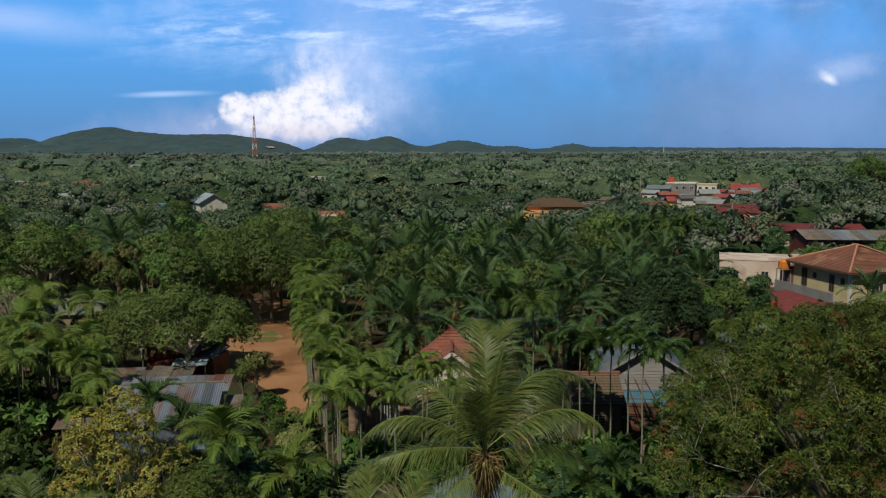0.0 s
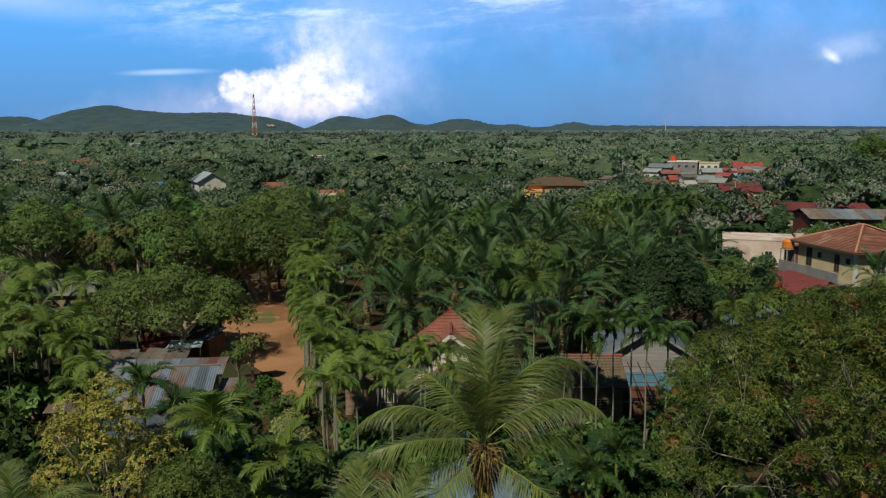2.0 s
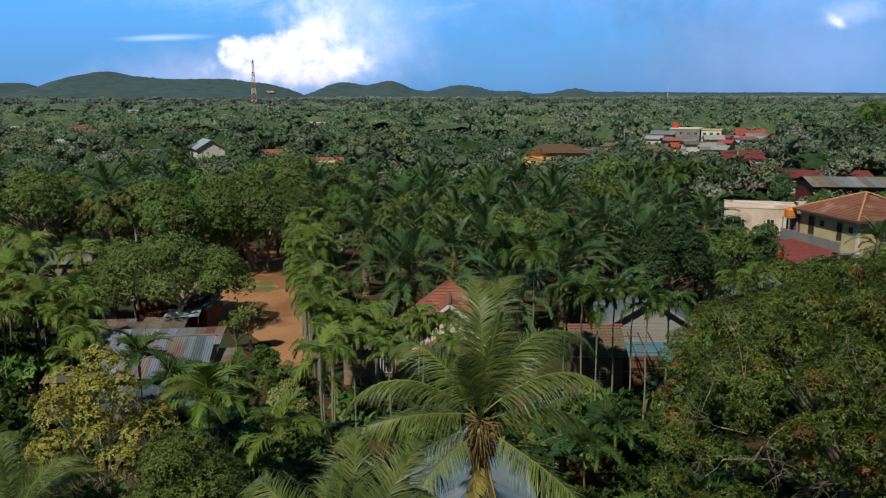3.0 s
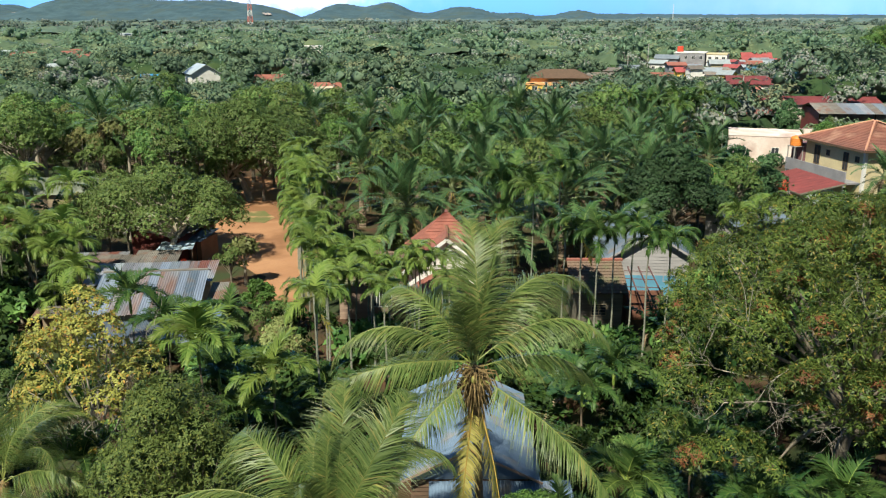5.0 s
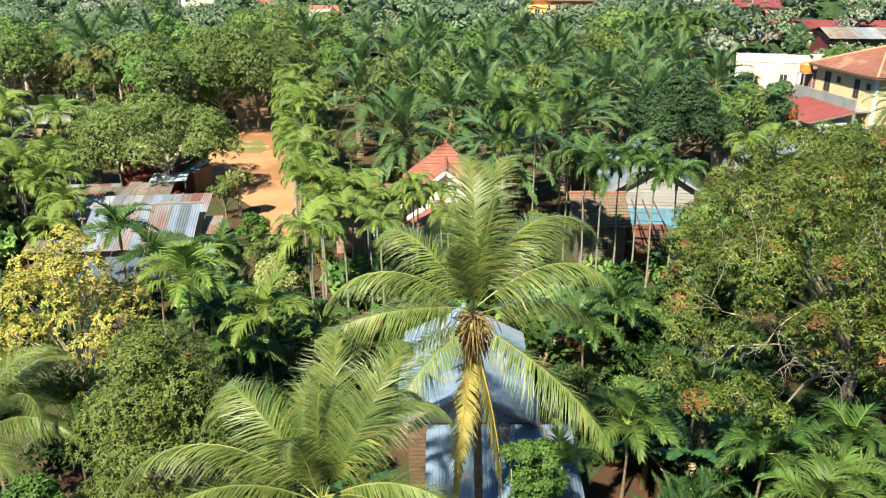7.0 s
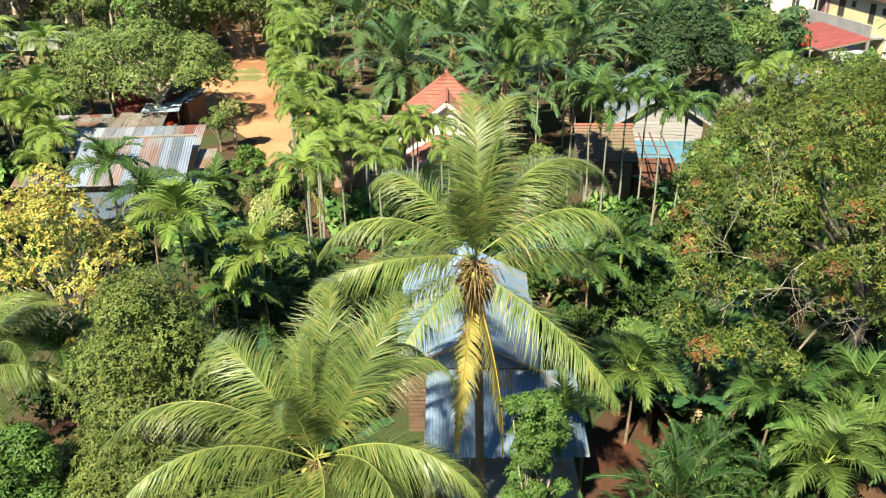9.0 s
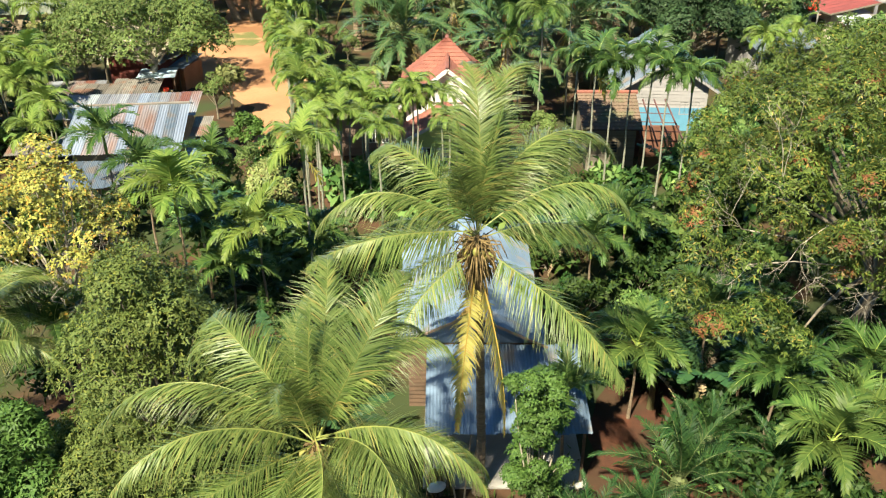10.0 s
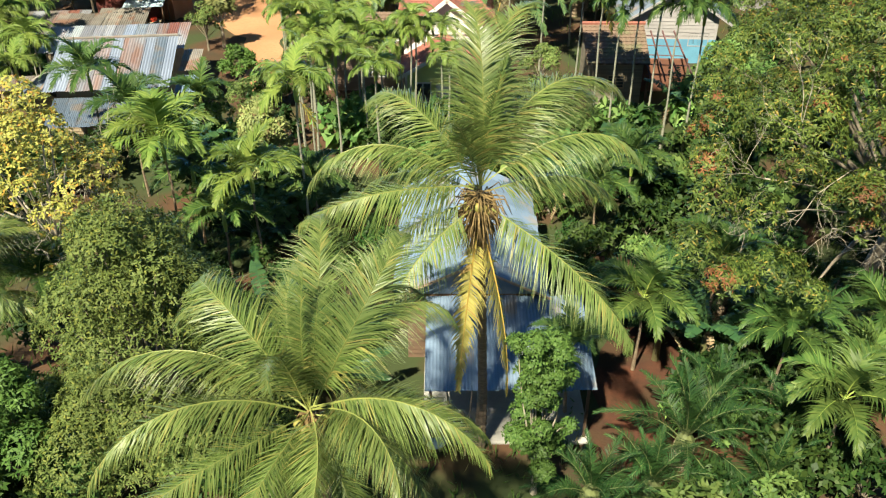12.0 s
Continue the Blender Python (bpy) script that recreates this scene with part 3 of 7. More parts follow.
def rosettes(rng, C, A, k, L, Wd, droop=0.3, spread=0.9):
    """k leaves round each twig end C with axis A."""
    n = len(C)
    T = unit(np.cross(A, rng.normal(size=(n, 3))))
    B = np.cross(A, T)
    ang = rng.uniform(0, 6.28, (n, 1)) + np.arange(k)[None] * (6.283 / k) + rng.normal(0, 0.25, (n, k))
    rad = T[:, None] * np.cos(ang)[..., None] + B[:, None] * np.sin(ang)[..., None]
    D = rad * spread + A[:, None] * rng.uniform(0.1, 0.9, (n, k, 1)) + np.array([0, 0, -droop])
    D = unit(D.reshape(-1, 3))
    N = unit(np.repeat(A, k, axis=0) + rng.normal(0, 0.3, (n * k, 3)) + np.array([0, 0, 0.3]))
    P = np.repeat(C, k, axis=0) + rng.normal(0, L * 0.15, (n * k, 3))
    return leaves(P, D, N, L * rng.uniform(0.7, 1.25, n * k), Wd * rng.uniform(0.75, 1.2, n * k))


def shell_points(rng, lobes, n, low=-0.35, inner=0.72):
    """Points on the outside of a heap of lobes (x, y, z, r), with the way out."""
    lob = np.array(lobes, dtype=float)
    w = lob[:, 3] ** 2
    got_p, got_d, have = [], [], 0
    for _ in range(12):
        idx = rng.choice(len(lob), size=n, p=w / w.sum())
        d = unit(rng.normal(size=(n, 3)))
        d[:, 2] = np.where(d[:, 2] < low, -d[:, 2], d[:, 2])
        p = lob[idx, :3] + d * lob[idx, 3:4] * rng.uniform(0.82, 1.06, (n, 1)) * np.array([1, 1, 0.85])
        dist = np.linalg.norm((p[:, None] - lob[None, :, :3]) / np.array([1, 1, 0.85]), axis=2) / lob[None, :, 3]
        dist[np.arange(n), idx] = 9
        keep = dist.min(axis=1) > inner
        got_p.append(p[keep])
        got_d.append(d[keep])
        have += keep.sum()
        if have >= n:
            break
    return np.concatenate(got_p)[:n], np.concatenate(got_d)[:n]


def heap_lobes(rng, r, h, base, count, shape="dome"):
    """Lobes for a crown of radius r and height h whose underside is at base."""
    out_l = []
    for i in range(count):
        a = rng.uniform(0, 6.283)
        f = (i + 0.5) / count
        q = math.sqrt(f)
        if shape == "cone":
            z = base + h * rng.uniform(0.05, 0.92)
            q = (1.02 - (z - base) / h) ** 0.75 * rng.uniform(0.45, 0.85)
            lr = r * rng.uniform(0.26, 0.40) * (1.15 - 0.5 * (z - base) / h)
        elif shape == "tall":
            z = base + h * rng.uniform(0.08, 0.9)
            q = rng.uniform(0.1, 0.62)
            lr = r * rng.uniform(0.35, 0.55)
        elif shape == "flat":
            z = base + h * (0.72 - 0.30 * q * q + rng.uniform(-0.16, 0.12))
            q *= 0.82
            lr = r * rng.uniform(0.17, 0.28)
        else:
            z = base + h * (0.70 - 0.45 * q * q + rng.uniform(-0.18, 0.10))
            q *= 0.78
            lr = r * rng.uniform(0.22, 0.38)
        out_l.append((math.cos(a) * q * r, math.sin(a) * q * r, z, lr))
    return out_l


def crown_mesh(name, seed, lobes, twigs, k, L, Wd, mat, droop=0.3, fill=0.25, soft=0.45):
    rng = np.random.default_rng(seed)
    C, A = shell_points(rng, lobes, twigs)
    v, f = rosettes(rng, C, unit(A + np.array([0, 0, 0.35])), k, L, Wd, droop)
    out_way = np.repeat(A, k, axis=0)
    if fill:
        n = int(twigs * fill)
        lob = np.array(lobes)
        idx = rng.integers(0, len(lob), n)
        off = rng.normal(0, 0.38, (n, 3))
        C2 = lob[idx, :3] + off * lob[idx, 3:4]
        v2, f2 = rosettes(rng, C2, unit(rng.normal(size=(n, 3))), k, L * 1.15, Wd * 1.5, droop)
        f = np.concatenate([f, f2 + len(v)])
        v = np.concatenate([v, v2])
        out_way = np.concatenate([out_way, np.repeat(unit(off), k, axis=0)])
    v, nn = facing(v, out_way, soft)
    me = mesh_of(name, v.tolist(), f.tolist(), mat, smooth=True)
    me.normals_split_custom_set_from_vertices(nn.tolist())
    return me


def limbs_mesh(name, seed, lobes, fork, r0, mat, lean=(0, 0), twigs=0, fine=True):
    """A trunk that forks at a height, with a curved limb to each lobe and bare twigs at their ends."""
    rng = np.random.default_rng(seed)
    top = Vector((lean[0], lean[1], fork))
    pieces = [tube([(0, 0, -0.2), (0, 0, 0.15), (lean[0] * 0.4, lean[1] * 0.4, fork * 0.5), top, top + Vector((lean[0] * 0.4, lean[1] * 0.4, fork * 0.35))],
                   [r0 * 1.5, r0 * 1.1, r0 * 0.9, r0 * 0.75, r0 * 0.3], 8)]
    for x, y, z, r in lobes:
        start = top + Vector((0, 0, rng.uniform(-0.25, 0.3) * fork))
        end = Vector((x, y, z))
        mid = (start + end) / 2 + Vector((rng.normal(0, 0.25), rng.normal(0, 0.25), 0.12 * (end - start).length))
        q = lambda s: start * (1 - s) ** 2 + mid * 2 * s * (1 - s) + end * s * s
        if fine:
            pieces.append(tube([q(s) for s in (0, 0.25, 0.5, 0.75, 1)], [r0 * c for c in (0.48, 0.36, 0.26, 0.17, 0.08)], 5))
        else:
            pieces.append(tube([q(s) for s in (0, 0.5, 1)], [r0 * c for c in (0.45, 0.28, 0.08)], 3))
        for _ in range(twigs):
            d = Vector(rng.normal(size=3)).normalized()
            d.z = abs(d.z) * 0.6
            s0 = q(rng.uniform(0.45, 1))
            e0 = s0 + d * r * rng.uniform(0.5, 1.0)
            pieces.append(tube([s0, (s0 + e0) / 2 + Vector((0, 0, 0.06)), e0], [r0 * 0.12, r0 * 0.08, r0 * 0.03], 4))
    v, f = join(pieces)
    return mesh_of(name, v, f, mat, smooth=True)


def frond_mesh(name, seed, L, e0, bend, pairs, leaf, width, segs=3, hang=0.6, vee=20, gap=0.14, radius=0.03, mats=("coconut", "rachis"), rag=0.1, power=1.4, kink=0.0, n=14, spray=64):
    """A feather leaf along +x: midrib that starts e0 degrees up and bends down by bend, with drooping leaflets."""
    rng = np.random.default_rng(seed)
    s = np.linspace(0, 1, n)
    e = np.radians(e0 - bend * s ** power)
    dx, dz = np.cos(e), np.sin(e)
    step = L / (n - 1)
    X = np.concatenate([[0], np.cumsum((dx[1:] + dx[:-1]) / 2 * step)])
    Z = np.concatenate([[0], np.cumsum((dz[1:] + dz[:-1]) / 2 * step)])
    Yw = kink * L * s ** 2
    rach_v, rach_f = tube([(X[i], Yw[i], Z[i]) for i in range(n)], [radius * (1 - 0.85 * s[i]) for i in range(n)], 3)
    verts, faces, index = list(rach_v), list(rach_f), [1] * len(rach_f)
    for i in range(pairs):
        f = gap + (1 - gap) * (i + 0.5) / pairs
        px, py, pz, el = np.interp(f, s, X), np.interp(f, s, Yw), np.interp(f, s, Z), np.interp(f, s, e)
        T = np.array([math.cos(el), 0, math.sin(el)])
        U = np.array([-math.sin(el), 0, math.cos(el)])
        g = (f - gap) / (1 - gap)
        ll = leaf * (0.55 + 0.45 * math.sin(math.pi * min(1, g * 1.25 + 0.12))) * (1.0 if g < 0.7 else 1 - (g - 0.7) * 1.75)
        for side in (1, -1):
            al = math.radians(spray - (spray - 30) * g + rng.normal(0, 5))
            ve = math.radians(vee + rng.normal(0, 8))
            d = T * math.cos(al) + math.sin(al) * (np.array([0, side, 0]) * math.cos(ve) + U * math.sin(ve))
            p = np.array([px, py, pz])
            lx = ll * rng.uniform(1 - rag, 1 + rag)
            o = len(verts)
            for k in range(segs + 1):
                w = width * (0.7, 1.0, 0.75, 0.4, 0.1)[min(4, round(4 * k / segs))] * 0.5
                t = T - d * np.dot(T, d)
                t = t / max(1e-6, np.linalg.norm(t))
                verts.append(tuple(p - t * w))
                verts.append(tuple(p + t * w))
                p = p + d * lx / segs
                d = d + np.array([0, 0, -hang / segs * (0.55 + 2.0 * k / segs) * rng.uniform(0.7, 1.3)])
                d = d / np.linalg.norm(d)
            for k in range(segs):
                faces.append((o + 2 * k, o + 2 * k + 1, o + 2 * k + 3, o + 2 * k + 2))
                index.append(0)
    return mesh_of(name, verts, faces, mats, index)


# ---- ground, yard, road, hills ----
def grade(n, near, far):
    s = np.linspace(0, 1, n)
    return near * s + (far - near) * s ** 4


gx = np.concatenate([-grade(40, 300, 4800)[:0:-1], grade(40, 300, 4800)])
gy = np.concatenate([[-400.0, -150.0, -60.0], grade(70, 400, 4900)])
gv = [(x, y, 0.0) for y in gy for x in gx]
gn = len(gx)
gf = [(j * gn + i, j * gn + i + 1, (j + 1) * gn + i + 1, (j + 1) * gn + i) for j in range(len(gy) - 1) for i in range(gn - 1)]
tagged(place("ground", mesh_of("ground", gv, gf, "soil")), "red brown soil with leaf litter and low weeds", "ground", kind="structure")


def patch(name, outline, z, mat, label, category, rough=0.5, seed=3):
    """A flat irregular patch of ground with a wandering edge."""
    rng = np.random.default_rng(seed)
    pts = []
    for i, a in enumerate(outline):
        b = outline[(i + 1) % len(outline)]
        n = max(2, int(math.dist(a, b) / 1.2))
        for k in range(n):
            s = k / n
            pts.append((a[0] * (1 - s) + b[0] * s + rng.normal(0, rough * 0.35), a[1] * (1 - s) + b[1] * s + rng.normal(0, rough * 0.35)))
    bm = bmesh.new()
    f = bm.faces.new([bm.verts.new((x, y, z)) for x, y in pts])
    bmesh.ops.triangulate(bm, faces=[f])
    bmesh.ops.recalc_face_normals(bm, faces=bm.faces)
    return tagged(part(name, bm, mat, None), label, category, kind="structure")


patch("dirt_yard", [(-25, 76), (-24, 84), (-24.5, 100), (-27, 114), (-20, 114), (-17, 98), (-15, 86), (-12.6, 72), (-11.2, 62), (-10.6, 58), (-12.6, 57.5),
                     (-13.4, 60), (-14, 64), (-15, 68), (-18.7, 72.5), (-22, 74)], 0.03, "dirt", "swept orange dirt yard and track", "yard")
patch("bare_earth", [(5.2, 25.5), (6.5, 31.5), (9.0, 33), (11.5, 31), (12.2, 28), (10.6, 25), (8, 24)], 0.03, "earth", "bare red earth under the trees", "ground", 0.7, 5)
patch("grass_verge", [(-22.6, 88), (-19, 87), (-18.2, 90), (-20, 93), (-22.8, 92)], 0.06, "verge", "short green grass in the yard", "grass", 0.6, 6)
patch("grass_verge", [(-12.6, 72), (-11.0, 62.5), (-9.8, 62.5), (-10.5, 72), (-13.5, 88), (-14.8, 88)], 0.06, "verge", "short green grass beside the dirt track", "grass", 0.5, 7)
patch("road", [(70, 268), (84, 300), (108, 350), (150, 450), (190, 540), (198, 538), (160, 446), (119, 346), (96, 296), (80, 264)], 0.05, "asphalt", "worn grey road through the town", "road", 0.2, 8)


def ridge(name, x0, x1, y, bumps, seed, label, deep=500.0, scars=()):
    """A wooded ridge: bumps are (x, height, half-width); scars: bare patches (x, how far up, half-width)."""
    n, rows = 420, 16

    def height(x, g):
        h = sum(b[1] * math.exp(-((x - b[0]) / b[2]) ** 2) for b in bumps)
        prof = math.sin(math.pi * 0.5 * min(1.0, g))
        return (h + noise.noise((x * 0.02, g * 6, seed)) * 3.0 + noise.noise((x * 0.11, g * 40, seed + 4)) * 3.4) * prof - 0.5

    verts, faces = [], []
    for j in range(rows):
        g = j / (rows - 1)
        for i in range(n):
            x = x0 + (x1 - x0) * i / (n - 1)
            verts.append((x, y - deep * (1 - g), height(x, g)))
    for j in range(rows - 1):
        for i in range(n - 1):
            a = j * n + i
            faces.append((a, a + 1, a + n + 1, a + n))
    o = len(verts)
    for i in range(n):
        verts.append((verts[(rows - 1) * n + i][0], y + 250, -2))
    for i in range(n - 1):
        a = (rows - 1) * n + i
        faces.append((a, a + 1, o + i + 1, o + i))
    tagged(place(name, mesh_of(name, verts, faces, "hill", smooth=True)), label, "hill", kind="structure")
    for sx, g0, hw in scars:
        pv, pf = [], []
        for j in range(4):
            for i in range(13):
                xx = sx + hw * (i / 6 - 1)
                g = g0 + 0.10 * (j / 3 - 0.5) * (1 - 0.7 * abs(i / 6 - 1)) + 0.02 * math.sin(i * 1.7)
                pv.append((xx, y - deep * (1 - g), height(xx, g) + 2.5))
        for j in range(3):
            for i in range(12):
                a = j * 13 + i
                pf.append((a, a + 1, a + 14, a + 13))
        tagged(place("bare_hillside", mesh_of("bare_hillside", pv, pf, "scar")), "bare pale cutting in the wooded hillside", "hillside", kind="structure")


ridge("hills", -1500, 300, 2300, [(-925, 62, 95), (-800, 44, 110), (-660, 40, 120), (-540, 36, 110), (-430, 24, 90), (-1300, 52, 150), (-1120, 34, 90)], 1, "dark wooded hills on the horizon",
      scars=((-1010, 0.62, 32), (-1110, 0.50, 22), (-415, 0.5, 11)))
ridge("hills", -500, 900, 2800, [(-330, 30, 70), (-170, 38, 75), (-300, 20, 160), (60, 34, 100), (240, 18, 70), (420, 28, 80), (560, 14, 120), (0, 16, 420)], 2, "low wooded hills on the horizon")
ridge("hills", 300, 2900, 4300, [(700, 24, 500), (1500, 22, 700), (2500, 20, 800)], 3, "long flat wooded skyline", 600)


# ---- buildings ----
def roof_plane(parent, O, U, V, mats, sheet=0.85, pitch=0.11, amp=0.018, name="roof_sheet", seed=1, slip=0.06):
    """Corrugated sheets laid side by side: O a corner, U along the eave, V up the slope."""
    O, U, V = Vector(O), Vector(U), Vector(V)
    n = max(1, round(U.length / sheet))
    w = U.length / n
    rng = random.Random(seed)
    waves = max(2, round(w / pitch))
    per = 4 if pitch < 0.15 else 2
    verts, faces = [], []
    for i in range(waves * per + 1):
        x = (w + 0.04) * i / (waves * per)
        z = amp * math.cos(2 * math.pi * i / per)
        verts += [(x, 0, z), (x, V.length, z)]
    for i in range(waves * per):
        faces.append((2 * i, 2 * i + 2, 2 * i + 3, 2 * i + 1))
    shared = {m: mesh_of(name, verts, faces, m) for m in set(mats)}
    u, v = U.normalized(), V.normalized()
    nn = u.cross(v)
    if nn.z < 0:
        nn = -nn
    for i in range(n):
        p = O + u * (w * i) + v * rng.uniform(-slip, slip) + nn * (0.006 if i % 2 else 0.0)
        m = Matrix((u, v, nn)).transposed().to_4x4()
        m.translation = p
        place(name, shared[mats[rng.randrange(len(mats))]], parent, m @ pose(0, 0, 0, 0, 0, rng.uniform(-0.3, 0.3)))


def tile_plane(parent, O, U, V, mat, course=0.32, wave=0.3, name="tiled_roof", back=None, U2=None):
    """A roof of overlapping tile courses; U2: the length of the upper edge for a hip (kept centred)."""
    O, U, V = Vector(O), Vector(U), Vector(V)
    u, v = U.normalized(), V.normalized()
    nn = u.cross(v)
    if nn.z < 0:
        nn = -nn
    rows = max(2, round(V.length / course))
    cols = max(2, round(U.length / wave)) * 2
    verts, faces = [], []
    for r in range(rows):
        for k, (s, lift) in enumerate(((r / rows, 0.045), ((r + 1) / rows, 0.0))):
            half = 1.0 if U2 is None else 1 - s * (1 - U2 / U.length)
            for c in range(cols + 1):
                f = 0.5 + (c / cols - 0.5) * half
                verts.append(O + U * f + V * s + nn * (lift + (0.03 if c % 2 else 0.0)))
        b = r * 2 * (cols + 1)
        for c in range(cols):
            faces.append((b + c, b + c + 1, b + cols + 1 + c + 1, b + cols + 1 + c))
        if r:
            a = b - (cols + 1)
            for c in range(cols):
                faces.append((a + c, a + c + 1, b + c + 1, b + c))
    place(name, mesh_of(name, verts, faces, mat), parent)
    lo = [O - nn * 0.05, O + U - nn * 0.05]
    half = 1.0 if U2 is None else U2 / U.length
    hi = [O + U * (0.5 + 0.5 * half) + V - nn * 0.05, O + U * (0.5 - 0.5 * half) + V - nn * 0.05]
    place("roof_deck", mesh_of("roof_deck", lo + hi, [(0, 1, 2, 3)], "plank_dark"), parent)


def beam(name, a, b, w, h, mat, parent, label=""):
    """A squared timber from a to b."""
    a, b = Vector(a), Vector(b)
    d = b - a
    q = d.to_track_quat("X", "Z").to_matrix().to_4x4()
    bm = box_bm((0, -w / 2, -h / 2), (d.length, w / 2, h / 2), min(w, h) * 0.12)
    bm.transform(Matrix.Translation(a) @ q)
    return part(name, bm, mat, parent, label)


def boards(name, lo, hi, mat, parent, axis="x", tall=0.2, label=""):
    """A wall clad with overlapping horizontal planks on the side that faces -y, each a piece of its own."""
    wall = part(name, box_bm(lo, hi), mat, parent, label)
    n = max(1, round((hi[2] - lo[2]) / tall))
    hgt = (hi[2] - lo[2]) / n
    w = hi[0] - lo[0]
    me = mesh_of("plank", [(0, -0.045, 0), (w, -0.045, 0), (w, -0.012, hgt), (0, -0.012, hgt), (0, 0, 0), (w, 0, 0), (w, 0, hgt), (0, 0, hgt)],
                 [(0, 1, 2, 3), (4, 5, 1, 0), (1, 5, 6, 2), (4, 0, 3, 7), (3, 2, 6, 7)], mat)
    for k in range(n):
        place("plank", me, wall, Matrix.Translation((lo[0], lo[1] - 0.003, lo[2] + hgt * k)))
    return wall


def window(parent, x, y, z, w, h, face="y", frame_mat="white", bars=1, pane="glass"):
    """A framed window proud of a wall that faces -y (or -x); x, y, z its lower corner."""
    t = 0.06
    top = tagged(new("window"))
    top.parent = parent
    top.matrix_basis = pose(x, y, z, 0, 0, 0 if face == "y" else -90)
    box("pane", (0, -0.02, 0), (w, 0.02, h), pane, top)
    ring_v, ring_f = [], []
    for yy in (-0.06, 0.0):
        ring_v += [(-t, yy, -t), (w + t, yy, -t), (w + t, yy, h + t), (-t, yy, h + t), (0, yy, 0), (w, yy, 0), (w, yy, h), (0, yy, h)]
    for k in range(4):
        k2 = (k + 1) % 4
        ring_f += [(k, k2, 4 + k2, 4 + k), (8 + k2, 8 + k, 12 + k, 12 + k2), (k, 8 + k, 8 + k2, k2), (4 + k, 4 + k2, 12 + k2, 12 + k)]
    place("frame", mesh_of("frame", ring_v, ring_f, frame_mat), top)
    for i in range(bars):
        c = w * (i + 1) / (bars + 1)
        box("bar", (c - 0.025, -0.05, 0), (c + 0.025, -0.022, h), frame_mat, top)
    return top


def gable_wall(name, x0, x1, eave, peak, y, mat, parent, base=0.0, thick=0.12):
    return prism(name, [(x0, base), (x1, base), (x1, eave), ((x0 + x1) / 2, peak), (x0, eave)], thick, mat, parent, m=Matrix.Translation((0, y, 0)))


def ridge_cap(parent, a, b, mat, r=0.12):
    v, f = tube([a, b], [r, r], 6)
    place("ridge_cap", mesh_of("ridge_cap", v, f, mat), parent)


# the house with a blue sheet roof below the coconut palm
h = thing("house", (0, 0, 0), 0, "small plank house with a faded blue corrugated roof and porch", "house")
# dark timber here puts the shade below the eave into the wall's colour
boards("wall", (-1.05, 30.8, 0.0), (3.75, 38.2, 3.1), "plank_dark", h)
gable_wall("gable", -1.05, 3.75, 3.1, 4.45, 30.72, "tin_blue", h, base=3.1, thick=0.1)
roof_plane(h, (-1.55, 30.35, 3.20), (0, 8.3, 0), (2.9, 0, 1.45), ["tin_blue"], seed=2, amp=0.009)
roof_plane(h, (4.25, 38.65, 3.20), (0, -8.3, 0), (-2.9, 0, 1.45), ["tin_blue"], seed=3, amp=0.009)
ridge_cap(h, (1.35, 30.3, 4.68), (1.35, 38.7, 4.68), "tin_blue")
beam("barge_board", (-1.6, 30.32, 3.14), (1.35, 30.32, 4.6), 0.04, 0.10, "plank_pink", h)
beam("barge_board", (4.3, 30.32, 3.14), (1.35, 30.32, 4.6), 0.04, 0.10, "plank_pink", h)
roof_plane(h, (-0.3, 26.2, 2.42), (5.7, 0, 0), (0, 4.35, 0.72), ["tin_blue"], seed=4, amp=0.009)
for x in (-0.1, 1.7, 3.5, 5.2):
    box("post", (x - 0.05, 26.35, 0), (x + 0.05, 26.45, 2.42), "plank_dark", h, bevel=0.01)
beam("eave_beam", (-0.3, 26.4, 2.38), (5.4, 26.4, 2.38), 0.08, 0.1, "plank_dark", h)
box("floor_slab", (-0.4, 26.1, 0.0), (5.4, 30.8, 0.12), "concrete", h, bevel=0.02)
box("door", (0.6, 30.68, 0.12), (1.5, 30.76, 2.1), "plank_dark", h, bevel=0.01)
window(h, 2.3, 30.76, 1.1, 0.9, 0.9)

# the rusty house and its lean-tos
h = thing("house", (-16.3, 56.4, 0), 6.5, "low plank house patched with rusty corrugated roof sheets", "house")
boards("wall", (-6.4, -4.6, 0), (-0.3, -0.2, 2.85), "plank", h)
box("wall", (-8.4, 0.9, 0), (-0.6, 4.4, 3.0), "plank", h)
roof_plane(h, (-7.0, -5.2, 2.92), (7.1, 0, 0), (0, 5.2, 1.33), ["tin_streak", "tin_rust", "tin_streak", "tin_silver", "tin_streak", "tin_grey", "tin_streak", "tin_silver"], sheet=0.62, pitch=0.15, amp=0.025, seed=11)
roof_plane(h, (-7.0, 1.0, 3.90), (7.1, 0, 0), (0, -0.95, 0.35), ["tin_rust"], sheet=0.9, pitch=0.15, amp=0.025, seed=12)
ridge_cap(h, (-7.0, 0.02, 4.28), (0.1, 0.02, 4.28), "tin_old", 0.1)
roof_plane(h, (-8.9, 0.9, 3.10), (9.0, 0, 0), (0, 3.9, 0.45), ["tin_rust", "tin_red", "tin_pale", "tin_rust", "tin_silver", "tin_rust", "tin", "tin_streak", "tin_silver"], sheet=0.7, pitch=0.15, amp=0.025, seed=15)
roof_plane(h, (0.15, -2.0, 2.72), (1.15, 0, 0), (0, 3.0, 0.30), ["tin_old"], seed=14)
roof_plane(h, (0.15, -4.2, 2.2), (1.2, 0, 0), (0, 2.0, 0.30), ["tin_blue"], seed=16)
roof_plane(h, (-6.4, -8.0, 1.95), (6.7, 0, 0), (0, 2.9, 0.55), ["tin_silver", "tin_grey"], seed=17)
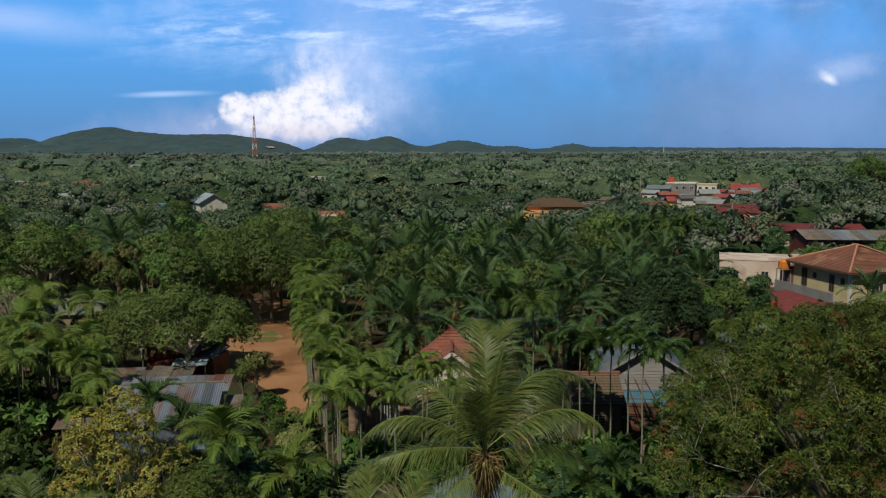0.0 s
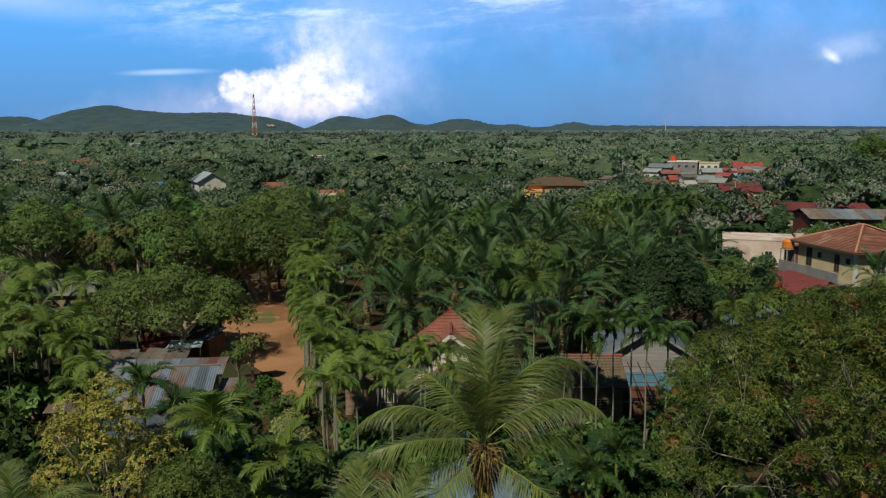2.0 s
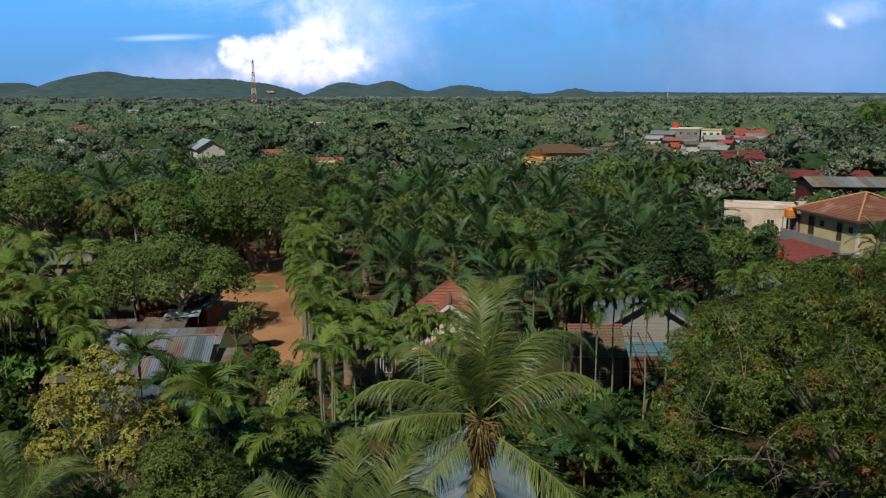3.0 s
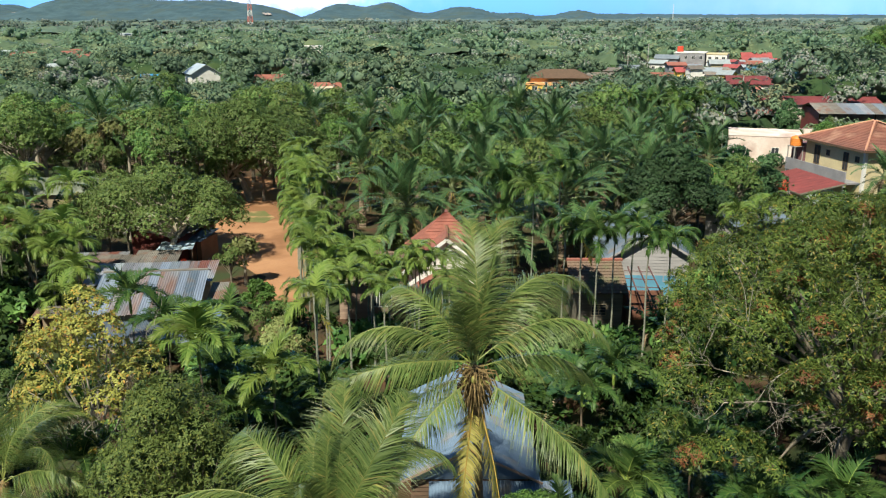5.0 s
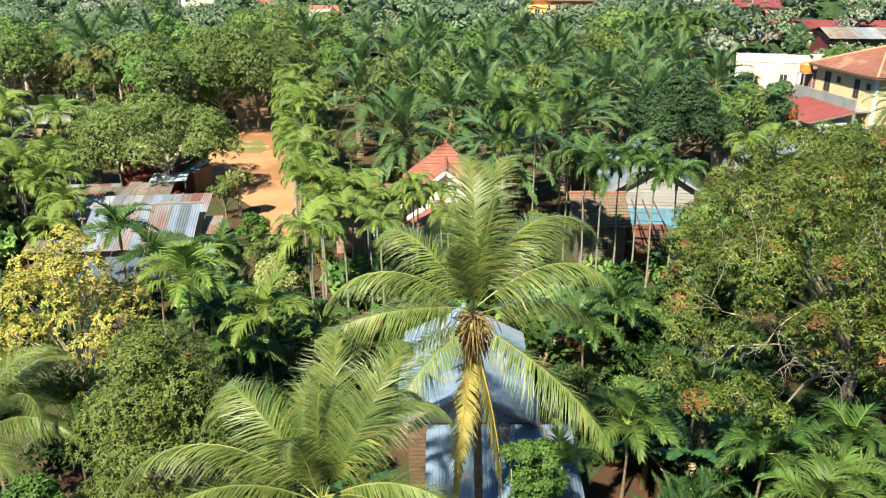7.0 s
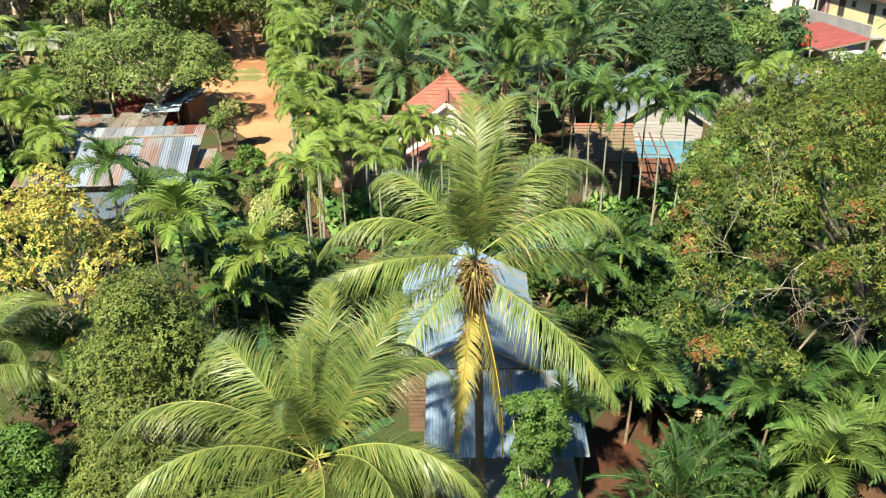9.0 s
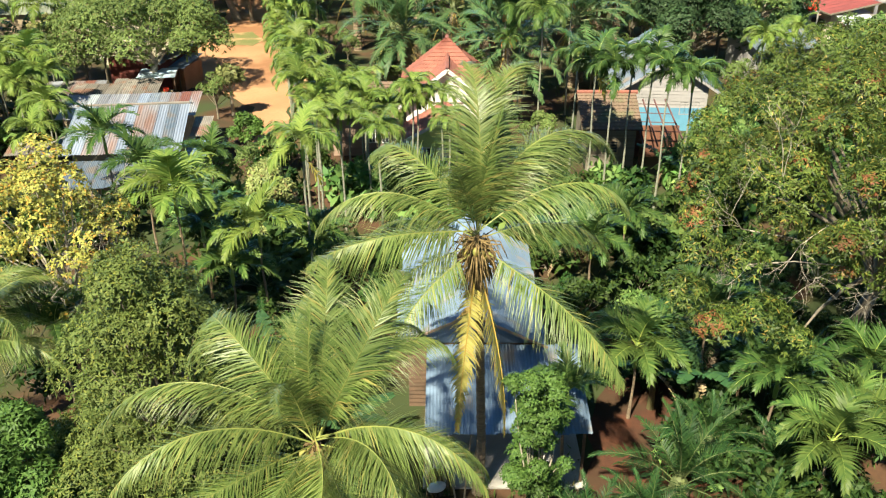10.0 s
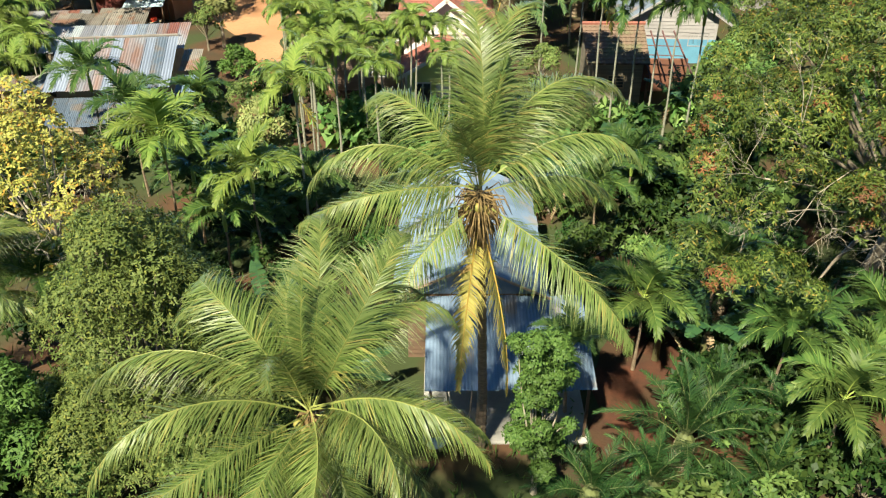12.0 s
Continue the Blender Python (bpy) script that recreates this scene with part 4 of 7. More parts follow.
roof_plane(h, (-9.3, -5.0, 1.85), (0.3, 4.5, 0.15), (2.35, -0.1, 1.2), ["tin_old", "tin_grey", "tin_old"], seed=18)
for x, y in ((-6.2, -7.7), (-3.0, -7.7), (0.1, -7.7), (1.2, -1.9), (1.2, -4.1), (-9.4, -3.8), (-8.9, 0.2)):
    box("post", (x - 0.05, y - 0.05, 0), (x + 0.05, y + 0.05, 2.0), "plank_dark", h)
boards("wall", (-8.4, -3.6, 0), (-6.5, 0.0, 2.0), "plank", h)


def shed(at, turn, w, d, lo, hi, roof, wall, label, seed, open_front=False):
    """A lean-to with a single slope that falls towards its front."""
    s = thing("shed", at, turn, label, "shed")
    if open_front:
        box("back_wall", (0.1, d - 0.2, 0), (w - 0.1, d - 0.1, hi - 0.15), wall, s)
    else:
        boards("wall", (0.12, 0.15, 0), (w - 0.12, d - 0.12, lo - 0.06), wall, s)
    for x in (0.1, w - 0.1):
        box("post", (x - 0.05, 0.05, 0), (x + 0.05, 0.15, lo - 0.02), "plank_dark", s)
        box("post", (x - 0.05, d - 0.15, 0), (x + 0.05, d - 0.05, hi - 0.05), "plank_dark", s)
    roof_plane(s, (-0.2, -0.2, lo - 0.02), (w + 0.4, 0, 0), (0, d + 0.4, hi - lo), roof, pitch=0.15, amp=0.025, seed=seed)
    return s


shed((-30.5, 64.0, 0), 4, 4.6, 3.2, 1.8, 2.4, ["tin_rust", "tin_red", "tin_old"], "plank", "low shed with a rusty patched sheet roof", 21)
shed((-27.6, 63.6, 0), 3, 3.0, 3.0, 2.0, 2.4, ["tin_old"], "plank", "low shed with a weathered grey roof", 22)
shed((-24.8, 65.0, 0), 5, 3.2, 2.6, 2.1, 2.5, ["tin_old"], "plank", "small board shed with a weathered grey roof", 23)
shed((-27.9, 54.5, 0), 10, 2.2, 1.5, 1.4, 1.6, ["tin_old"], "plank", "low animal pen under an old roof sheet", 24, True)

shed((-23.6, 33.2, 0), 6, 3.4, 3.0, 1.9, 2.3, ["tin_pale"], "plank", "small shed with a pale blue sheet roof", 25)

# the shelter with a pale tarpaulin roof
s = thing("tarp_shelter", (-24.3, 69.2, 0), 8, "open pole shelter roofed with a pale blue tarpaulin", "shelter")
tv, tf = [], []
for j in range(7):
    for i in range(9):
        tv.append((3.0 * i / 8, 2.6 * j / 6, 2.05 + 0.10 * j / 6 - 0.10 * math.sin(math.pi * i / 8) * math.sin(math.pi * j / 6) + 0.03 * math.sin(i * 2.1 + j)))
for j in range(6):
    for i in range(8):
        tf.append((j * 9 + i, j * 9 + i + 1, j * 9 + i + 10, j * 9 + i + 9))
place("tarpaulin", mesh_of("tarpaulin", tv, tf, "tarp", smooth=True), s)
for x, y in ((0.05, 0.05), (2.95, 0.05), (0.05, 2.55), (2.95, 2.55), (1.5, 0.05)):
    box("pole", (x - 0.04, y - 0.04, 0), (x + 0.04, y + 0.04, 2.05), "plank_dark", s)
t = thing("work_table", (-23.9, 69.5, 0), 8, "rough timber table under the tarpaulin", "table")
box("tabletop", (0, 0, 0.72), (2.2, 0.9, 0.78), "plank", t, bevel=0.01)
for x in (0.08, 2.12):
    for y in (0.08, 0.82):
        box("leg", (x - 0.04, y - 0.04, 0), (x + 0.04, y + 0.04, 0.72), "plank_dark", t)
for i, (x, m_) in enumerate(((0.2, "red_tank"), (0.8, "white"), (1.45, "red_tank"))):
    c = thing("crate", Matrix.Translation((-23.9, 69.5, 0.78)) @ Matrix.Rotation(radians(8), 4, "Z") @ Vector((x, 0.2, 0)), 8 + 6 * i, "coloured plastic crate on the rough table", "crate", "crates on the table")
    bm = bmesh.new()
    for lo, hi in (((0, 0, 0), (0.45, 0.35, 0.02)), ((0, 0, 0.02), (0.02, 0.35, 0.25)), ((0.43, 0, 0.02), (0.45, 0.35, 0.25)), ((0.02, 0, 0.02), (0.43, 0.02, 0.25)), ((0.02, 0.33, 0.02), (0.43, 0.35, 0.25))):
        box_bm(lo, hi, 0, bm)
    part("shell", bm, m_, c)

# the dark red house under the spreading tree
h = thing("house", (-27.6, 72.6, 0), -14, "dark red plank house with a grey sheet roof", "house")
box("wall", (0, 0, 0), (4.6, 6.5, 3.0), "red_wall", h)
gable_wall("gable", 0, 4.6, 0.0, 1.75, -0.03, "red_wall", h, base=0).location = (0, 0, 3.0)
roof_plane(h, (-0.5, -0.4, 2.75), (0, 7.3, 0), (2.8, 0, 2.12), ["tin_grey"], seed=31)
roof_plane(h, (5.1, 6.9, 2.75), (0, -7.3, 0), (-2.8, 0, 2.12), ["tin_grey"], seed=32)
beam("barge_board", (-0.5, -0.42, 2.72), (2.3, -0.42, 4.84), 0.04, 0.18, "white", h)
beam("barge_board", (5.1, -0.42, 2.72), (2.3, -0.42, 4.84), 0.04, 0.18, "white", h)
box("side_room", (4.65, 1.6, 0), (5.9, 4.6, 1.95), "mud", h, "orange mud-washed lean-to wall")
roof_plane(h, (4.65, 1.3, 1.98), (1.45, 0, 0), (0, 3.5, 0.4), ["tin_grey", "tin"], seed=33)

# houses half hidden at the edge of the trees
h = thing("house", (-45.5, 89, 0), 3, "long low house with a weathered grey-green roof", "house")
box("wall", (0.3, 0.4, 0), (8.6, 5.2, 2.8), "plank", h)
roof_plane(h, (-0.2, 0, 2.7), (9.2, 0, 0), (0, 2.9, 1.4), ["tin_moss"], seed=41)
roof_plane(h, (9.0, 5.8, 2.7), (-9.2, 0, 0), (0, -2.9, 1.4), ["tin_moss"], seed=42)
h = thing("house", (-43.5, 74.5, 0), 12, "small timber house with a dark red roof", "house")
boards("wall", (0.3, 0.3, 0), (4.6, 4.4, 2.3), "plank", h)
roof_plane(h, (-0.2, -0.3, 2.25), (5.3, 0, 0), (0, 2.7, 1.1), ["tin_maroon"], seed=43)
roof_plane(h, (5.1, 5.1, 2.25), (-5.3, 0, 0), (0, -2.7, 1.1), ["tin_maroon"], seed=44)
for x in (0.0, 2.4, 4.8):
    box("post", (x - 0.06, -0.25, 0), (x + 0.06, -0.13, 2.25), "white", h)

# the red tiled house
h = thing("house", (0.3, 53.4, 0), 0, "red tiled house with white gables and lime green porch", "house")
box("wall", (-2.5, 3.8, 0), (2.9, 11.5, 4.1), "white", h)
gable_wall("gable", -2.5, 2.9, 0.0, 2.0, 3.68, "white", h, base=0).location = (0, 0, 4.1)
tile_plane(h, (-3.1, 3.3, 3.75), (0, 8.8, 0), (3.3, 0, 2.6), "tile")
tile_plane(h, (3.5, 12.1, 3.75), (0, -8.8, 0), (-3.3, 0, 2.6), "tile")
ridge_cap(h, (0.2, 3.2, 6.40), (0.2, 12.1, 6.40), "tile", 0.15)
beam("barge_board", (-3.15, 3.26, 3.72), (0.2, 3.26, 6.34), 0.05, 0.24, "white", h)
beam("barge_board", (3.55, 3.26, 3.72), (0.2, 3.26, 6.34), 0.05, 0.24, "white", h)
tile_plane(h, (-2.6, 5.2, 5.15), (5.6, 0, 0), (0, 2.8, 2.1), "tile", U2=0.3)
box("wall", (-2.2, 0.6, 0), (2.2, 3.7, 2.9), "lime", h, "lime green plaster")
gable_wall("gable", -2.2, 2.2, 0.0, 1.25, 0.52, "lime", h, base=0).location = (0, 0, 2.9)
tile_plane(h, (-2.75, -0.1, 2.62), (0, 3.7, 0), (2.75, 0, 1.62), "tile")
tile_plane(h, (2.75, 3.6, 2.62), (0, -3.7, 0), (-2.75, 0, 1.62), "tile")
ridge_cap(h, (0, -0.15, 4.28), (0, 3.6, 4.28), "tile", 0.13)
beam("barge_board", (-2.8, -0.13, 2.6), (0, -0.13, 4.22), 0.05, 0.2, "white", h)
beam("barge_board", (2.8, -0.13, 2.6), (0, -0.13, 4.22), 0.05, 0.2, "white", h)
box("door", (-0.45, 0.52, 0), (0.45, 0.58, 2.1), "white", h)
window(h, -1.7, 0.55, 0.9, 0.9, 1.2)
window(h, 0.85, 0.55, 0.9, 0.9, 1.2)
boards("wall", (-7.6, 4.6, 0), (-2.55, 10.6, 3.1), "plank_pink", h)
tile_plane(h, (-8.1, 4.0, 2.8), (5.5, 0, 0), (0, 3.6, 1.5), "tile_dull")
tile_plane(h, (-2.6, 11.2, 2.8), (-5.5, 0, 0), (0, -3.6, 1.5), "tile_dull")
window(h, -5.1, 4.55, 1.0, 1.3, 1.2, bars=5)

# the white plank house with a blue base
h = thing("house", (13.6, 63.3, 0), -3, "white plank gable house with a sky blue base", "house")
boards("wall", (0, 0, 1.75), (5.8, 8.5, 3.5), "plank_white", h, tall=0.24)
gb = gable_wall("gable", 0, 5.8, 0.0, 1.85, -0.02, "plank_white", h, base=0)
gb.location = (0, 0, 3.5)
box("base_wall", (-0.05, -0.05, 0), (5.85, 8.55, 1.75), "blue", h, "sky blue painted base")
roof_plane(h, (-0.9, -0.5, 2.95), (0, 9.4, 0), (3.8, 0, 2.4), ["tin_grey"], seed=51)
roof_plane(h, (6.7, 8.9, 2.95), (0, -9.4, 0), (-3.8, 0, 2.4), ["tin_grey"], seed=52)
beam("barge_board", (-0.9, -0.52, 2.91), (2.9, -0.52, 5.3), 0.05, 0.16, "plank_white", h)
beam("barge_board", (6.7, -0.52, 2.91), (2.9, -0.52, 5.3), 0.05, 0.16, "plank_white", h)
window(h, 4.0, 0.0, 1.3, 1.3, 0.9, bars=3, frame_mat="plank_white")
box("corner_board", (-0.06, -0.09, 1.75), (0.10, -0.05, 3.5), "plank_white", h)
box("corner_board", (5.70, -0.09, 1.75), (5.86, -0.05, 3.5), "plank_white", h)

# the bare timber house with the broken red roof
h = thing("house", (9.6, 55.2, 0), 0, "unpainted timber house with a half stripped red roof", "house")
boards("wall", (0, 0, 0), (3.1, 5.0, 3.2), "plank_grey", h, tall=0.22)
window(h, 1.0, -0.02, 1.35, 0.95, 0.75, frame_mat="plank", bars=1)
tile_plane(h, (-0.5, -0.5, 3.05), (3.9, 0, 0), (0, 3.1, 1.5), "tile_dull")
ridge_cap(h, (-0.5, 2.6, 4.58), (3.5, 2.6, 4.58), "tile", 0.14)
tile_plane(h, (3.5, 5.7, 3.05), (-4.0, 0, 0), (0, -3.1, 1.5), "tile")
box("brick_wall", (3.2, 2.6, 0), (6.6, 2.8, 2.2), "brick", h, "unfinished red brick wall")
for i in range(4):
    beam("rafter", (3.6 + 0.9 * i, -0.4, 1.9), (3.3 + 0.75 * i, 3.2, 3.9), 0.07, 0.12, "red_timber", h)
for i in range(5):
    beam("batten", (3.3, 0.0 + 0.7 * i, 2.2 + 0.38 * i), (6.4 - 0.2 * i, 0.0 + 0.7 * i, 2.1 + 0.38 * i), 0.06, 0.05, "red_timber", h)
for x in (3.4, 6.2):
    box("post", (x - 0.06, -0.35, 0), (x + 0.06, -0.23, 1.95), "plank_dark", h)

# pale roofed house behind the mango tree
h = thing("house", (26.0, 72.0, 0), 18, "small white plank house with a pale grey sheet roof", "house")
box("wall", (0.4, 0.4, 0), (5.4, 4.8, 3.5), "plank_white", h)
roof_plane(h, (-0.2, -0.3, 3.5), (6.2, 0, 0), (0, 2.9, 1.0), ["tin_grey"], seed=61)
roof_plane(h, (6.0, 5.5, 3.5), (-6.2, 0, 0), (0, -2.9, 1.0), ["tin_grey"], seed=62)
prism("gable", [(0.4, 3.5), (4.8, 3.5), (2.6, 4.4)], 0.1, "plank_white", h, m=Matrix.Translation((0.5, 0, 0)) @ Matrix.Rotation(radians(90), 4, "Z"))
window(h, 1.2, 0.38, 1.6, 1.2, 1.1)

# the shed with the maroon roof and its water tank
h = thing("house", (38.0, 87.0, 0), 8, "low building with a faded red sheet roof", "house")
box("wall", (0.3, 0.3, 0), (4.6, 9.0, 3.25), "pink", h)
roof_plane(h, (-0.3, 9.3, 3.35), (0, -9.6, 0), (5.2, 0, 0.95), ["tin_maroon"], seed=71)
beam("fascia", (-0.34, -0.3, 3.32), (-0.34, 9.3, 3.32), 0.05, 0.16, "plank_grey", h)
beam("fascia", (-0.3, -0.34, 3.32), (4.9, -0.34, 4.27), 0.05, 0.16, "plank_grey", h)
# panel on the closed wall; its near-black colour stands for a shaded opening
box("dark_opening", (0.27, 1.2, 0.6), (0.31, 3.6, 2.4), "dark", h)
roof_plane(h, (0.4, -2.0, 2.7), (4.4, 0, 0), (0, 1.8, 0.5), ["tin_pale", "tin_old", "tin_pale"], seed=72)
roof_plane(h, (-2.0, 5.6, 2.6), (0, -4.6, 0), (1.75, 0, 0.45), ["tin_pale", "tin_old"], seed=73)
for x, y in ((0.5, -1.9), (4.7, -1.9), (-1.9, 5.5), (-1.9, 1.1)):
    box("post", (x - 0.05, y - 0.05, 0), (x + 0.05, y + 0.05, 2.7), "plank_dark", h)


def water_tank(at, r, tall, stand, mat, label):
    """A ribbed plastic tank on a braced stand."""
    w = thing("water_tank", at, 15, label, "water tank")
    prof = [(0.0, 0.0), (r * 0.97, 0.0), (r, 0.06)]
    for i in range(4):
        z = 0.1 + (tall * 0.78 - 0.1) * i / 4
        d = (tall * 0.78 - 0.1) / 4
        prof += [(r, z), (r * 1.035, z + d * 0.25), (r * 1.035, z + d * 0.5), (r, z + d * 0.75)]
    prof += [(r * 0.98, tall * 0.8), (r * 0.55, tall * 0.95), (r * 0.3, tall * 0.96), (r * 0.3, tall), (0.0, tall)]
    n, verts, faces = 20, [], []
    for pr, pz in prof:
        for k in range(n):
            a = 2 * math.pi * k / n
            verts.append((pr * math.cos(a), pr * math.sin(a), stand + pz))
    for i in range(len(prof) - 1):
        for k in range(n):
            faces.append((i * n + k, i * n + (k + 1) % n, (i + 1) * n + (k + 1) % n, (i + 1) * n + k))
    place("tank", mesh_of("tank", verts, faces, mat, smooth=True), w)
    box("platform", (-r, -r, stand - 0.1), (r, r, stand - 0.01), "concrete", w)
    for x in (-1, 1):
        for y in (-1, 1):
            box("leg", (x * r * 0.85 - 0.06, y * r * 0.85 - 0.06, 0), (x * r * 0.85 + 0.06, y * r * 0.85 + 0.06, stand - 0.1), "concrete", w)
    return w


water_tank((36.2, 87.4, 0), 0.55, 1.2, 3.6, "red_tank", "red plastic water tank on a concrete stand")
water_tank((45.8, 108.0, 0), 0.75, 1.3, 5.3, "orange_tank", "orange plastic water tank on a concrete stand")

# the two storey cream house
h = thing("house", (49.0, 96.2, 0), 12, "two storey cream house with a red brown tiled hip roof", "house")
box("wall", (0, 0, 0), (10, 11, 6.6), "cream", h)
tile_plane(h, (-0.8, -0.8, 6.5), (0, 12.6, 0), (5.8, 0, 2.6), "tile_brown", U2=1.2)
tile_plane(h, (-0.8, -0.8, 6.5), (11.6, 0, 0), (0, 6.2, 2.6), "tile_brown", U2=0.1)
tile_plane(h, (10.8, 11.8, 6.5), (0, -12.6, 0), (-5.8, 0, 2.6), "tile_brown", U2=1.2)
tile_plane(h, (10.8, 11.8, 6.5), (-11.6, 0, 0), (0, -6.2, 2.6), "tile_brown", U2=0.1)
ridge_cap(h, (-0.8, -0.8, 6.55), (5.0, 5.4, 9.15), "hip_tile", 0.14)
ridge_cap(h, (-0.8, 11.8, 6.55), (5.0, 5.6, 9.15), "hip_tile", 0.14)
ridge_cap(h, (10.8, -0.8, 6.55), (5.0, 5.4, 9.15), "hip_tile", 0.14)
box("eave_board", (-0.85, -0.85, 6.3), (10.85, 11.85, 6.48), "plank_dark", h)
for y, z, w, hh in ((9.2, 3.6, 1.0, 2.2), (6.9, 4.9, 0.55, 0.6), (3.7, 3.7, 0.8, 2.0), (1.6, 4.9, 0.6, 0.6)):
    window(h, 0.0, y, z, w, hh, face="x", frame_mat="plank_dark", pane="glass")
box("balcony_wall", (-2.0, 0.5, 2.6), (-1.85, 12.2, 3.9), "grey", h, "grey plastered parapet")
box("balcony_floor", (-2.0, 0.5, 2.4), (0, 12.2, 2.6), "grey", h)
for y in (0.7, 4.4, 8.2, 12.0):
    box("column", (-1.95, y - 0.12, 0), (-1.7, y + 0.12, 2.4), "grey", h)
box("side_room", (0.0, 11.1, 0), (4.5, 14.0, 5.6), "maroon", h)
box("corner_column", (-0.1, -0.1, 0), (0.25, 0.25, 6.4), "white", h)
window(h, 3.0, 0.0, 3.8, 1.6, 1.4, frame_mat="white", bars=2)

# pale walled building and the shops beyond it
h = thing("warehouse", (43.5, 127.0, 0), -18, "flat roofed building with stained pale pink walls", "warehouse")
box("wall", (0, 0, 0), (10.5, 9.0, 4.0), "pink", h)
box("parapet", (-0.06, -0.06, 4.0), (10.56, 9.06, 4.12), "pink", h, bevel=0.02)
window(h, 1.5, 0.0, 1.3, 1.0, 1.1)
window(h, 6.2, 0.0, 1.3, 1.0, 1.1)
h = thing("shop_hall", (68.0, 152.0, 0), -6, "long open shop hall with a rusted grey roof", "shop")
box("back_wall", (0, 9.8, 0), (34, 10, 5.0), "grey", h)
box("side_wall", (-0.1, 0, 0), (0.1, 10, 5.0), "tin_maroon", h)
roof_plane(h, (-0.6, -1.5, 4.6), (35, 0, 0), (0, 6.6, 1.3), ["tin_rust", "tin_old", "tin", "tin_old"], sheet=1.6, pitch=0.3, amp=0.03, seed=81)
roof_plane(h, (34.4, 10.6, 4.6), (-35, 0, 0), (0, -5.6, 1.3), ["tin_rust", "tin_old"], sheet=1.6, pitch=0.3, amp=0.03, seed=82)
for i in range(8):
    box("column", (i * 4.8 - 0.1, -0.1, 0), (i * 4.8 + 0.1, 0.1, 4.5), "plank_dark", h)
box("floor_slab", (-0.5, -1.5, 0), (34.5, 10, 0.15), "concrete", h)
h = thing("shop_hall", (64.0, 168.0, 0), -6, "shop hall with a maroon sheet roof and red awning", "shop")
box("wall", (0, 0, 0), (22, 9, 4.6), "pink", h)
roof_plane(h, (-0.5, -0.5, 4.6), (23, 0, 0), (0, 5.0, 1.2), ["tin_maroon"], sheet=1.6, pitch=0.3, amp=0.03, seed=83)
roof_plane(h, (22.5, 9.5, 4.6), (-23, 0, 0), (0, -5.0, 1.2), ["tin_maroon"], sheet=1.6, pitch=0.3, amp=0.03, seed=84)
roof_plane(h, (-4.5, -3, 2.9), (6.0, 0, 0), (0, 3.0, 0.6), ["tin_red"], sheet=1.6, pitch=0.3, amp=0.03, seed=85)
h = thing("wall_enclosure", (55.0, 146.0, 0), -6, "low unpainted brick and pink plaster yard wall", "wall")
box("wall", (0, 0, 0), (11, 0.25, 2.6), "pink", h)
box("gate_pier", (11, -0.1, 0), (11.6, 0.4, 3.0), "cream", h)


def far_house(at, turn, w, d, tall, rise, wall, roof, label, wins=3, floors=1, hip=False, name="house", category="house"):
    h = thing(name, at, turn, label, category)
    box("wall", (0, 0, 0), (w, d, tall), wall, h)
    if rise > 0 and not hip:
        gv = [(-0.6, -0.6, tall - 0.1), (w + 0.6, -0.6, tall - 0.1), (w + 0.6, d / 2, tall + rise), (-0.6, d / 2, tall + rise), (w + 0.6, d + 0.6, tall - 0.1), (-0.6, d + 0.6, tall - 0.1)]
        me = mesh_of("roof", gv, [(0, 1, 2, 3), (3, 2, 4, 5)], roof)
        ob = place("roof", me, h)
        sol = ob.modifiers.new("thick", "SOLIDIFY")
        sol.thickness = 0.12
        for x in (0, w - 0.1):
            prism("gable", [(0, tall), (d, tall), (d / 2, tall + rise - 0.15)], 0.1, wall, h, m=Matrix.Translation((x + 0.1, 0, 0)) @ Matrix.Rotation(radians(90), 4, "Z"))
    elif rise > 0:
        q = min(w, d) / 2
        gv = [(-0.7, -0.7, tall), (w + 0.7, -0.7, tall), (w + 0.7, d + 0.7, tall), (-0.7, d + 0.7, tall), (q * 0.8, d / 2, tall + rise), (w - q * 0.8, d / 2, tall + rise)]
        place("roof", mesh_of("roof", gv, [(0, 1, 5, 4), (1, 2, 5), (2, 3, 4, 5), (3, 0, 4), (3, 2, 1, 0)], roof), h)
    else:
        box("parapet", (-0.2, -0.2, tall), (w + 0.2, d + 0.2, tall + 0.4), roof, h)
    for f in range(floors):
        for i in range(wins):
            x = w * (i + 0.5) / wins - 0.6
            window(h, x, -0.01, tall * f / floors + 1.0, 1.2, 1.2, frame_mat="white")
    return h


far_house((-76, 252, 0), -62, 10, 8, 5.4, 2.6, "white", "tin_pale", "white house with a grey gable roof among trees")
far_house((-53, 236, 0), 10, 9, 7, 3.2, 2.4, "pink", "tile", "house with a red tiled roof among trees", 2)
far_house((22, 214, 0), -4, 15, 9, 6.4, 2.0, "orange_wall", "plank_dark", "orange two storey school building with a brown roof", 6, 2, True, "school_building", "school")
far_house((20.5, 210, 0), -4, 4.5, 4, 5.0, 0, "yellow_wall", "orange_wall", "yellow painted stair block of the school", 1, 2, False, "stair_block", "building")
far_house((-31, 200, 0), 30, 6, 5, 3.2, 1.9, "cream", "pale_tile", "cream house with a pale tiled gable roof", 2)
far_house((-34, 216, 0), 12, 8, 6, 3.0, 1.9, "white", "tile", "white house with a red tiled roof", 2)
far_house((-16.5, 205, 0), 12, 5, 5, 3.0, 1.6, "white", "tile", "small house with a faded red roof", 1)
far_house((-69, 430, 0), 8, 9, 8, 6.5, 0, "white", "white", "white flat roofed two storey house in the forest", 3, 2)
far_house((-97, 268, 0), 8, 7, 6, 2.4, 1.2, "blue", "blue_sheet", "small house with a bright blue roof", 1)
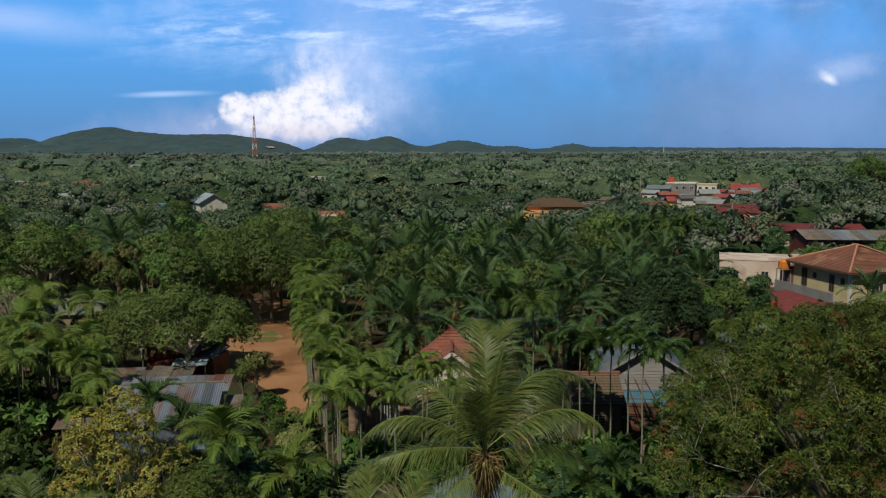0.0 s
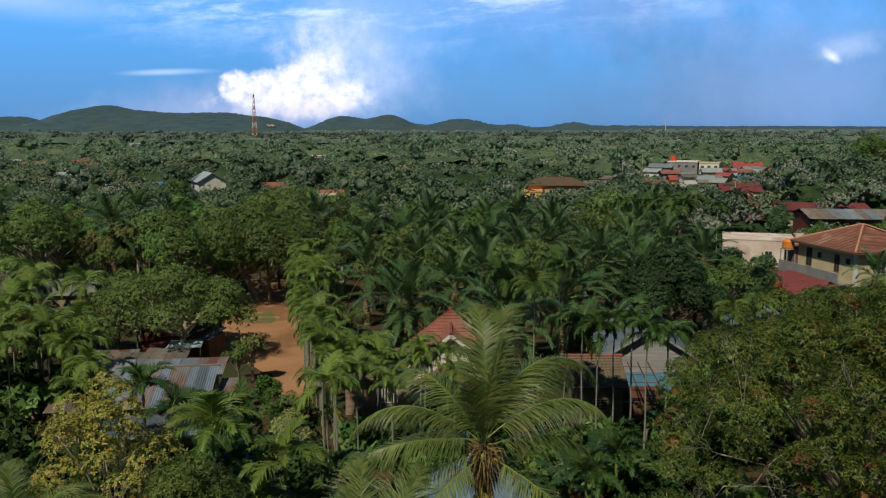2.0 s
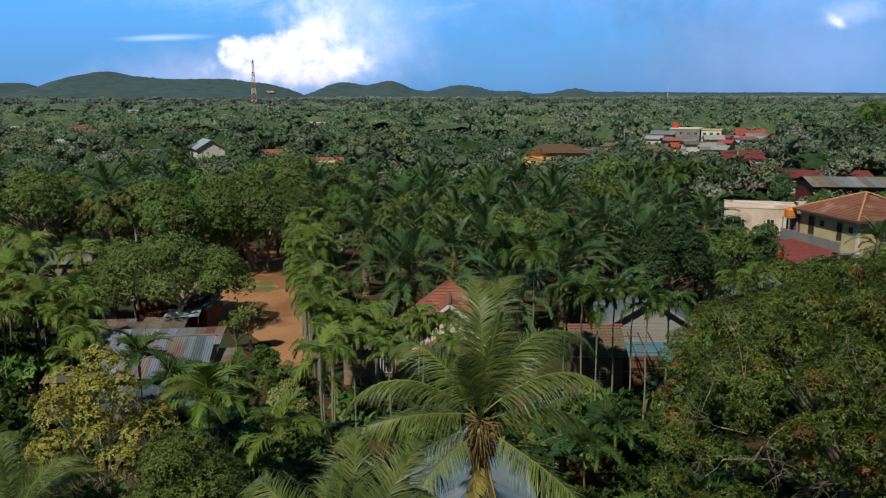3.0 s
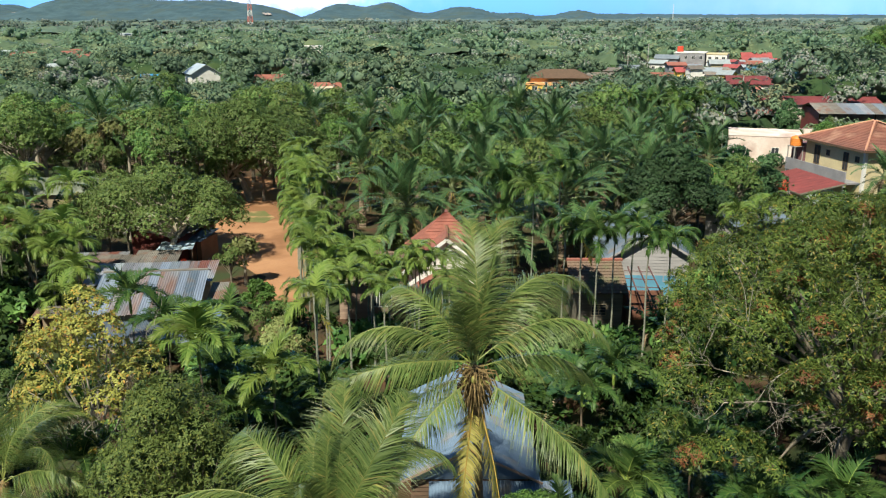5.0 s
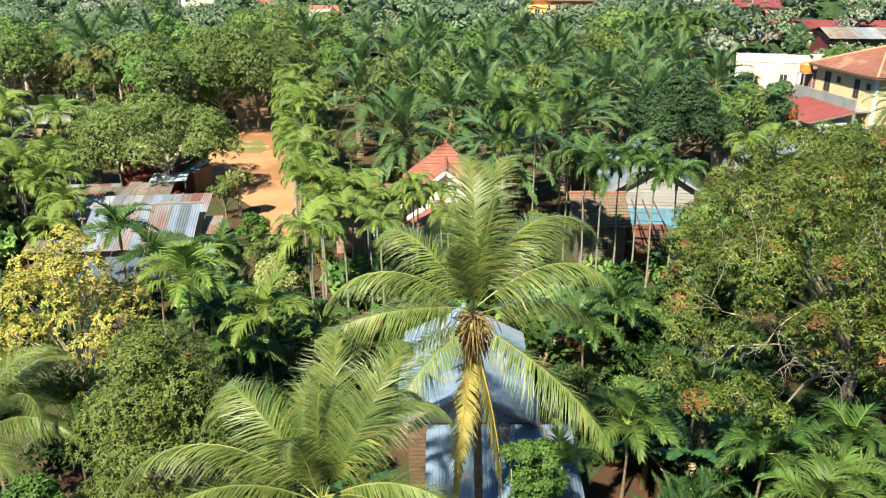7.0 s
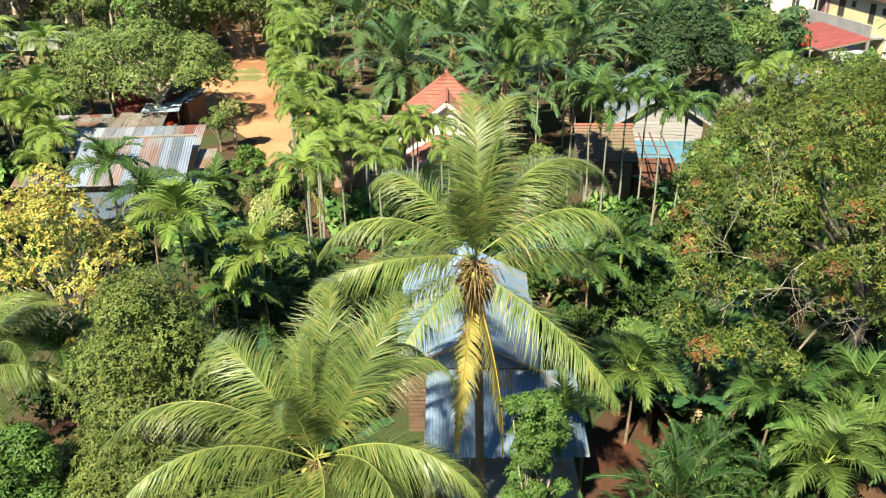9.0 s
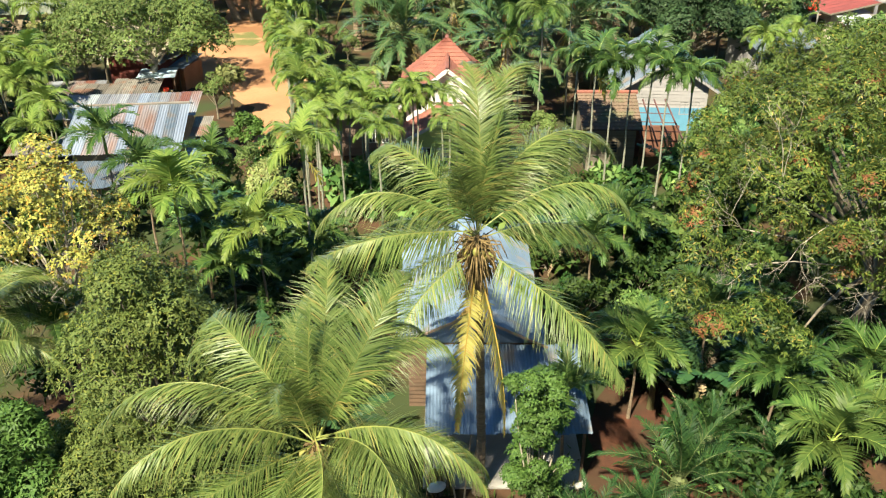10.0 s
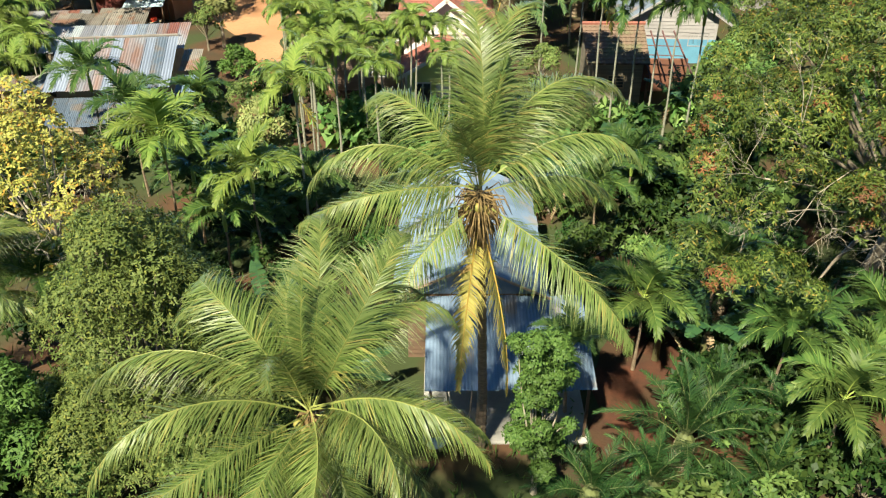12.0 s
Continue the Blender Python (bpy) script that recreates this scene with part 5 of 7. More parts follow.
for i, (x, y, w) in enumerate(((-190, 372, 14), (-171, 384, 12), (-206, 392, 10), (-182, 404, 12))):
    far_house((x, y, 0), 6 * i, w, 9, 3.6, 2.6, "white", "tile" if i != 2 else "tin_pale", "village house with a bright red roof" if i != 2 else "village house with a grey roof", 2)
far_house((-146, 315, 0), 5, 7, 6, 3.0, 1.4, "white", "tin_pale", "small pale house half hidden by trees", 1)
far_house((-262, 700, 0), 12, 12, 8, 6, 2.0, "cream", "tin_pale", "distant pale house on the rise", 2)
# the town along the road
for x, y, tr, w, d, tl, rise, wall, roof, lab, wn_, fl in (
        (96, 356, -22, 12, 12, 6.6, 0, "grey", "white", "grey and white two storey shop building", 4, 2),
        (108, 352, -22, 8, 10, 6.2, 0, "white", "cream", "white two storey shop building", 3, 2),
        (88, 356, -22, 9, 8, 4.5, 1.4, "grey", "tin", "grey shop with a sheet roof", 3, 1),
        (82, 340, -24, 6, 8, 3.4, 1.2, "white", "tin_pale", "small white roadside shop", 2, 1),
        (88, 380, -22, 7, 6, 5.6, 2.4, "white", "red_roof", "shop with a bright red pyramid roof", 2, 2),
        (134, 384, -12, 12, 8, 3.6, 2.0, "white", "red_roof", "white house with a dark red gabled roof", 4, 1),
        (118, 330, -16, 8, 7, 3.6, 1.2, "yellow_wall", "tin_pale", "yellow painted roadside stall", 2, 1),
        (80, 238, -12, 12, 11, 3.2, 1.9, "pink", "tin_maroon", "hall with a broad maroon roof", 3, 1),
        (74, 216, -14, 6, 5, 2.6, 1.6, "white", "tile", "house with a red hipped roof", 2, 1),
        (66, 222, -14, 6, 7, 2.6, 1.2, "grey", "tin", "house with a grey sheet roof", 2, 1),
        (84, 288, -18, 9, 8, 3.6, 1.0, "white", "tin_pale", "white roadside shop with a pale roof", 3, 1),
        (62, 300, -20, 6, 6, 3.8, 1.0, "white", "tin", "small grey roofed shop by the road", 2, 1),
        (55, 296, -20, 6, 6, 3.2, 1.0, "pink", "tin_old", "small brown roofed shop by the road", 2, 1),
        (104, 322, -18, 10, 6, 3.0, 0.8, "white", "tin_pale", "low white market stall", 3, 1),
        (44, 262, -10, 8, 6, 3.2, 1.4, "pink", "tin_old", "house with a weathered brown roof", 2, 1)):
    far_house((x, y, 0), tr, w, d, tl, rise, wall, roof, lab, wn_, fl)
rnd = random.Random(8)
for i in range(26):
    s = rnd.random()
    x, y = 66 + 66 * s + rnd.uniform(-7, 9), 262 + 104 * s + rnd.uniform(-10, 10)
    wall, roof = rnd.choice(("white", "pink", "grey", "cream", "blue", "yellow_wall")), rnd.choice(("tin_pale", "tin_old", "red_roof", "tile", "tin", "tin_maroon", "tin_rust"))
    word = {"tin_pale": "pale", "tin_old": "brown", "red_roof": "bright red", "tile": "red tiled", "tin": "grey", "tin_maroon": "maroon", "tin_rust": "rusty"}[roof]
    far_house((x, y, 0), rnd.uniform(-40, 10), rnd.uniform(3.5, 7), rnd.uniform(4, 6), rnd.uniform(2.6, 5.2), rnd.uniform(0.6, 1.6), wall, roof, f"small {wall.split('_')[0]} roadside shop with a {word} roof", rnd.choice((1, 2)), 1)
box_sign = thing("rooftop_tank", (99, 359, 7.0), -22, "red water tank on the shop roof", "water tank")
bm = bmesh.new()
bmesh.ops.create_cone(bm, cap_ends=True, segments=12, radius1=1.3, radius2=1.2, depth=2.2, matrix=Matrix.Translation((0, 0, 1.1)))
part("tank", bm, "red_tank", box_sign)


def van(at, turn, mat, label):
    v = thing("van", at, turn, label, "van", "vehicles on the road")
    prism("body", [(0, 0.4), (4.4, 0.4), (4.4, 1.1), (3.6, 1.25), (3.0, 1.95), (0.1, 1.95), (0, 1.2)], 1.7, mat, v)
    prism("windscreen", [(3.62, 1.22), (3.68, 1.24), (3.06, 1.92), (3.0, 1.92)], 1.5, "glass", v, m=Matrix.Translation((0, 0.1, 0)))
    for x in (0.8, 3.5):
        for y in (-0.02, 1.52):
            bm = bmesh.new()
            bmesh.ops.create_cone(bm, cap_ends=True, segments=12, radius1=0.34, radius2=0.34, depth=0.2, matrix=Matrix.Translation((x, y + 0.1, 0.34)) @ Matrix.Rotation(radians(90), 4, "X"))
            part("wheel", bm, "dark", v)


van((101, 332, 0.05), 62, "white", "white van parked on the town road")
van((90, 306, 0.05), 62, "red_tank", "red van parked by the town road")
van((110, 344, 0.05), 62, "yellow_wall", "yellow van parked in the town")


def pole_with_arms(at, tall, label):
    p = thing("utility_pole", at, 10, label, "utility pole", "utility poles")
    v, f = tube([(0, 0, -0.2), (0, 0, tall)], [0.18, 0.11], 8)
    place("pole", mesh_of("pole", v, f, "concrete"), p)
    for z in (tall - 0.5, tall - 1.6):
        box("cross_arm", (-1.0, -0.06, z), (1.0, 0.06, z + 0.12), "plank_dark", p)


for at, tall in (((89, 222, 0), 12.5), ((80, 335, 0), 11), ((70, 330, 0), 9), ((66, 187, 0), 9), ((60, 278, 0), 9)):
    pole_with_arms(at, tall, "grey concrete utility pole with cross arms")

# the radio mast
m_ = thing("radio_mast", (-232, 1045, 0), 20, "red and white steel lattice radio mast", "radio mast")
levels = 9
for i in range(levels):
    z0, z1 = 62 * i / levels, 62 * (i + 1) / levels
    r0, r1 = 3.4 * (1 - 0.86 * i / levels), 3.4 * (1 - 0.86 * (i + 1) / levels)
    pcs = []
    cs = [(1, 1), (-1, 1), (-1, -1), (1, -1)]
    for k in range(4):
        a, b = cs[k], cs[(k + 1) % 4]
        pcs.append(tube([(a[0] * r0, a[1] * r0, z0), (a[0] * r1, a[1] * r1, z1)], [0.30, 0.28], 4))
        pcs.append(tube([(a[0] * r0, a[1] * r0, z0), (b[0] * r1, b[1] * r1, z1)], [0.15, 0.15], 4))
        pcs.append(tube([(b[0] * r0, b[1] * r0, z0), (a[0] * r1, a[1] * r1, z1)], [0.15, 0.15], 4))
        pcs.append(tube([(a[0] * r1, a[1] * r1, z1), (b[0] * r1, b[1] * r1, z1)], [0.16, 0.16], 4))
    v, f = join(pcs)
    place("lattice_section", mesh_of("lattice_section", v, f, "tower_red" if i % 2 == 0 else "white"), m_, None, "red steel" if i % 2 == 0 else "white steel")
v, f = tube([(0, 0, 61.5), (0, 0, 66)], [0.15, 0.08], 4)
place("antenna", mesh_of("antenna", v, f, "white"), m_)
m_ = thing("radio_mast", (620, 2350, 0), 0, "slender white radio mast far off", "radio mast")
v, f = tube([(0, 0, 0), (0, 0, 52)], [1.2, 0.5], 4)
place("mast", mesh_of("mast", v, f, "white"), m_)


# ---- palms ----
def stem(name, pts, radii, sides, mat, rings=0, ring=0.06):
    """A palm trunk, with leaf scar rings if asked."""
    if rings:
        P, R = [], []
        vec = [Vector(p) for p in pts]
        for i in range(rings + 1):
            f = i / rings * (len(vec) - 1)
            k = min(int(f), len(vec) - 2)
            c = vec[k].lerp(vec[k + 1], f - k)
            r = radii[k] + (radii[k + 1] - radii[k]) * (f - k)
            P.append(c)
            R.append(r * (1 + (ring if i % 2 else -ring)))
        pts, radii = P, R
    v, f = tube(pts, radii, sides)
    return mesh_of(name, v, f, mat, smooth=not rings)


COCO = {}
for key, args in {
    "spear": dict(L=3.8, e0=86, bend=8, pairs=60, leaf=0.55, vee=40, hang=0.15, power=1.8),
    "up": dict(L=5.4, e0=84, bend=110, pairs=170, leaf=1.25, hang=1.0, vee=4, power=2.3),
    "high": dict(L=5.9, e0=66, bend=136, pairs=180, leaf=1.45, hang=1.4, vee=-12, power=1.7),
    "mid": dict(L=5.7, e0=38, bend=98, pairs=180, leaf=1.45, hang=1.5, vee=-26, power=1.8),
    "low": dict(L=5.4, e0=12, bend=72, pairs=180, leaf=1.45, hang=1.4, vee=-28, power=1.8),
    "drop": dict(L=5.3, e0=-16, bend=54, pairs=175, leaf=1.35, hang=1.1, vee=-22, power=1.8),
}.items():
    for j in range(2):
        COCO[key, j] = frond_mesh("frond", 100 + len(COCO), segs=3, width=0.030, spray=66, radius=0.026, kink=(-0.11, 0.13)[j], rag=0.2, **args)
COCO["dead", 0] = frond_mesh("frond", 130, L=5.1, e0=-70, bend=18, pairs=120, leaf=0.62, hang=1.5, vee=-10, segs=3, width=0.045, radius=0.04, rag=0.3, mats=("coconut_old", "rachis_old"))
COCO["dead", 1] = frond_mesh("frond", 131, L=5.2, e0=-62, bend=26, pairs=120, leaf=0.6, hang=1.5, vee=-10, segs=3, width=0.045, radius=0.04, rag=0.3, kink=0.05, mats=("coconut_old", "rachis_old"))


def coconut_palm(base, heart, fronds, label, nuts=9, seed=1, fibre=1.0):
    rng = random.Random(seed)
    p = thing("coconut_palm", base, 0, label, "coconut palm")
    top = Vector(heart) - Vector(base)
    low = Vector((0, 0, -0.2))
    place("trunk", stem("trunk", [low, top * 0.25 + Vector((0.12, 0.05, 0)), top * 0.6 + Vector((0.08, 0.05, 0)), top], [0.24, 0.155, 0.14, 0.13], 9, "palm_bark", 56), p)
    pcs = []
    for i in range(int(300 * fibre)):
        a, e = rng.uniform(0, 6.283), rng.uniform(-1.35, 0.35)
        d = Vector((math.cos(a) * math.cos(e), math.sin(a) * math.cos(e), math.sin(e)))
        s = top + Vector((0, 0, rng.uniform(-1.0, 0.0)))
        ln = rng.uniform(0.3, 0.75) * fibre
        e1 = s + d * ln * 0.6 + Vector((0, 0, 0.05))
        pcs.append(tube([s, e1, e1 + d * ln * 0.2 + Vector((0, 0, -0.4 * ln))], [0.03, 0.02, 0.007], 3))
    pcs.append(tube([top + Vector((0, 0, -1.0)), top + Vector((0, 0, -0.5)), top + Vector((0, 0, -0.1)), top + Vector((0, 0, 0.1))], [0.14, 0.26, 0.17, 0.05], 9))
    v, f = join(pcs)
    place("flower_spray", mesh_of("flower_spray", v, f, "fibre", smooth=True), p, None, "dry orange brown flower stalks and fibre")
    for i in range(nuts):
        a = rng.uniform(0, 6.283)
        bm = bmesh.new()
        bmesh.ops.create_icosphere(bm, subdivisions=2, radius=0.12, matrix=Matrix.Translation(top + Vector((math.cos(a) * 0.33, math.sin(a) * 0.33, -0.35 + rng.uniform(-0.15, 0.15)))) @ Matrix.Diagonal((1, 1, 1.2, 1)))
        for fc in bm.faces:
            fc.smooth = True
        part("coconut", bm, "nut", p)
    for kind, az, sc in fronds:
        j = rng.randrange(2)
        place("frond", COCO[kind, j], p, Matrix.Translation(top + Vector((0, 0, rng.uniform(-0.1, 0.2) - {'dead': 0.95, 'drop': 0.3}.get(kind, 0.0)))) @ Matrix.Rotation(radians(az), 4, "Z") @ Matrix.Rotation(radians(rng.uniform(-24, 24) if kind in ("mid", "low", "high", "up") else rng.uniform(-8, 8)), 4, "X") @ Matrix.Diagonal((sc * rng.uniform(0.9, 1.06), sc, sc, 1)))
    return p


coconut_palm((1.55, 26.0, 0), (1.3, 25.3, 10.45), [
    ("spear", 90, 1.0), ("spear", 200, 0.85), ("up", 88, 1.12), ("up", 62, 1.12), ("up", 112, 0.95), ("up", 268, 0.75),
    ("high", 34, 1.06), ("high", 56, 1.0), ("high", 142, 0.95), ("mid", 3, 1.0), ("mid", 176, 0.98),
    ("low", 200, 0.98), ("low", 22, 0.9), ("low", 150, 0.8), ("drop", 322, 1.12), ("drop", 217, 0.95), ("drop", 196, 0.85),
    ("dead", 258, 1.08), ("dead", 342, 1.14)],
    "tall coconut palm with yellowing hanging fronds and dry flower stalks", 9, 4, 1.55)
coconut_palm((-2.75, 20.6, 0), (-2.8, 19.9, 7.5), [
    ("spear", 80, 1.0), ("up", 86, 1.08), ("up", 108, 1.0), ("up", 58, 0.85), ("up", 266, 0.78), ("high", 18, 0.95), ("high", 52, 0.9), ("high", 138, 1.0),
    ("high", 164, 0.9), ("mid", 174, 1.0), ("mid", 202, 1.0), ("mid", 344, 1.0), ("mid", 308, 0.85), ("low", 226, 0.95), ("low", 6, 0.9), ("low", 256, 0.8), ("low", 330, 0.85), ("low", 284, 0.8), ("drop", 240, 0.8), ("drop", 306, 0.85)],
    "coconut palm with a dense crown of green fronds", 5, 9, 0.7)
coconut_palm((-16.8, 29.0, 0), (-16.2, 28.0, 4.6), [
    ("up", 40, 0.9), ("up", 90, 0.9), ("up", 150, 0.9), ("high", 20, 0.9), ("high", 70, 0.9), ("high", 330, 0.8), ("mid", 350, 0.8), ("mid", 200, 0.8), ("mid", 120, 0.8), ("low", 10, 0.7), ("low", 300, 0.7)],
    "young coconut palm beside the yellow leaved tree", 0, 12, 0.4)

def areca_fronds(seed, mats, shapes, leaf, width, vee, hang):
    return [frond_mesh("frond", seed + i, L=1.95, e0=e, bend=b, pairs=38, leaf=leaf, width=width, segs=3, n=9, hang=hang * g, vee=vee, gap=0.16, radius=0.022, mats=mats, rag=0.2, kink=k)
            for i, (e, b, g, k) in enumerate(shapes)]


MOP = ((84, 80, 0.8, 0.05), (68, 125, 1.0, -0.05), (52, 140, 1.1, 0.06), (32, 125, 1.2, -0.06), (62, 145, 1.1, 0.08), (8, 92, 1.2, 0.0))
OPENED = ((86, 65, 0.6, 0.05), (71, 95, 0.9, -0.05), (56, 102, 1.0, 0.06), (38, 95, 1.1, -0.06), (66, 110, 1.0, 0.08), (20, 82, 1.1, 0.0))
ARECA = areca_fronds(200, ("areca", "crownshaft"), MOP, 0.78, 0.07, 0, 1.5)
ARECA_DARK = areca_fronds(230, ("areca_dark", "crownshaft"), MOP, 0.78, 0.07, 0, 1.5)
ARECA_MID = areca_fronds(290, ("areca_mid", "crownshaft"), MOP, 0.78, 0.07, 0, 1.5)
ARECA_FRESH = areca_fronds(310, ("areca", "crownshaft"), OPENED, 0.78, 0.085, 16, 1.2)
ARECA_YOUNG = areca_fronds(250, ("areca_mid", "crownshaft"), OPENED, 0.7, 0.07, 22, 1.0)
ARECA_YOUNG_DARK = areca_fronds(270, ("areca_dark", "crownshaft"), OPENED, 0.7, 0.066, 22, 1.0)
ARECA_OLD = frond_mesh("frond", 220, L=1.7, e0=-45, bend=40, pairs=18, leaf=0.5, width=0.08, segs=2, hang=0.8, vee=0, gap=0.2, radius=0.022, mats=("areca_old", "rachis_old"))
ARECA_DEAD = frond_mesh("frond", 221, L=2.0, e0=40, bend=130, pairs=22, leaf=0.45, width=0.09, segs=2, hang=1.4, vee=-30, gap=0.15, radius=0.03, mats=("areca_dead", "rachis_old"))
ARECA_TRUNK = {}


def areca(x, y, tall, size=1.0, seed=0, old=False, fruit=False, label="slender areca palm with a pale ringed trunk", group="areca palms", leafset=None):
    rng = random.Random(seed * 7 + 1)
    p = thing("areca_palm", (x, y, 0), rng.uniform(0, 360), label, "areca palm", group)
    lean = (rng.uniform(-0.25, 0.25), rng.uniform(-0.25, 0.25))
    key = round(tall * 2) / 2
    young = group == "young palms"
    if (key, young) not in ARECA_TRUNK:
        # young palms get darker bark, standing for the shade that hides their trunks
        ARECA_TRUNK[key, young] = stem("trunk", [(0, 0, -0.1), (0.06, 0.03, key * 0.4), (-0.03, 0.05, key * 0.8), (0, 0, key)], [0.085, 0.054, 0.05, 0.046], 7, "palm_bark" if young else "areca_bark", max(10, int(key * 4)), 0.03)
    place("trunk", ARECA_TRUNK[key, young], p, Matrix.Diagonal((1, 1, tall / key, 1)))
    v, f = tube([(0, 0, tall - 0.05), (0, 0, tall + 0.3), (0, 0, tall + 0.85 * size)], [0.075, 0.10, 0.05], 7)
    place("crownshaft", mesh_of("crownshaft", v, f, "crownshaft", smooth=True), p)
    n = rng.randint(10, 12) if tall > 4.9 else rng.randint(11, 13)
    for i in range(n):
        k = (0, 1, 4, 2, 1, 3, 2, 4, 3, 5, 2, 3, 5)[i]
        place("frond", (leafset or ARECA)[k], p, pose(0, 0, tall + 0.75 * size, rng.uniform(-8, 8), 0, i * 137.5 + rng.uniform(-18, 18)) @ Matrix.Diagonal((size, size, size, 1)))
    if old:
        place("dead_frond", ARECA_OLD, p, pose(0, 0, tall + 0.15, 0, 0, rng.uniform(200, 340)), "yellowed hanging frond")
    if fruit:
        pcs = []
        for i in range(16):
            a = rng.uniform(0, 6.28)
            e = Vector((math.cos(a) * 0.22, math.sin(a) * 0.22, -rng.uniform(0.3, 0.7)))
            pcs.append(tube([(0, 0, tall - 0.05), (e.x * 0.7, e.y * 0.7, tall - 0.1), (e.x, e.y, tall + e.z)], [0.02, 0.035, 0.04], 5))
        v, f = join(pcs)
        place("fruit_bunch", mesh_of("fruiting_stalk", v, f, "fruit"), p, None, "orange fruiting stalk")
    return p


# single palms round the houses: x, y, trunk height, size
for i, (x, y, tall, size) in enumerate((
        (-5.8, 38, 7.7, 1.15), (-5.2, 46.5, 6, 1), (-3.9, 47.6, 5.8, 0.95), (-6.8, 48.6, 6.2, 1.05), (-5.4, 52, 6, 1.05), (-4.2, 50, 5.8, 1), (-7.4, 52, 6.4, 1.05), (-6.4, 45.4, 6.3, 1), (-3, 44.4, 6.1, 0.95), 
        (-1.2, 50, 6.1, 0.9), (-8.3, 49.5, 7, 1.1), (-8.8, 52.5, 7.1, 1.1), (-9.3, 55.5, 7.3, 1.15), (-9.9, 59, 7.3, 1.15), (-10.6, 63, 8.8, 1.15), (-11.6, 67.5, 8.8, 1.15),
        (-12.6, 72, 8.8, 1.2), (-13.8, 77, 9, 1.2), (-8.9, 57.5, 6.8, 1.1), (-10, 65, 8, 1.1), (-11.2, 70, 8.2, 1.1), (-5.7, 50.4, 6.3, 1), (-4.7, 53, 6.1, 1),
        (8.9, 50.4, 7.9, 1.15), (9.7, 49.2, 7.6, 1.1), (10.9, 50.2, 8, 1.15), (12.1, 50.3, 8, 1.15), (12.6, 48.5, 7.8, 1.1), (13.8, 48.2, 7.6, 1.15), (8.2, 52.8, 7.5, 1.1), (0.6, 46, 6.2, 0.8),
        (4.7, 64.7, 8.2, 1.3), (7, 61.6, 8, 1.35), (9.7, 66.6, 8.6, 1.35), (6, 67, 8.3, 1.3), (30.6, 119, 9, 1.5), (33.6, 122, 9.4, 1.5), (34.8, 118, 8.8, 1.5), (37.3, 122, 9.2, 1.5), (28.5, 117, 9, 1.5),
        (26.5, 120, 9.2, 1.5), (39.5, 118, 8.6, 1.5), (32, 114, 8.6, 1.5), (-3.2, 50.6, 5.1, 1.1), (-2.2, 53, 4.7, 1), (-26.6, 58.8, 4.6, 1.3), (-25.2, 55.4, 3.6, 1.2), (-27.6, 57, 4.4, 1.3), (-24.6, 52, 3.2, 1.1), (-29.4, 58.6, 5.2, 1.4), (-28.2, 60.6, 5.4, 1.4), (-32.3, 72.3, 6, 1.5), (-39, 77, 6, 1.5), (-31.6, 62, 5.4, 1.4), (-33, 58, 5, 1.4),
        (-30.6, 55, 5, 1.4), (-35.5, 66, 5.6, 1.5), (-36.5, 71, 5.8, 1.5), (-34, 62.4, 5.2, 1.4))):
    row = -8 > x > -14 and y > 48
    right = 7 < x < 15 and y < 56
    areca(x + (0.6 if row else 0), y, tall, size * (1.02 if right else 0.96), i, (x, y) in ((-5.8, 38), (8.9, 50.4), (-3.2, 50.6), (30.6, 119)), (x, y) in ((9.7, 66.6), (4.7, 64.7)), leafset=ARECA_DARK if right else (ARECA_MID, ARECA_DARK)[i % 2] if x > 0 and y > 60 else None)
for i in range(13):
    areca(-9.2 - 0.19 * (2.2 * i) + 0.5 * math.sin(i * 2.1), 56.5 + 2.2 * i, 6.0 + 0.5 * math.sin(i * 3.7) + 0.06 * i, 1.08, 160 + i)
p = areca(4.6, 60.4, 6.9, 0.7, 90, label="areca palm hung with orange dead fronds", leafset=ARECA_DARK)
for k in range(6):
    place("dead_frond", ARECA_DEAD, p, pose(0, 0, 7.3, 0, 0, 60 * k + 15 * (k % 2)) @ Matrix.Diagonal((0.62, 0.62, 0.62, 1)), "orange dead frond")
for i, (x, y, tall) in enumerate(((24.7, 68.0, 4.9), (28.0, 70.0, 5.0), (26.4, 69.2, 4.4))):
    areca(x, y, tall, 1.1, 190 + i)
for i, (x, y, tall, size) in enumerate(((0.2, 50.2, 6.3, 0.75), (-1.5, 50.4, 6.6, 0.9), (-10.4, 61.0, 6.4, 1.1), (-11.4, 66.0, 7.0, 1.1), (-12.4, 70.4, 7.4, 1.15))):
    areca(x, y, tall, size, 194 + i)
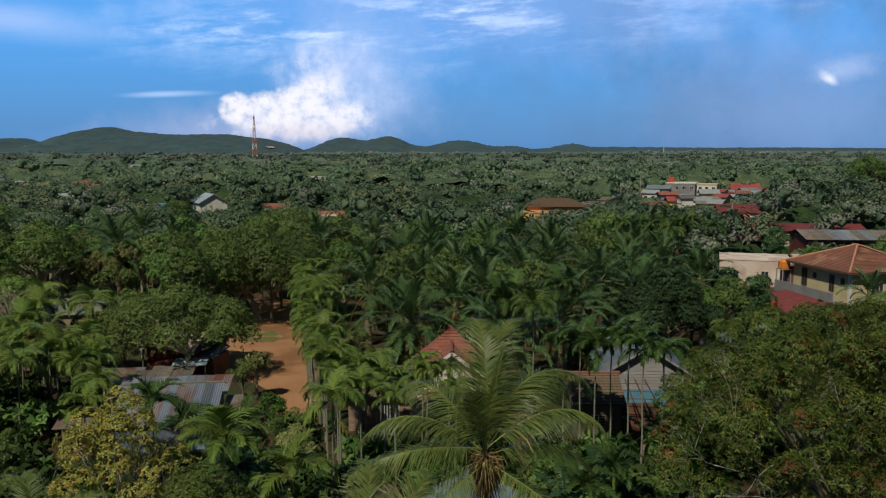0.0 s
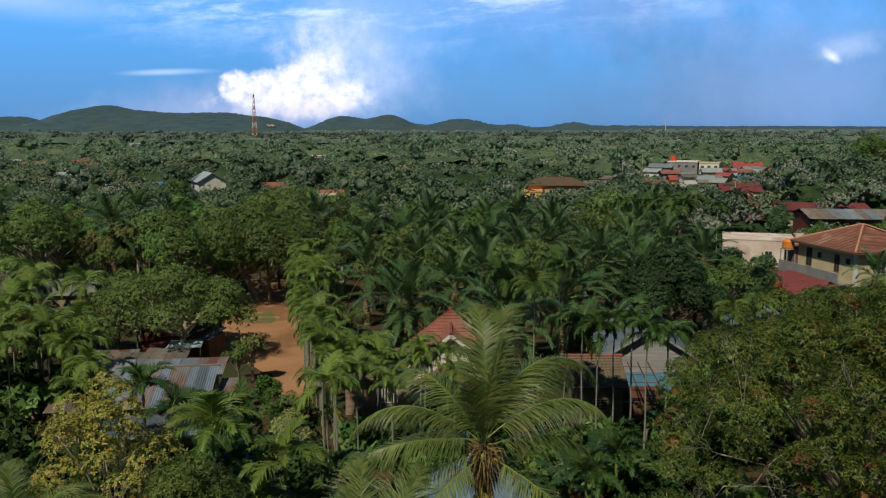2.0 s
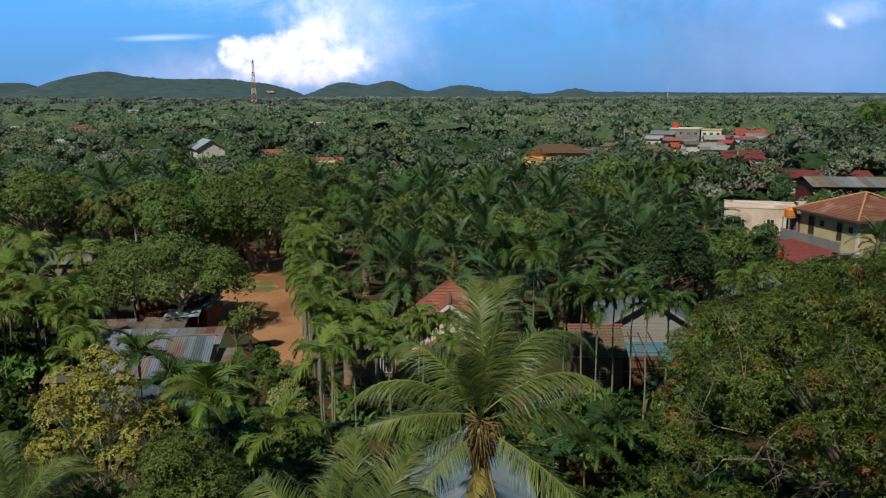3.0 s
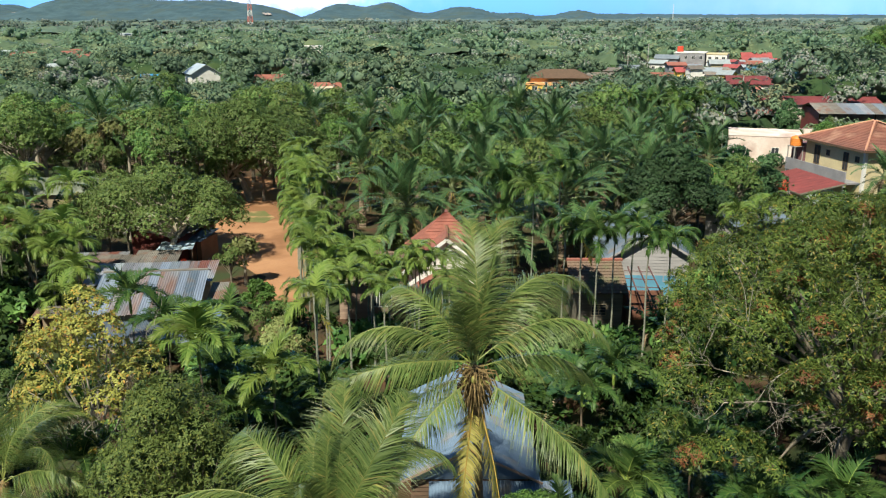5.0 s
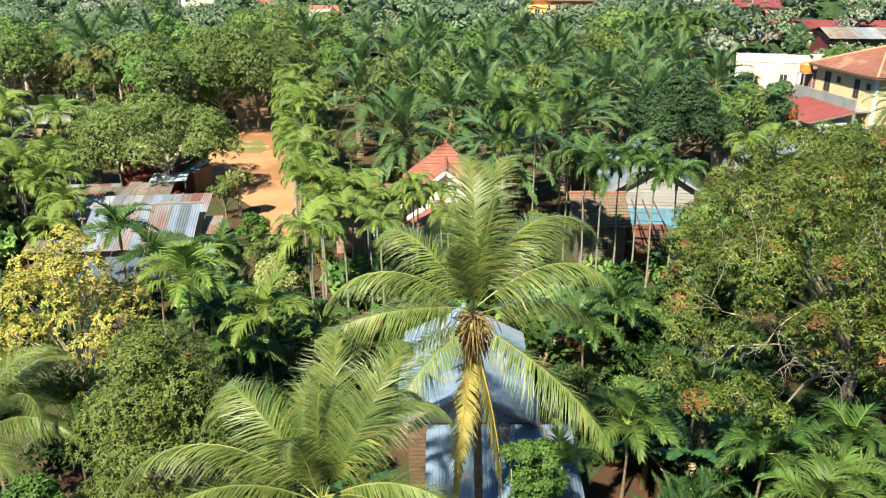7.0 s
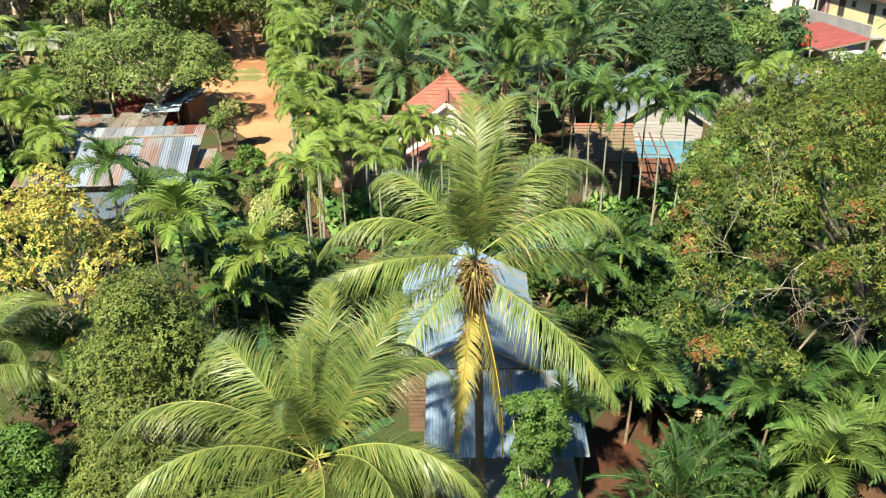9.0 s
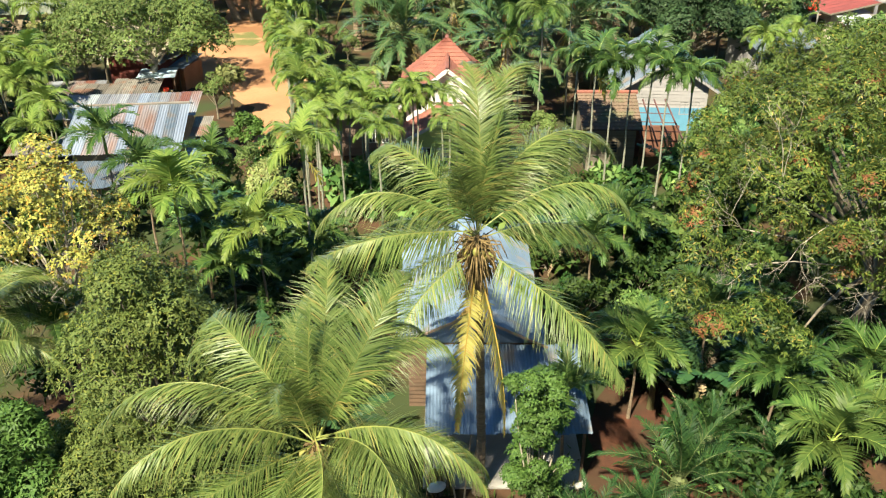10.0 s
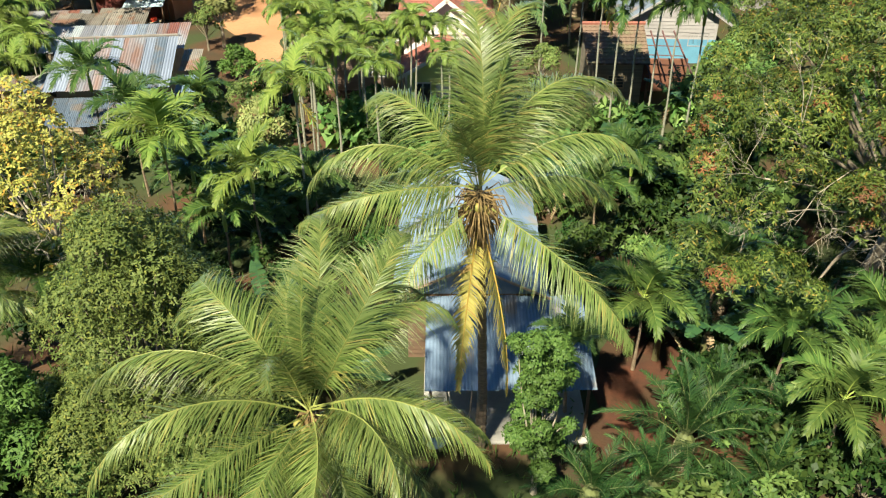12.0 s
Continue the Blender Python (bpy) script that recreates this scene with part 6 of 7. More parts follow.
# shorter, leafier palms in the undergrowth
for i, (x, y, tall, size) in enumerate(((-11.0, 36.0, 6.0, 1.35), (-7.6, 36.0, 4.5, 1.25), (-15.0, 43.6, 4.0, 1.35), (-18.4, 47.4, 4.3, 1.35), (7.6, 30.0, 2.5, 1.25), (4.7, 27.6, 2.4, 0.95), (12.8, 24.8, 2.4, 1.25),
                                        (12.3, 28.2, 2.5, 1.2), (14.6, 26.8, 2.0, 1.15), (16.0, 29.2, 2.3, 1.2), (-13.9, 29.6, 3.6, 1.1), (-11.0, 39.0, 3.2, 1.2), (-9.0, 36.0, 2.6, 1.2), (-5.6, 39.2, 2.4, 1.1),
                                        (7.2, 38.5, 2.6, 1.2), (9.4, 41.5, 2.4, 1.2), (10.6, 31.4, 3.0, 1.3), (-12.4, 46.5, 3.5, 1.1))):
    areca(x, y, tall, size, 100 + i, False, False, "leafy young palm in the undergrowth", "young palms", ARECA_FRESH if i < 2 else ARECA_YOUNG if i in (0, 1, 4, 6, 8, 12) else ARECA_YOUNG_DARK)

OIL = [frond_mesh("frond", 300 + i, n=9, L=L, e0=e, bend=b, pairs=36, leaf=0.98, width=0.12, segs=2, hang=0.7, vee=v_, gap=0.2, radius=0.06, mats=("oil", "rachis_dark"), rag=0.25, kink=k)
       for i, (L, e, b, v_, k) in enumerate(((4.8, 80, 45, 35, 0.03), (5.6, 60, 75, 25, -0.04), (5.8, 40, 80, 15, 0.05), (5.8, 18, 70, 5, -0.05), (5.4, -8, 60, 0, 0.04)))]
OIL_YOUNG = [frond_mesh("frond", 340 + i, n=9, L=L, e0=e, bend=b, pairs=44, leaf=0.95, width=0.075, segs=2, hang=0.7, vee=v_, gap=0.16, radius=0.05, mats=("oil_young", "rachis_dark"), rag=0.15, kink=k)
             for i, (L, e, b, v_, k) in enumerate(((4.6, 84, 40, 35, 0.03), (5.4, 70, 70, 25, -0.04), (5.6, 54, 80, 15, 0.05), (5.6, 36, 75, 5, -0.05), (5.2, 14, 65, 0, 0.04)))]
OIL_OLD = frond_mesh("frond", 320, L=4.6, e0=-45, bend=40, pairs=40, leaf=0.8, width=0.08, segs=2, hang=0.9, vee=0, gap=0.2, radius=0.06, mats=("oil_old", "rachis_old"))


def oil_palm(x, y, tall, size, seed, label="dark green oil palm with long arching fronds", old=True):
    rng = random.Random(seed)
    p = thing("oil_palm", (x, y, 0), rng.uniform(0, 360), label, "oil palm", "oil palms")
    if tall > 0.6:
        place("trunk", stem("trunk", [(0, 0, -0.2), (0, 0, tall * 0.5), (0, 0, tall)], [0.42, 0.36, 0.34], 9, "palm_bark", int(tall * 6) + 6, 0.07), p)
    v, f = tube([(0, 0, tall - 0.1), (0, 0, tall + 0.35), (0, 0, tall + 0.75)], [0.36, 0.3, 0.06], 8)
    place("crown_base", mesh_of("crown_base", v, f, "rachis_dark"), p)
    n = 20
    for i in range(n):
        k = min(4, int(i / n * 5.2))
        s = size * rng.uniform(0.88, 1.08)
        place("frond", (OIL if old else OIL_YOUNG)[k], p, pose(0, 0, tall + 0.35 - 0.02 * i, rng.uniform(-10, 10), 0, i * 137.5 + rng.uniform(-10, 10)) @ Matrix.Diagonal((s, s, s, 1)))
    if old:
        for i in range(4):
            place("dead_frond", OIL_OLD, p, pose(0, 0, tall, 0, 0, rng.uniform(0, 360)) @ Matrix.Diagonal((size, size, size, 1)), "dry hanging frond")
    return p


for i, (x, y, tall, size) in enumerate(((-2.8, 71.5, 5.2, 1.0), (4.2, 82.5, 5.8, 1.0), (11.2, 74.0, 5.4, 1.0), (19.6, 80.5, 6.0, 1.05), (16.0, 90.0, 6.2, 1.0), (22.5, 98.0, 6.6, 1.05), (-8.2, 86.0, 6.0, 1.0),
                                        (1.6, 94.0, 6.4, 1.0), (9.0, 97.0, 6.6, 1.05), (-5.0, 103, 6.8, 1.05), (15, 107, 6.8, 1.05), (6.0, 112, 7.0, 1.05), (-18.5, 122, 7.5, 1.1), (26.0, 108, 7.0, 1.05), (-2.0, 122, 7.4, 1.1),
                                        (11.0, 122, 7.4, 1.1), (29.5, 92, 6.0, 1.0), (-44.5, 110, 7.8, 1.1), (-36.5, 110, 7.6, 1.1), (-46, 124, 8, 1.1), (46.6, 87.0, 5.0, 0.75))):
    oil_palm(x, y, tall, size, 40 + i)
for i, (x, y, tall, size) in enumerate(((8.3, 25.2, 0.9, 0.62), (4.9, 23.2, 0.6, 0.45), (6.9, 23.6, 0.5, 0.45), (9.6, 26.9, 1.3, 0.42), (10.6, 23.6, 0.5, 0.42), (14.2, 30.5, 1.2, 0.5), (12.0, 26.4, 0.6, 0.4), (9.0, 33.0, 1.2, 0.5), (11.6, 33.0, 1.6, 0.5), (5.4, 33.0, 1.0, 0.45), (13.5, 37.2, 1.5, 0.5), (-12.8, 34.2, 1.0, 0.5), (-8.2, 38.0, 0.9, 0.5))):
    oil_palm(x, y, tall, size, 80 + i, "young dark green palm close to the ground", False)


# ---- bananas ----
def banana_leaf(name, seed, L, e0, bend, wid, mat):
    """A paddle leaf torn into strips."""
    rng = random.Random(seed)
    n = 16
    verts, faces = [], []
    x = z = 0.0
    for i in range(n):
        s0, s1 = i / n, (i + 1) / n
        e = math.radians(e0 - bend * s0 ** 1.3)
        x2, z2 = x + math.cos(e) * L / n, z + math.sin(e) * L / n
        w0 = wid * math.sin(math.pi * min(1, 0.10 + s0 * 0.86)) ** 0.6
        w1 = wid * math.sin(math.pi * min(1, 0.10 + s1 * 0.86)) ** 0.6
        torn = 0.90 if rng.random() < 0.35 else 1.0
        for sd in (1, -1):
            dz = -0.25 * rng.uniform(0.5, 1.6)
            o = len(verts)
            verts += [(x, 0, z), (x + (x2 - x) * torn, 0, z + (z2 - z) * torn), (x + (x2 - x) * torn + 0.06, sd * w1 * 0.5, z + 0.10 + dz * w1), (x + 0.06, sd * w0 * 0.5, z + 0.10 + dz * w0)]
            faces.append((o, o + 1, o + 2, o + 3))
        x, z = x2, z2
    return mesh_of(name, verts, faces, mat)


BANANA = [banana_leaf("leaf", 1, 2.3, 74, 60, 0.62, "banana"), banana_leaf("leaf", 2, 2.5, 55, 80, 0.66, "banana"), banana_leaf("leaf", 3, 2.4, 35, 80, 0.62, "banana"), banana_leaf("leaf", 4, 2.0, -40, 40, 0.35, "banana_old")]


def banana(x, y, tall, size, seed):
    rng = random.Random(seed)
    p = thing("banana_plant", (x, y, 0), rng.uniform(0, 360), "banana plant with broad torn leaves", "banana plant", "banana plants")
    v, f = tube([(0, 0, -0.1), (0, 0, tall * 0.6), (0, 0, tall)], [0.16, 0.12, 0.08], 8)
    place("stem", mesh_of("stem", v, f, "banana_stem", smooth=True), p)
    for i in range(7):
        place("leaf", BANANA[(0, 1, 2, 1, 2, 0, 3)[i]], p, pose(0, 0, tall - 0.05, rng.uniform(-8, 8), 0, i * 137 + rng.uniform(-20, 20)) @ Matrix.Diagonal((size, size, size, 1)))


for i, (x, y, tall, size) in enumerate(((-12.6, 44.0, 2.6, 1.1), (-11.2, 42.2, 2.2, 1.0), (-6.4, 31.0, 2.2, 1.0), (-4.8, 29.6, 2.0, 0.95), (10.0, 29.6, 2.4, 1.0), (12.6, 31.5, 2.4, 1.05), (-44, 78, 3.4, 1.3), (-38, 80, 3.2, 1.3),
                                        (-3.2, 27.6, 1.6, 0.9), (8.6, 30.6, 1.8, 0.9), (-35.2, 66.2, 3.0, 1.3), (14.2, 53.0, 1.6, 0.9), (8.6, 44.4, 2.0, 1.0), (6.6, 41.0, 2.0, 1.0))):
    banana(x, y, tall, size, 60 + i)


# ---- broadleaf trees ----
def tree(name, at, turn, lobes, fork, r0, leaf_mat, twigs, k, L, Wd, seed, label, bark="bark", droop=0.3, fill=0.25, lean=(0, 0), bare=0, category="tree", group="", fine=True, soft=0.5):
    t = thing(name, at, turn, label, category, group)
    place("trunk", limbs_mesh("trunk", seed, lobes, fork, r0, bark, lean, bare, fine), t)
    place("crown", crown_mesh("crown", seed + 1, lobes, twigs, k, L, Wd, leaf_mat, droop, fill, soft), t)
    return t


rng = np.random.default_rng(12)
lob = []
for i in range(180):
    a, q = rng.uniform(0, 6.283), math.sqrt((i + 0.5) / 180)
    lob.append((math.cos(a) * q * 8.6, math.sin(a) * q * 8.6, 12.75 - 2.9 * q ** 3 + rng.uniform(-2.6, 0.3) + 0.02 * math.sin(a * 5), rng.uniform(0.7, 1.4)))
lob = [q for q in lob if not (q[1] < -3.5 and q[2] < 9.6 and rng.random() < 0.6)]
for i in range(74):
    a = rng.uniform(2.2, 6.2)
    lob.append((math.cos(a) * rng.uniform(6.2, 8.8), math.sin(a) * rng.uniform(6.0, 8.4), rng.uniform(7.0, 10.6), rng.uniform(0.55, 1.0)))
lob += [(-8.4, -2.5, 7.0, 1.1), (-9.0, 1.0, 7.4, 1.3), (-1.6, -8.2, 7.6, 1.0), (3.0, -7.6, 7.4, 1.1), (6.5, -6.5, 8.0, 1.2), (-10.4, -7.4, 6.6, 0.8), (-9.2, -7.8, 5.6, 0.9), (-7.8, -8.0, 6.0, 0.9), (-9.8, -6.5, 7.8, 0.9),
        (-8.4, -7.0, 7.6, 0.8), (-6.7, -8.2, 5.2, 0.7), (-4.8, -7.0, 7.1, 0.7), (-3.0, -7.2, 6.7, 0.9), (-1.5, -7.0, 5.9, 0.9), (0.8, -7.4, 5.6, 0.9), (-7.2, -6.4, 8.8, 0.8), (-5.4, -7.6, 8.6, 0.8), (-3.4, -8.2, 8.4, 0.8)]
lob += [(rng.uniform(-3.5, 7.5), rng.uniform(-8.2, -6.6), rng.uniform(5.4, 9.2), rng.uniform(0.6, 1.0)) for i in range(22)]
lob = [q for q in lob if 18.6 + q[0] - q[3] * 0.8 > (32.5 + q[1]) * (0.286 + max(0, q[2] - 8) * 0.026 + max(0, q[2] - 11) * 0.045)]
t = thing("mango_tree", (19.0, 36.0, 0), 0, "huge mango tree with reddish young leaves and pale branches", "tree")
place("trunk", limbs_mesh("trunk", 500, lob[::7], 3.2, 0.34, "bark", (0.3, -0.4), 0), t)
place("crown", crown_mesh("crown", 501, lob, 21000, 7, 0.2, 0.056, "mango", 0.6, 0.06, 0.15), t)


def spray_mesh(name, seed, starts, root, mat):
    """Bare boughs from a fork, each splitting twice into finer crooked branches."""
    rng = np.random.default_rng(seed)
    pieces = []

    def bough(p, d, length, r, level):
        pts, d = [Vector(p)], Vector(d).normalized()
        for _ in range(4):
            d = (d + Vector(rng.normal(0, 0.22, 3))).normalized()
            pts.append(pts[-1] + d * length / 4)
        pieces.append(tube(pts, [r, r * 0.85, r * 0.65, r * 0.45, r * 0.2], 5 if level == 0 else 3))
        if level < 3:
            for k in range(4 if level < 2 else 3):
                side = Vector(rng.normal(0, 1, 3)).normalized()
                bough(pts[1 + k % 3].lerp(pts[2 + k % 3], rng.uniform()), d + side * 0.75, length * rng.uniform(0.4, 0.62), r * 0.55, level + 1)

    for p, d, length, r in starts:
        a, b = Vector(root), Vector(p)
        pieces.append(tube([a, a.lerp(b, 0.35) + Vector((0, 0, 0.5)), a.lerp(b, 0.7) + Vector((0, 0, 0.4)), b], [r, r * 0.95, r * 0.9, r * 0.85], 5))
        bough(p, d, length, r * 0.7, 0)
    v, f = join(pieces)
    return mesh_of(name, v, f, mat, smooth=True)


bare = [((-5.0, -4.5, 7.4), (-0.85, -0.35, 0.25), 4.4, 0.04), ((-4.5, -4.6, 7.9), (-0.6, -0.55, 0.15), 3.6, 0.036), ((-4.2, -5.5, 6.0), (-0.8, -0.35, 0.2), 3.4, 0.036), ((-7.5, -5.2, 6.5), (-0.8, -0.4, 0.3), 3.2, 0.03),
        ((-4.2, -5.4, 8.6), (-0.2, -0.7, 0.5), 2.4, 0.034), ((-2.5, -5.4, 7.2), (0.3, -0.7, 0.3), 2.6, 0.034), ((-7.6, -5.0, 7.8), (-0.7, -0.45, 0.5), 3.0, 0.03), ((-2.0, -5.4, 5.8), (-0.5, -0.6, 0.3), 3.0, 0.036),
        ((-3.4, -6.0, 9.6), (0.1, -0.6, 0.7), 2.6, 0.03), ((0.5, -6.2, 8.8), (0.4, -0.6, 0.5), 2.6, 0.03), ((1.5, -6.0, 6.8), (0.5, -0.6, 0.2), 2.6, 0.034)]
place("bare_branch", spray_mesh("bare_branch", 507, bare, (0.3, -0.4, 3.0), "grey_twig"), bpy.data.objects["mango_tree"], None, "bare pale branches low in the crown")
flush = [(x * 1.04, y * 1.04, z + 0.15, r * rng.uniform(0.4, 0.75)) for x, y, z, r in lob[::5]]
place("young_leaves", crown_mesh("young_leaves", 505, flush, 2700, 7, 0.17, 0.05, "flush", 0.7, 0.0), bpy.data.objects["mango_tree"], None, "reddish orange young leaves")
lob = [(x, y, z, r * 0.72) for x, y, z, r in heap_lobes(rng, 8.5, 10.5, 4.2, 46, "dome")]
tree("mango_tree", (30.0, 40.0, 0), 60, lob, 3.2, 0.4, "mango", 3400, 6, 0.42, 0.14, 510, "broad mango tree with glossy leaves", "pale_bark", 0.45, 0.15, (0, 0), 2)
lob = heap_lobes(rng, 4.6, 8.6, 1.3, 60, "cone")
tree("dense_tree", (-8.7, 25.4, 0), 20, [(x, y, z, r * 0.85) for x, y, z, r in lob], 1.2, 0.2, "dense", 10000, 5, 0.145, 0.052, 520, "dense conical tree with small olive green leaves", "bark", 0.15, 0.2)
lob = heap_lobes(rng, 2.8, 4.6, 0.9, 18, "cone")
tree("dense_tree", (-12.8, 23.6, 0), 70, lob, 0.9, 0.15, "bright", 2200, 5, 0.22, 0.08, 525, "small bushy tree with bright green leaves", "bark", 0.2, 0.2)
lob = [(x, y, z, r * 0.66) for x, y, z, r in heap_lobes(rng, 3.5, 6.4, 5.2, 46, "dome")]
lob += [(2.9 * math.cos(a), 2.6 * math.sin(a), 4.8 + 1.6 * ((i * 0.618) % 1), 0.55) for i, a in enumerate([0.5 * j for j in range(13)])]
t = thing("yellow_tree", (-14.6, 32.4, 0), 0, "sparse tree with yellow leaves and bare pale branches", "tree")
place("trunk", limbs_mesh("trunk", 530, lob[::4], 3.4, 0.16, "pale_bark", (0.2, 0), 1), t)
place("crown", crown_mesh("crown", 531, lob, 2300, 6, 0.165, 0.08, "yellow", 0.3, 0.0, 0.5), t)
bare = [((0.2 + 0.5 * math.cos(a), 0.5 * math.sin(a), 2.9 + 0.25 * (i % 3)), (math.cos(a) * 0.8, math.sin(a) * 0.8, 0.9), 4.2, 0.055) for i, a in enumerate([0.7 * j for j in range(9)])]
place("bare_branch", spray_mesh("bare_branch", 531, bare, (0.2, 0, 2.3), "grey_twig"), bpy.data.objects["yellow_tree"], None, "bare pale branches")
jit = np.random.default_rng(541)
lob = [(x * 0.9 + jit.normal(0, 0.22), y * 0.9 + jit.normal(0, 0.22), z + jit.normal(0, 0.4), r * jit.uniform(0.4, 0.75)) for x, y, z, r in heap_lobes(rng, 1.25, 5.3, 1.5, 52, "tall")]
tree("slim_tree", (3.25, 24.0, 0), 0, lob, 1.3, 0.10, "bright", 3800, 5, 0.125, 0.055, 540, "slim young tree with bright green leaves", "pale_bark", 0.2, 0.2)
lob = heap_lobes(rng, 2.0, 3.6, 1.0, 18, "cone")
tree("bushy_tree", (-9.2, 45.6, 0), 0, lob, 1.0, 0.12, "wood_c", 1000, 5, 0.26, 0.10, 545, "bushy tree beside the dirt track", "bark", 0.2, 0.2)
lob = heap_lobes(rng, 1.3, 2.2, 0.4, 12, "dome")
tree("bushy_tree", (-13.6, 60.0, 0), 0, lob, 0.6, 0.08, "bright", 420, 5, 0.26, 0.11, 547, "small round green tree at the edge of the yard", "bark", 0.2, 0.2)
lob = heap_lobes(rng, 7.6, 5.0, 3.4, 34, "flat")
lob = [(x - 1.4, y + 1.0, z - 0.3, r) for x, y, z, r in lob]
lob += [(-4.6, -3.6, 4.2, 1.5), (-2.6, -3.4, 4.8, 1.4), (-6.4, -2.6, 3.8, 1.5), (4.4, -1.4, 4.6, 1.5), (-7.6, -0.6, 3.6, 1.5), (5.6, 0.8, 4.2, 1.3), (-0.8, -3.4, 5.0, 1.3), (1.6, -2.4, 5.6, 1.1), (3.2, -2.2, 4.6, 1.2)]
tree("spreading_tree", (-23.9, 71.6, 0), 0, lob, 3.4, 0.34, "wood_a", 5200, 5, 0.26, 0.11, 550, "wide spreading tree over the sheds", "pale_bark", 0.2, 0.2, (0.8, -0.6), 1)
lob = heap_lobes(rng, 8.5, 7.0, 5.0, 40, "dome")
tree("spreading_tree", (-23.0, 99.0, 0), 0, lob, 4.2, 0.40, "wood_a", 5600, 5, 0.29, 0.12, 555, "large domed tree with a leaning pale trunk", "pale_bark", 0.2, 0.2, (-1.8, 0.5), 2)
lob = heap_lobes(rng, 5.2, 8.0, 2.6, 26, "dome")
tree("dark_tree", (22.0, 77.0, 0), 0, lob, 2.8, 0.3, "wood_deep", 4000, 5, 0.27, 0.12, 560, "dense dark green tree behind the blue house", "bark", 0.2, 0.25)
lob = heap_lobes(rng, 2.6, 5.2, 1.8, 16, "tall")
tree("dark_tree", (33.5, 95.0, 0), 0, lob, 2.0, 0.2, "wood_deep", 1800, 5, 0.24, 0.11, 565, "round dark green tree beside the pink building", "bark", 0.2, 0.25)
lob = heap_lobes(rng, 2.4, 6.0, 1.8, 16, "tall")
tree("dark_tree", (57.5, 139.0, 0), 0, lob, 2.0, 0.2, "wood_deep", 1400, 5, 0.28, 0.13, 567, "small dark tree in front of the shops", "bark", 0.2, 0.25)
lob = heap_lobes(rng, 2.4, 6.2, 1.6, 18, "tall")
tree("dark_tree", (33.6, 85.5, 0), 40, lob, 2.0, 0.2, "wood_deep", 2000, 5, 0.24, 0.11, 568, "dense round tree beside the red roofed building", "bark", 0.2, 0.25)
# trees below the view, added only to shade the ground ahead of them
for i, (x, y) in enumerate(((5.4, 17.6), (8.4, 18.0), (11.4, 18.4), (14.2, 19.0))):
    lob = heap_lobes(rng, 1.7, 5.0, 1.2, 16, "cone")
    tree("dense_tree", (x, y, 0), 50 * i, lob, 1.2, 0.13, "dense", 700, 5, 0.24, 0.09, 580 + 3 * i, "unseen conical tree added to cast shade", "bark", 0.2, 0.25)
# papaya-like thin tree in the yard and bare branched tree
lob = [(0, 0, 3.4, 0.7), (0.4, 0.2, 3.1, 0.5), (-0.4, 0.1, 3.2, 0.5)]
tree("thin_tree", (-16.0, 66.0, 0), 0, lob, 2.4, 0.14, "wood_c", 90, 6, 0.5, 0.22, 570, "thin yard tree with a pale trunk and few leaves", "pale_bark", 0.6, 0.0)
lob = heap_lobes(rng, 3.0, 4.0, 4.0, 18, "dome")
t = thing("bare_tree", (-45.5, 83.0, 0), 0, "leafless grey tree with fine branches", "tree")
place("trunk", limbs_mesh("trunk", 575, lob, 3.4, 0.2, "pale_bark", (0, 0), 16), t)

# kinds of forest tree, each built once and then repeated
FOREST = []
for i, (r, hgt, base, cnt, shape, mat, tw, k, L, Wd, fork, r0, lab) in enumerate((
        (4.2, 6.5, 4.0, 22, "dome", "wood_a", 345, 5, 0.53, 0.27, 3.6, 0.26, "broad green forest tree"),
        (3.6, 7.0, 3.6, 20, "dome", "wood_b", 325, 5, 0.51, 0.27, 3.4, 0.24, "dense dark green forest tree"),
        (3.8, 5.6, 4.6, 18, "flat", "wood_c", 280, 5, 0.49, 0.235, 4.2, 0.22, "olive green tree with an airy crown"),
        (3.0, 7.5, 4.0, 18, "tall", "wood_a", 300, 5, 0.50, 0.255, 4.0, 0.22, "tall narrow green tree"),
        (5.2, 6.4, 4.4, 28, "flat", "wood_b", 395, 5, 0.53, 0.27, 4.0, 0.3, "wide dark forest tree"),
        (2.8, 5.0, 2.8, 14, "dome", "wood_a", 215, 5, 0.47, 0.225, 2.4, 0.16, "young tree with fresh green leaves"))):
    lob = heap_lobes(np.random.default_rng(600 + i), r, hgt, base, cnt, shape)
    FOREST.append((lob, mat, tw, k, L, Wd, fork, r0, lab, 600 + 10 * i))
BUILT = {}


def forest_tree(kind, x, y, size, turn):
    m = pose(x, y, 0, 0, 0, turn) @ Matrix.Diagonal((size, size, size, 1))
    if kind not in BUILT:
        lob, mat, tw, k, L, Wd, fork, r0, lab, sd = FOREST[kind]
        BUILT[kind] = tree("forest_tree", (0, 0, 0), 0, lob, fork, r0, mat, int(tw * 2.3), k, L * 0.66, Wd * 0.64, sd, lab, "bark" if kind % 2 else "pale_bark", 0.2, 0.08, group="forest trees", fine=False, soft=0.62)
        BUILT[kind].matrix_basis = m
        return BUILT[kind]
    ob = copy_thing(BUILT[kind], Matrix.Identity(4))
    ob.matrix_basis = m
    return ob


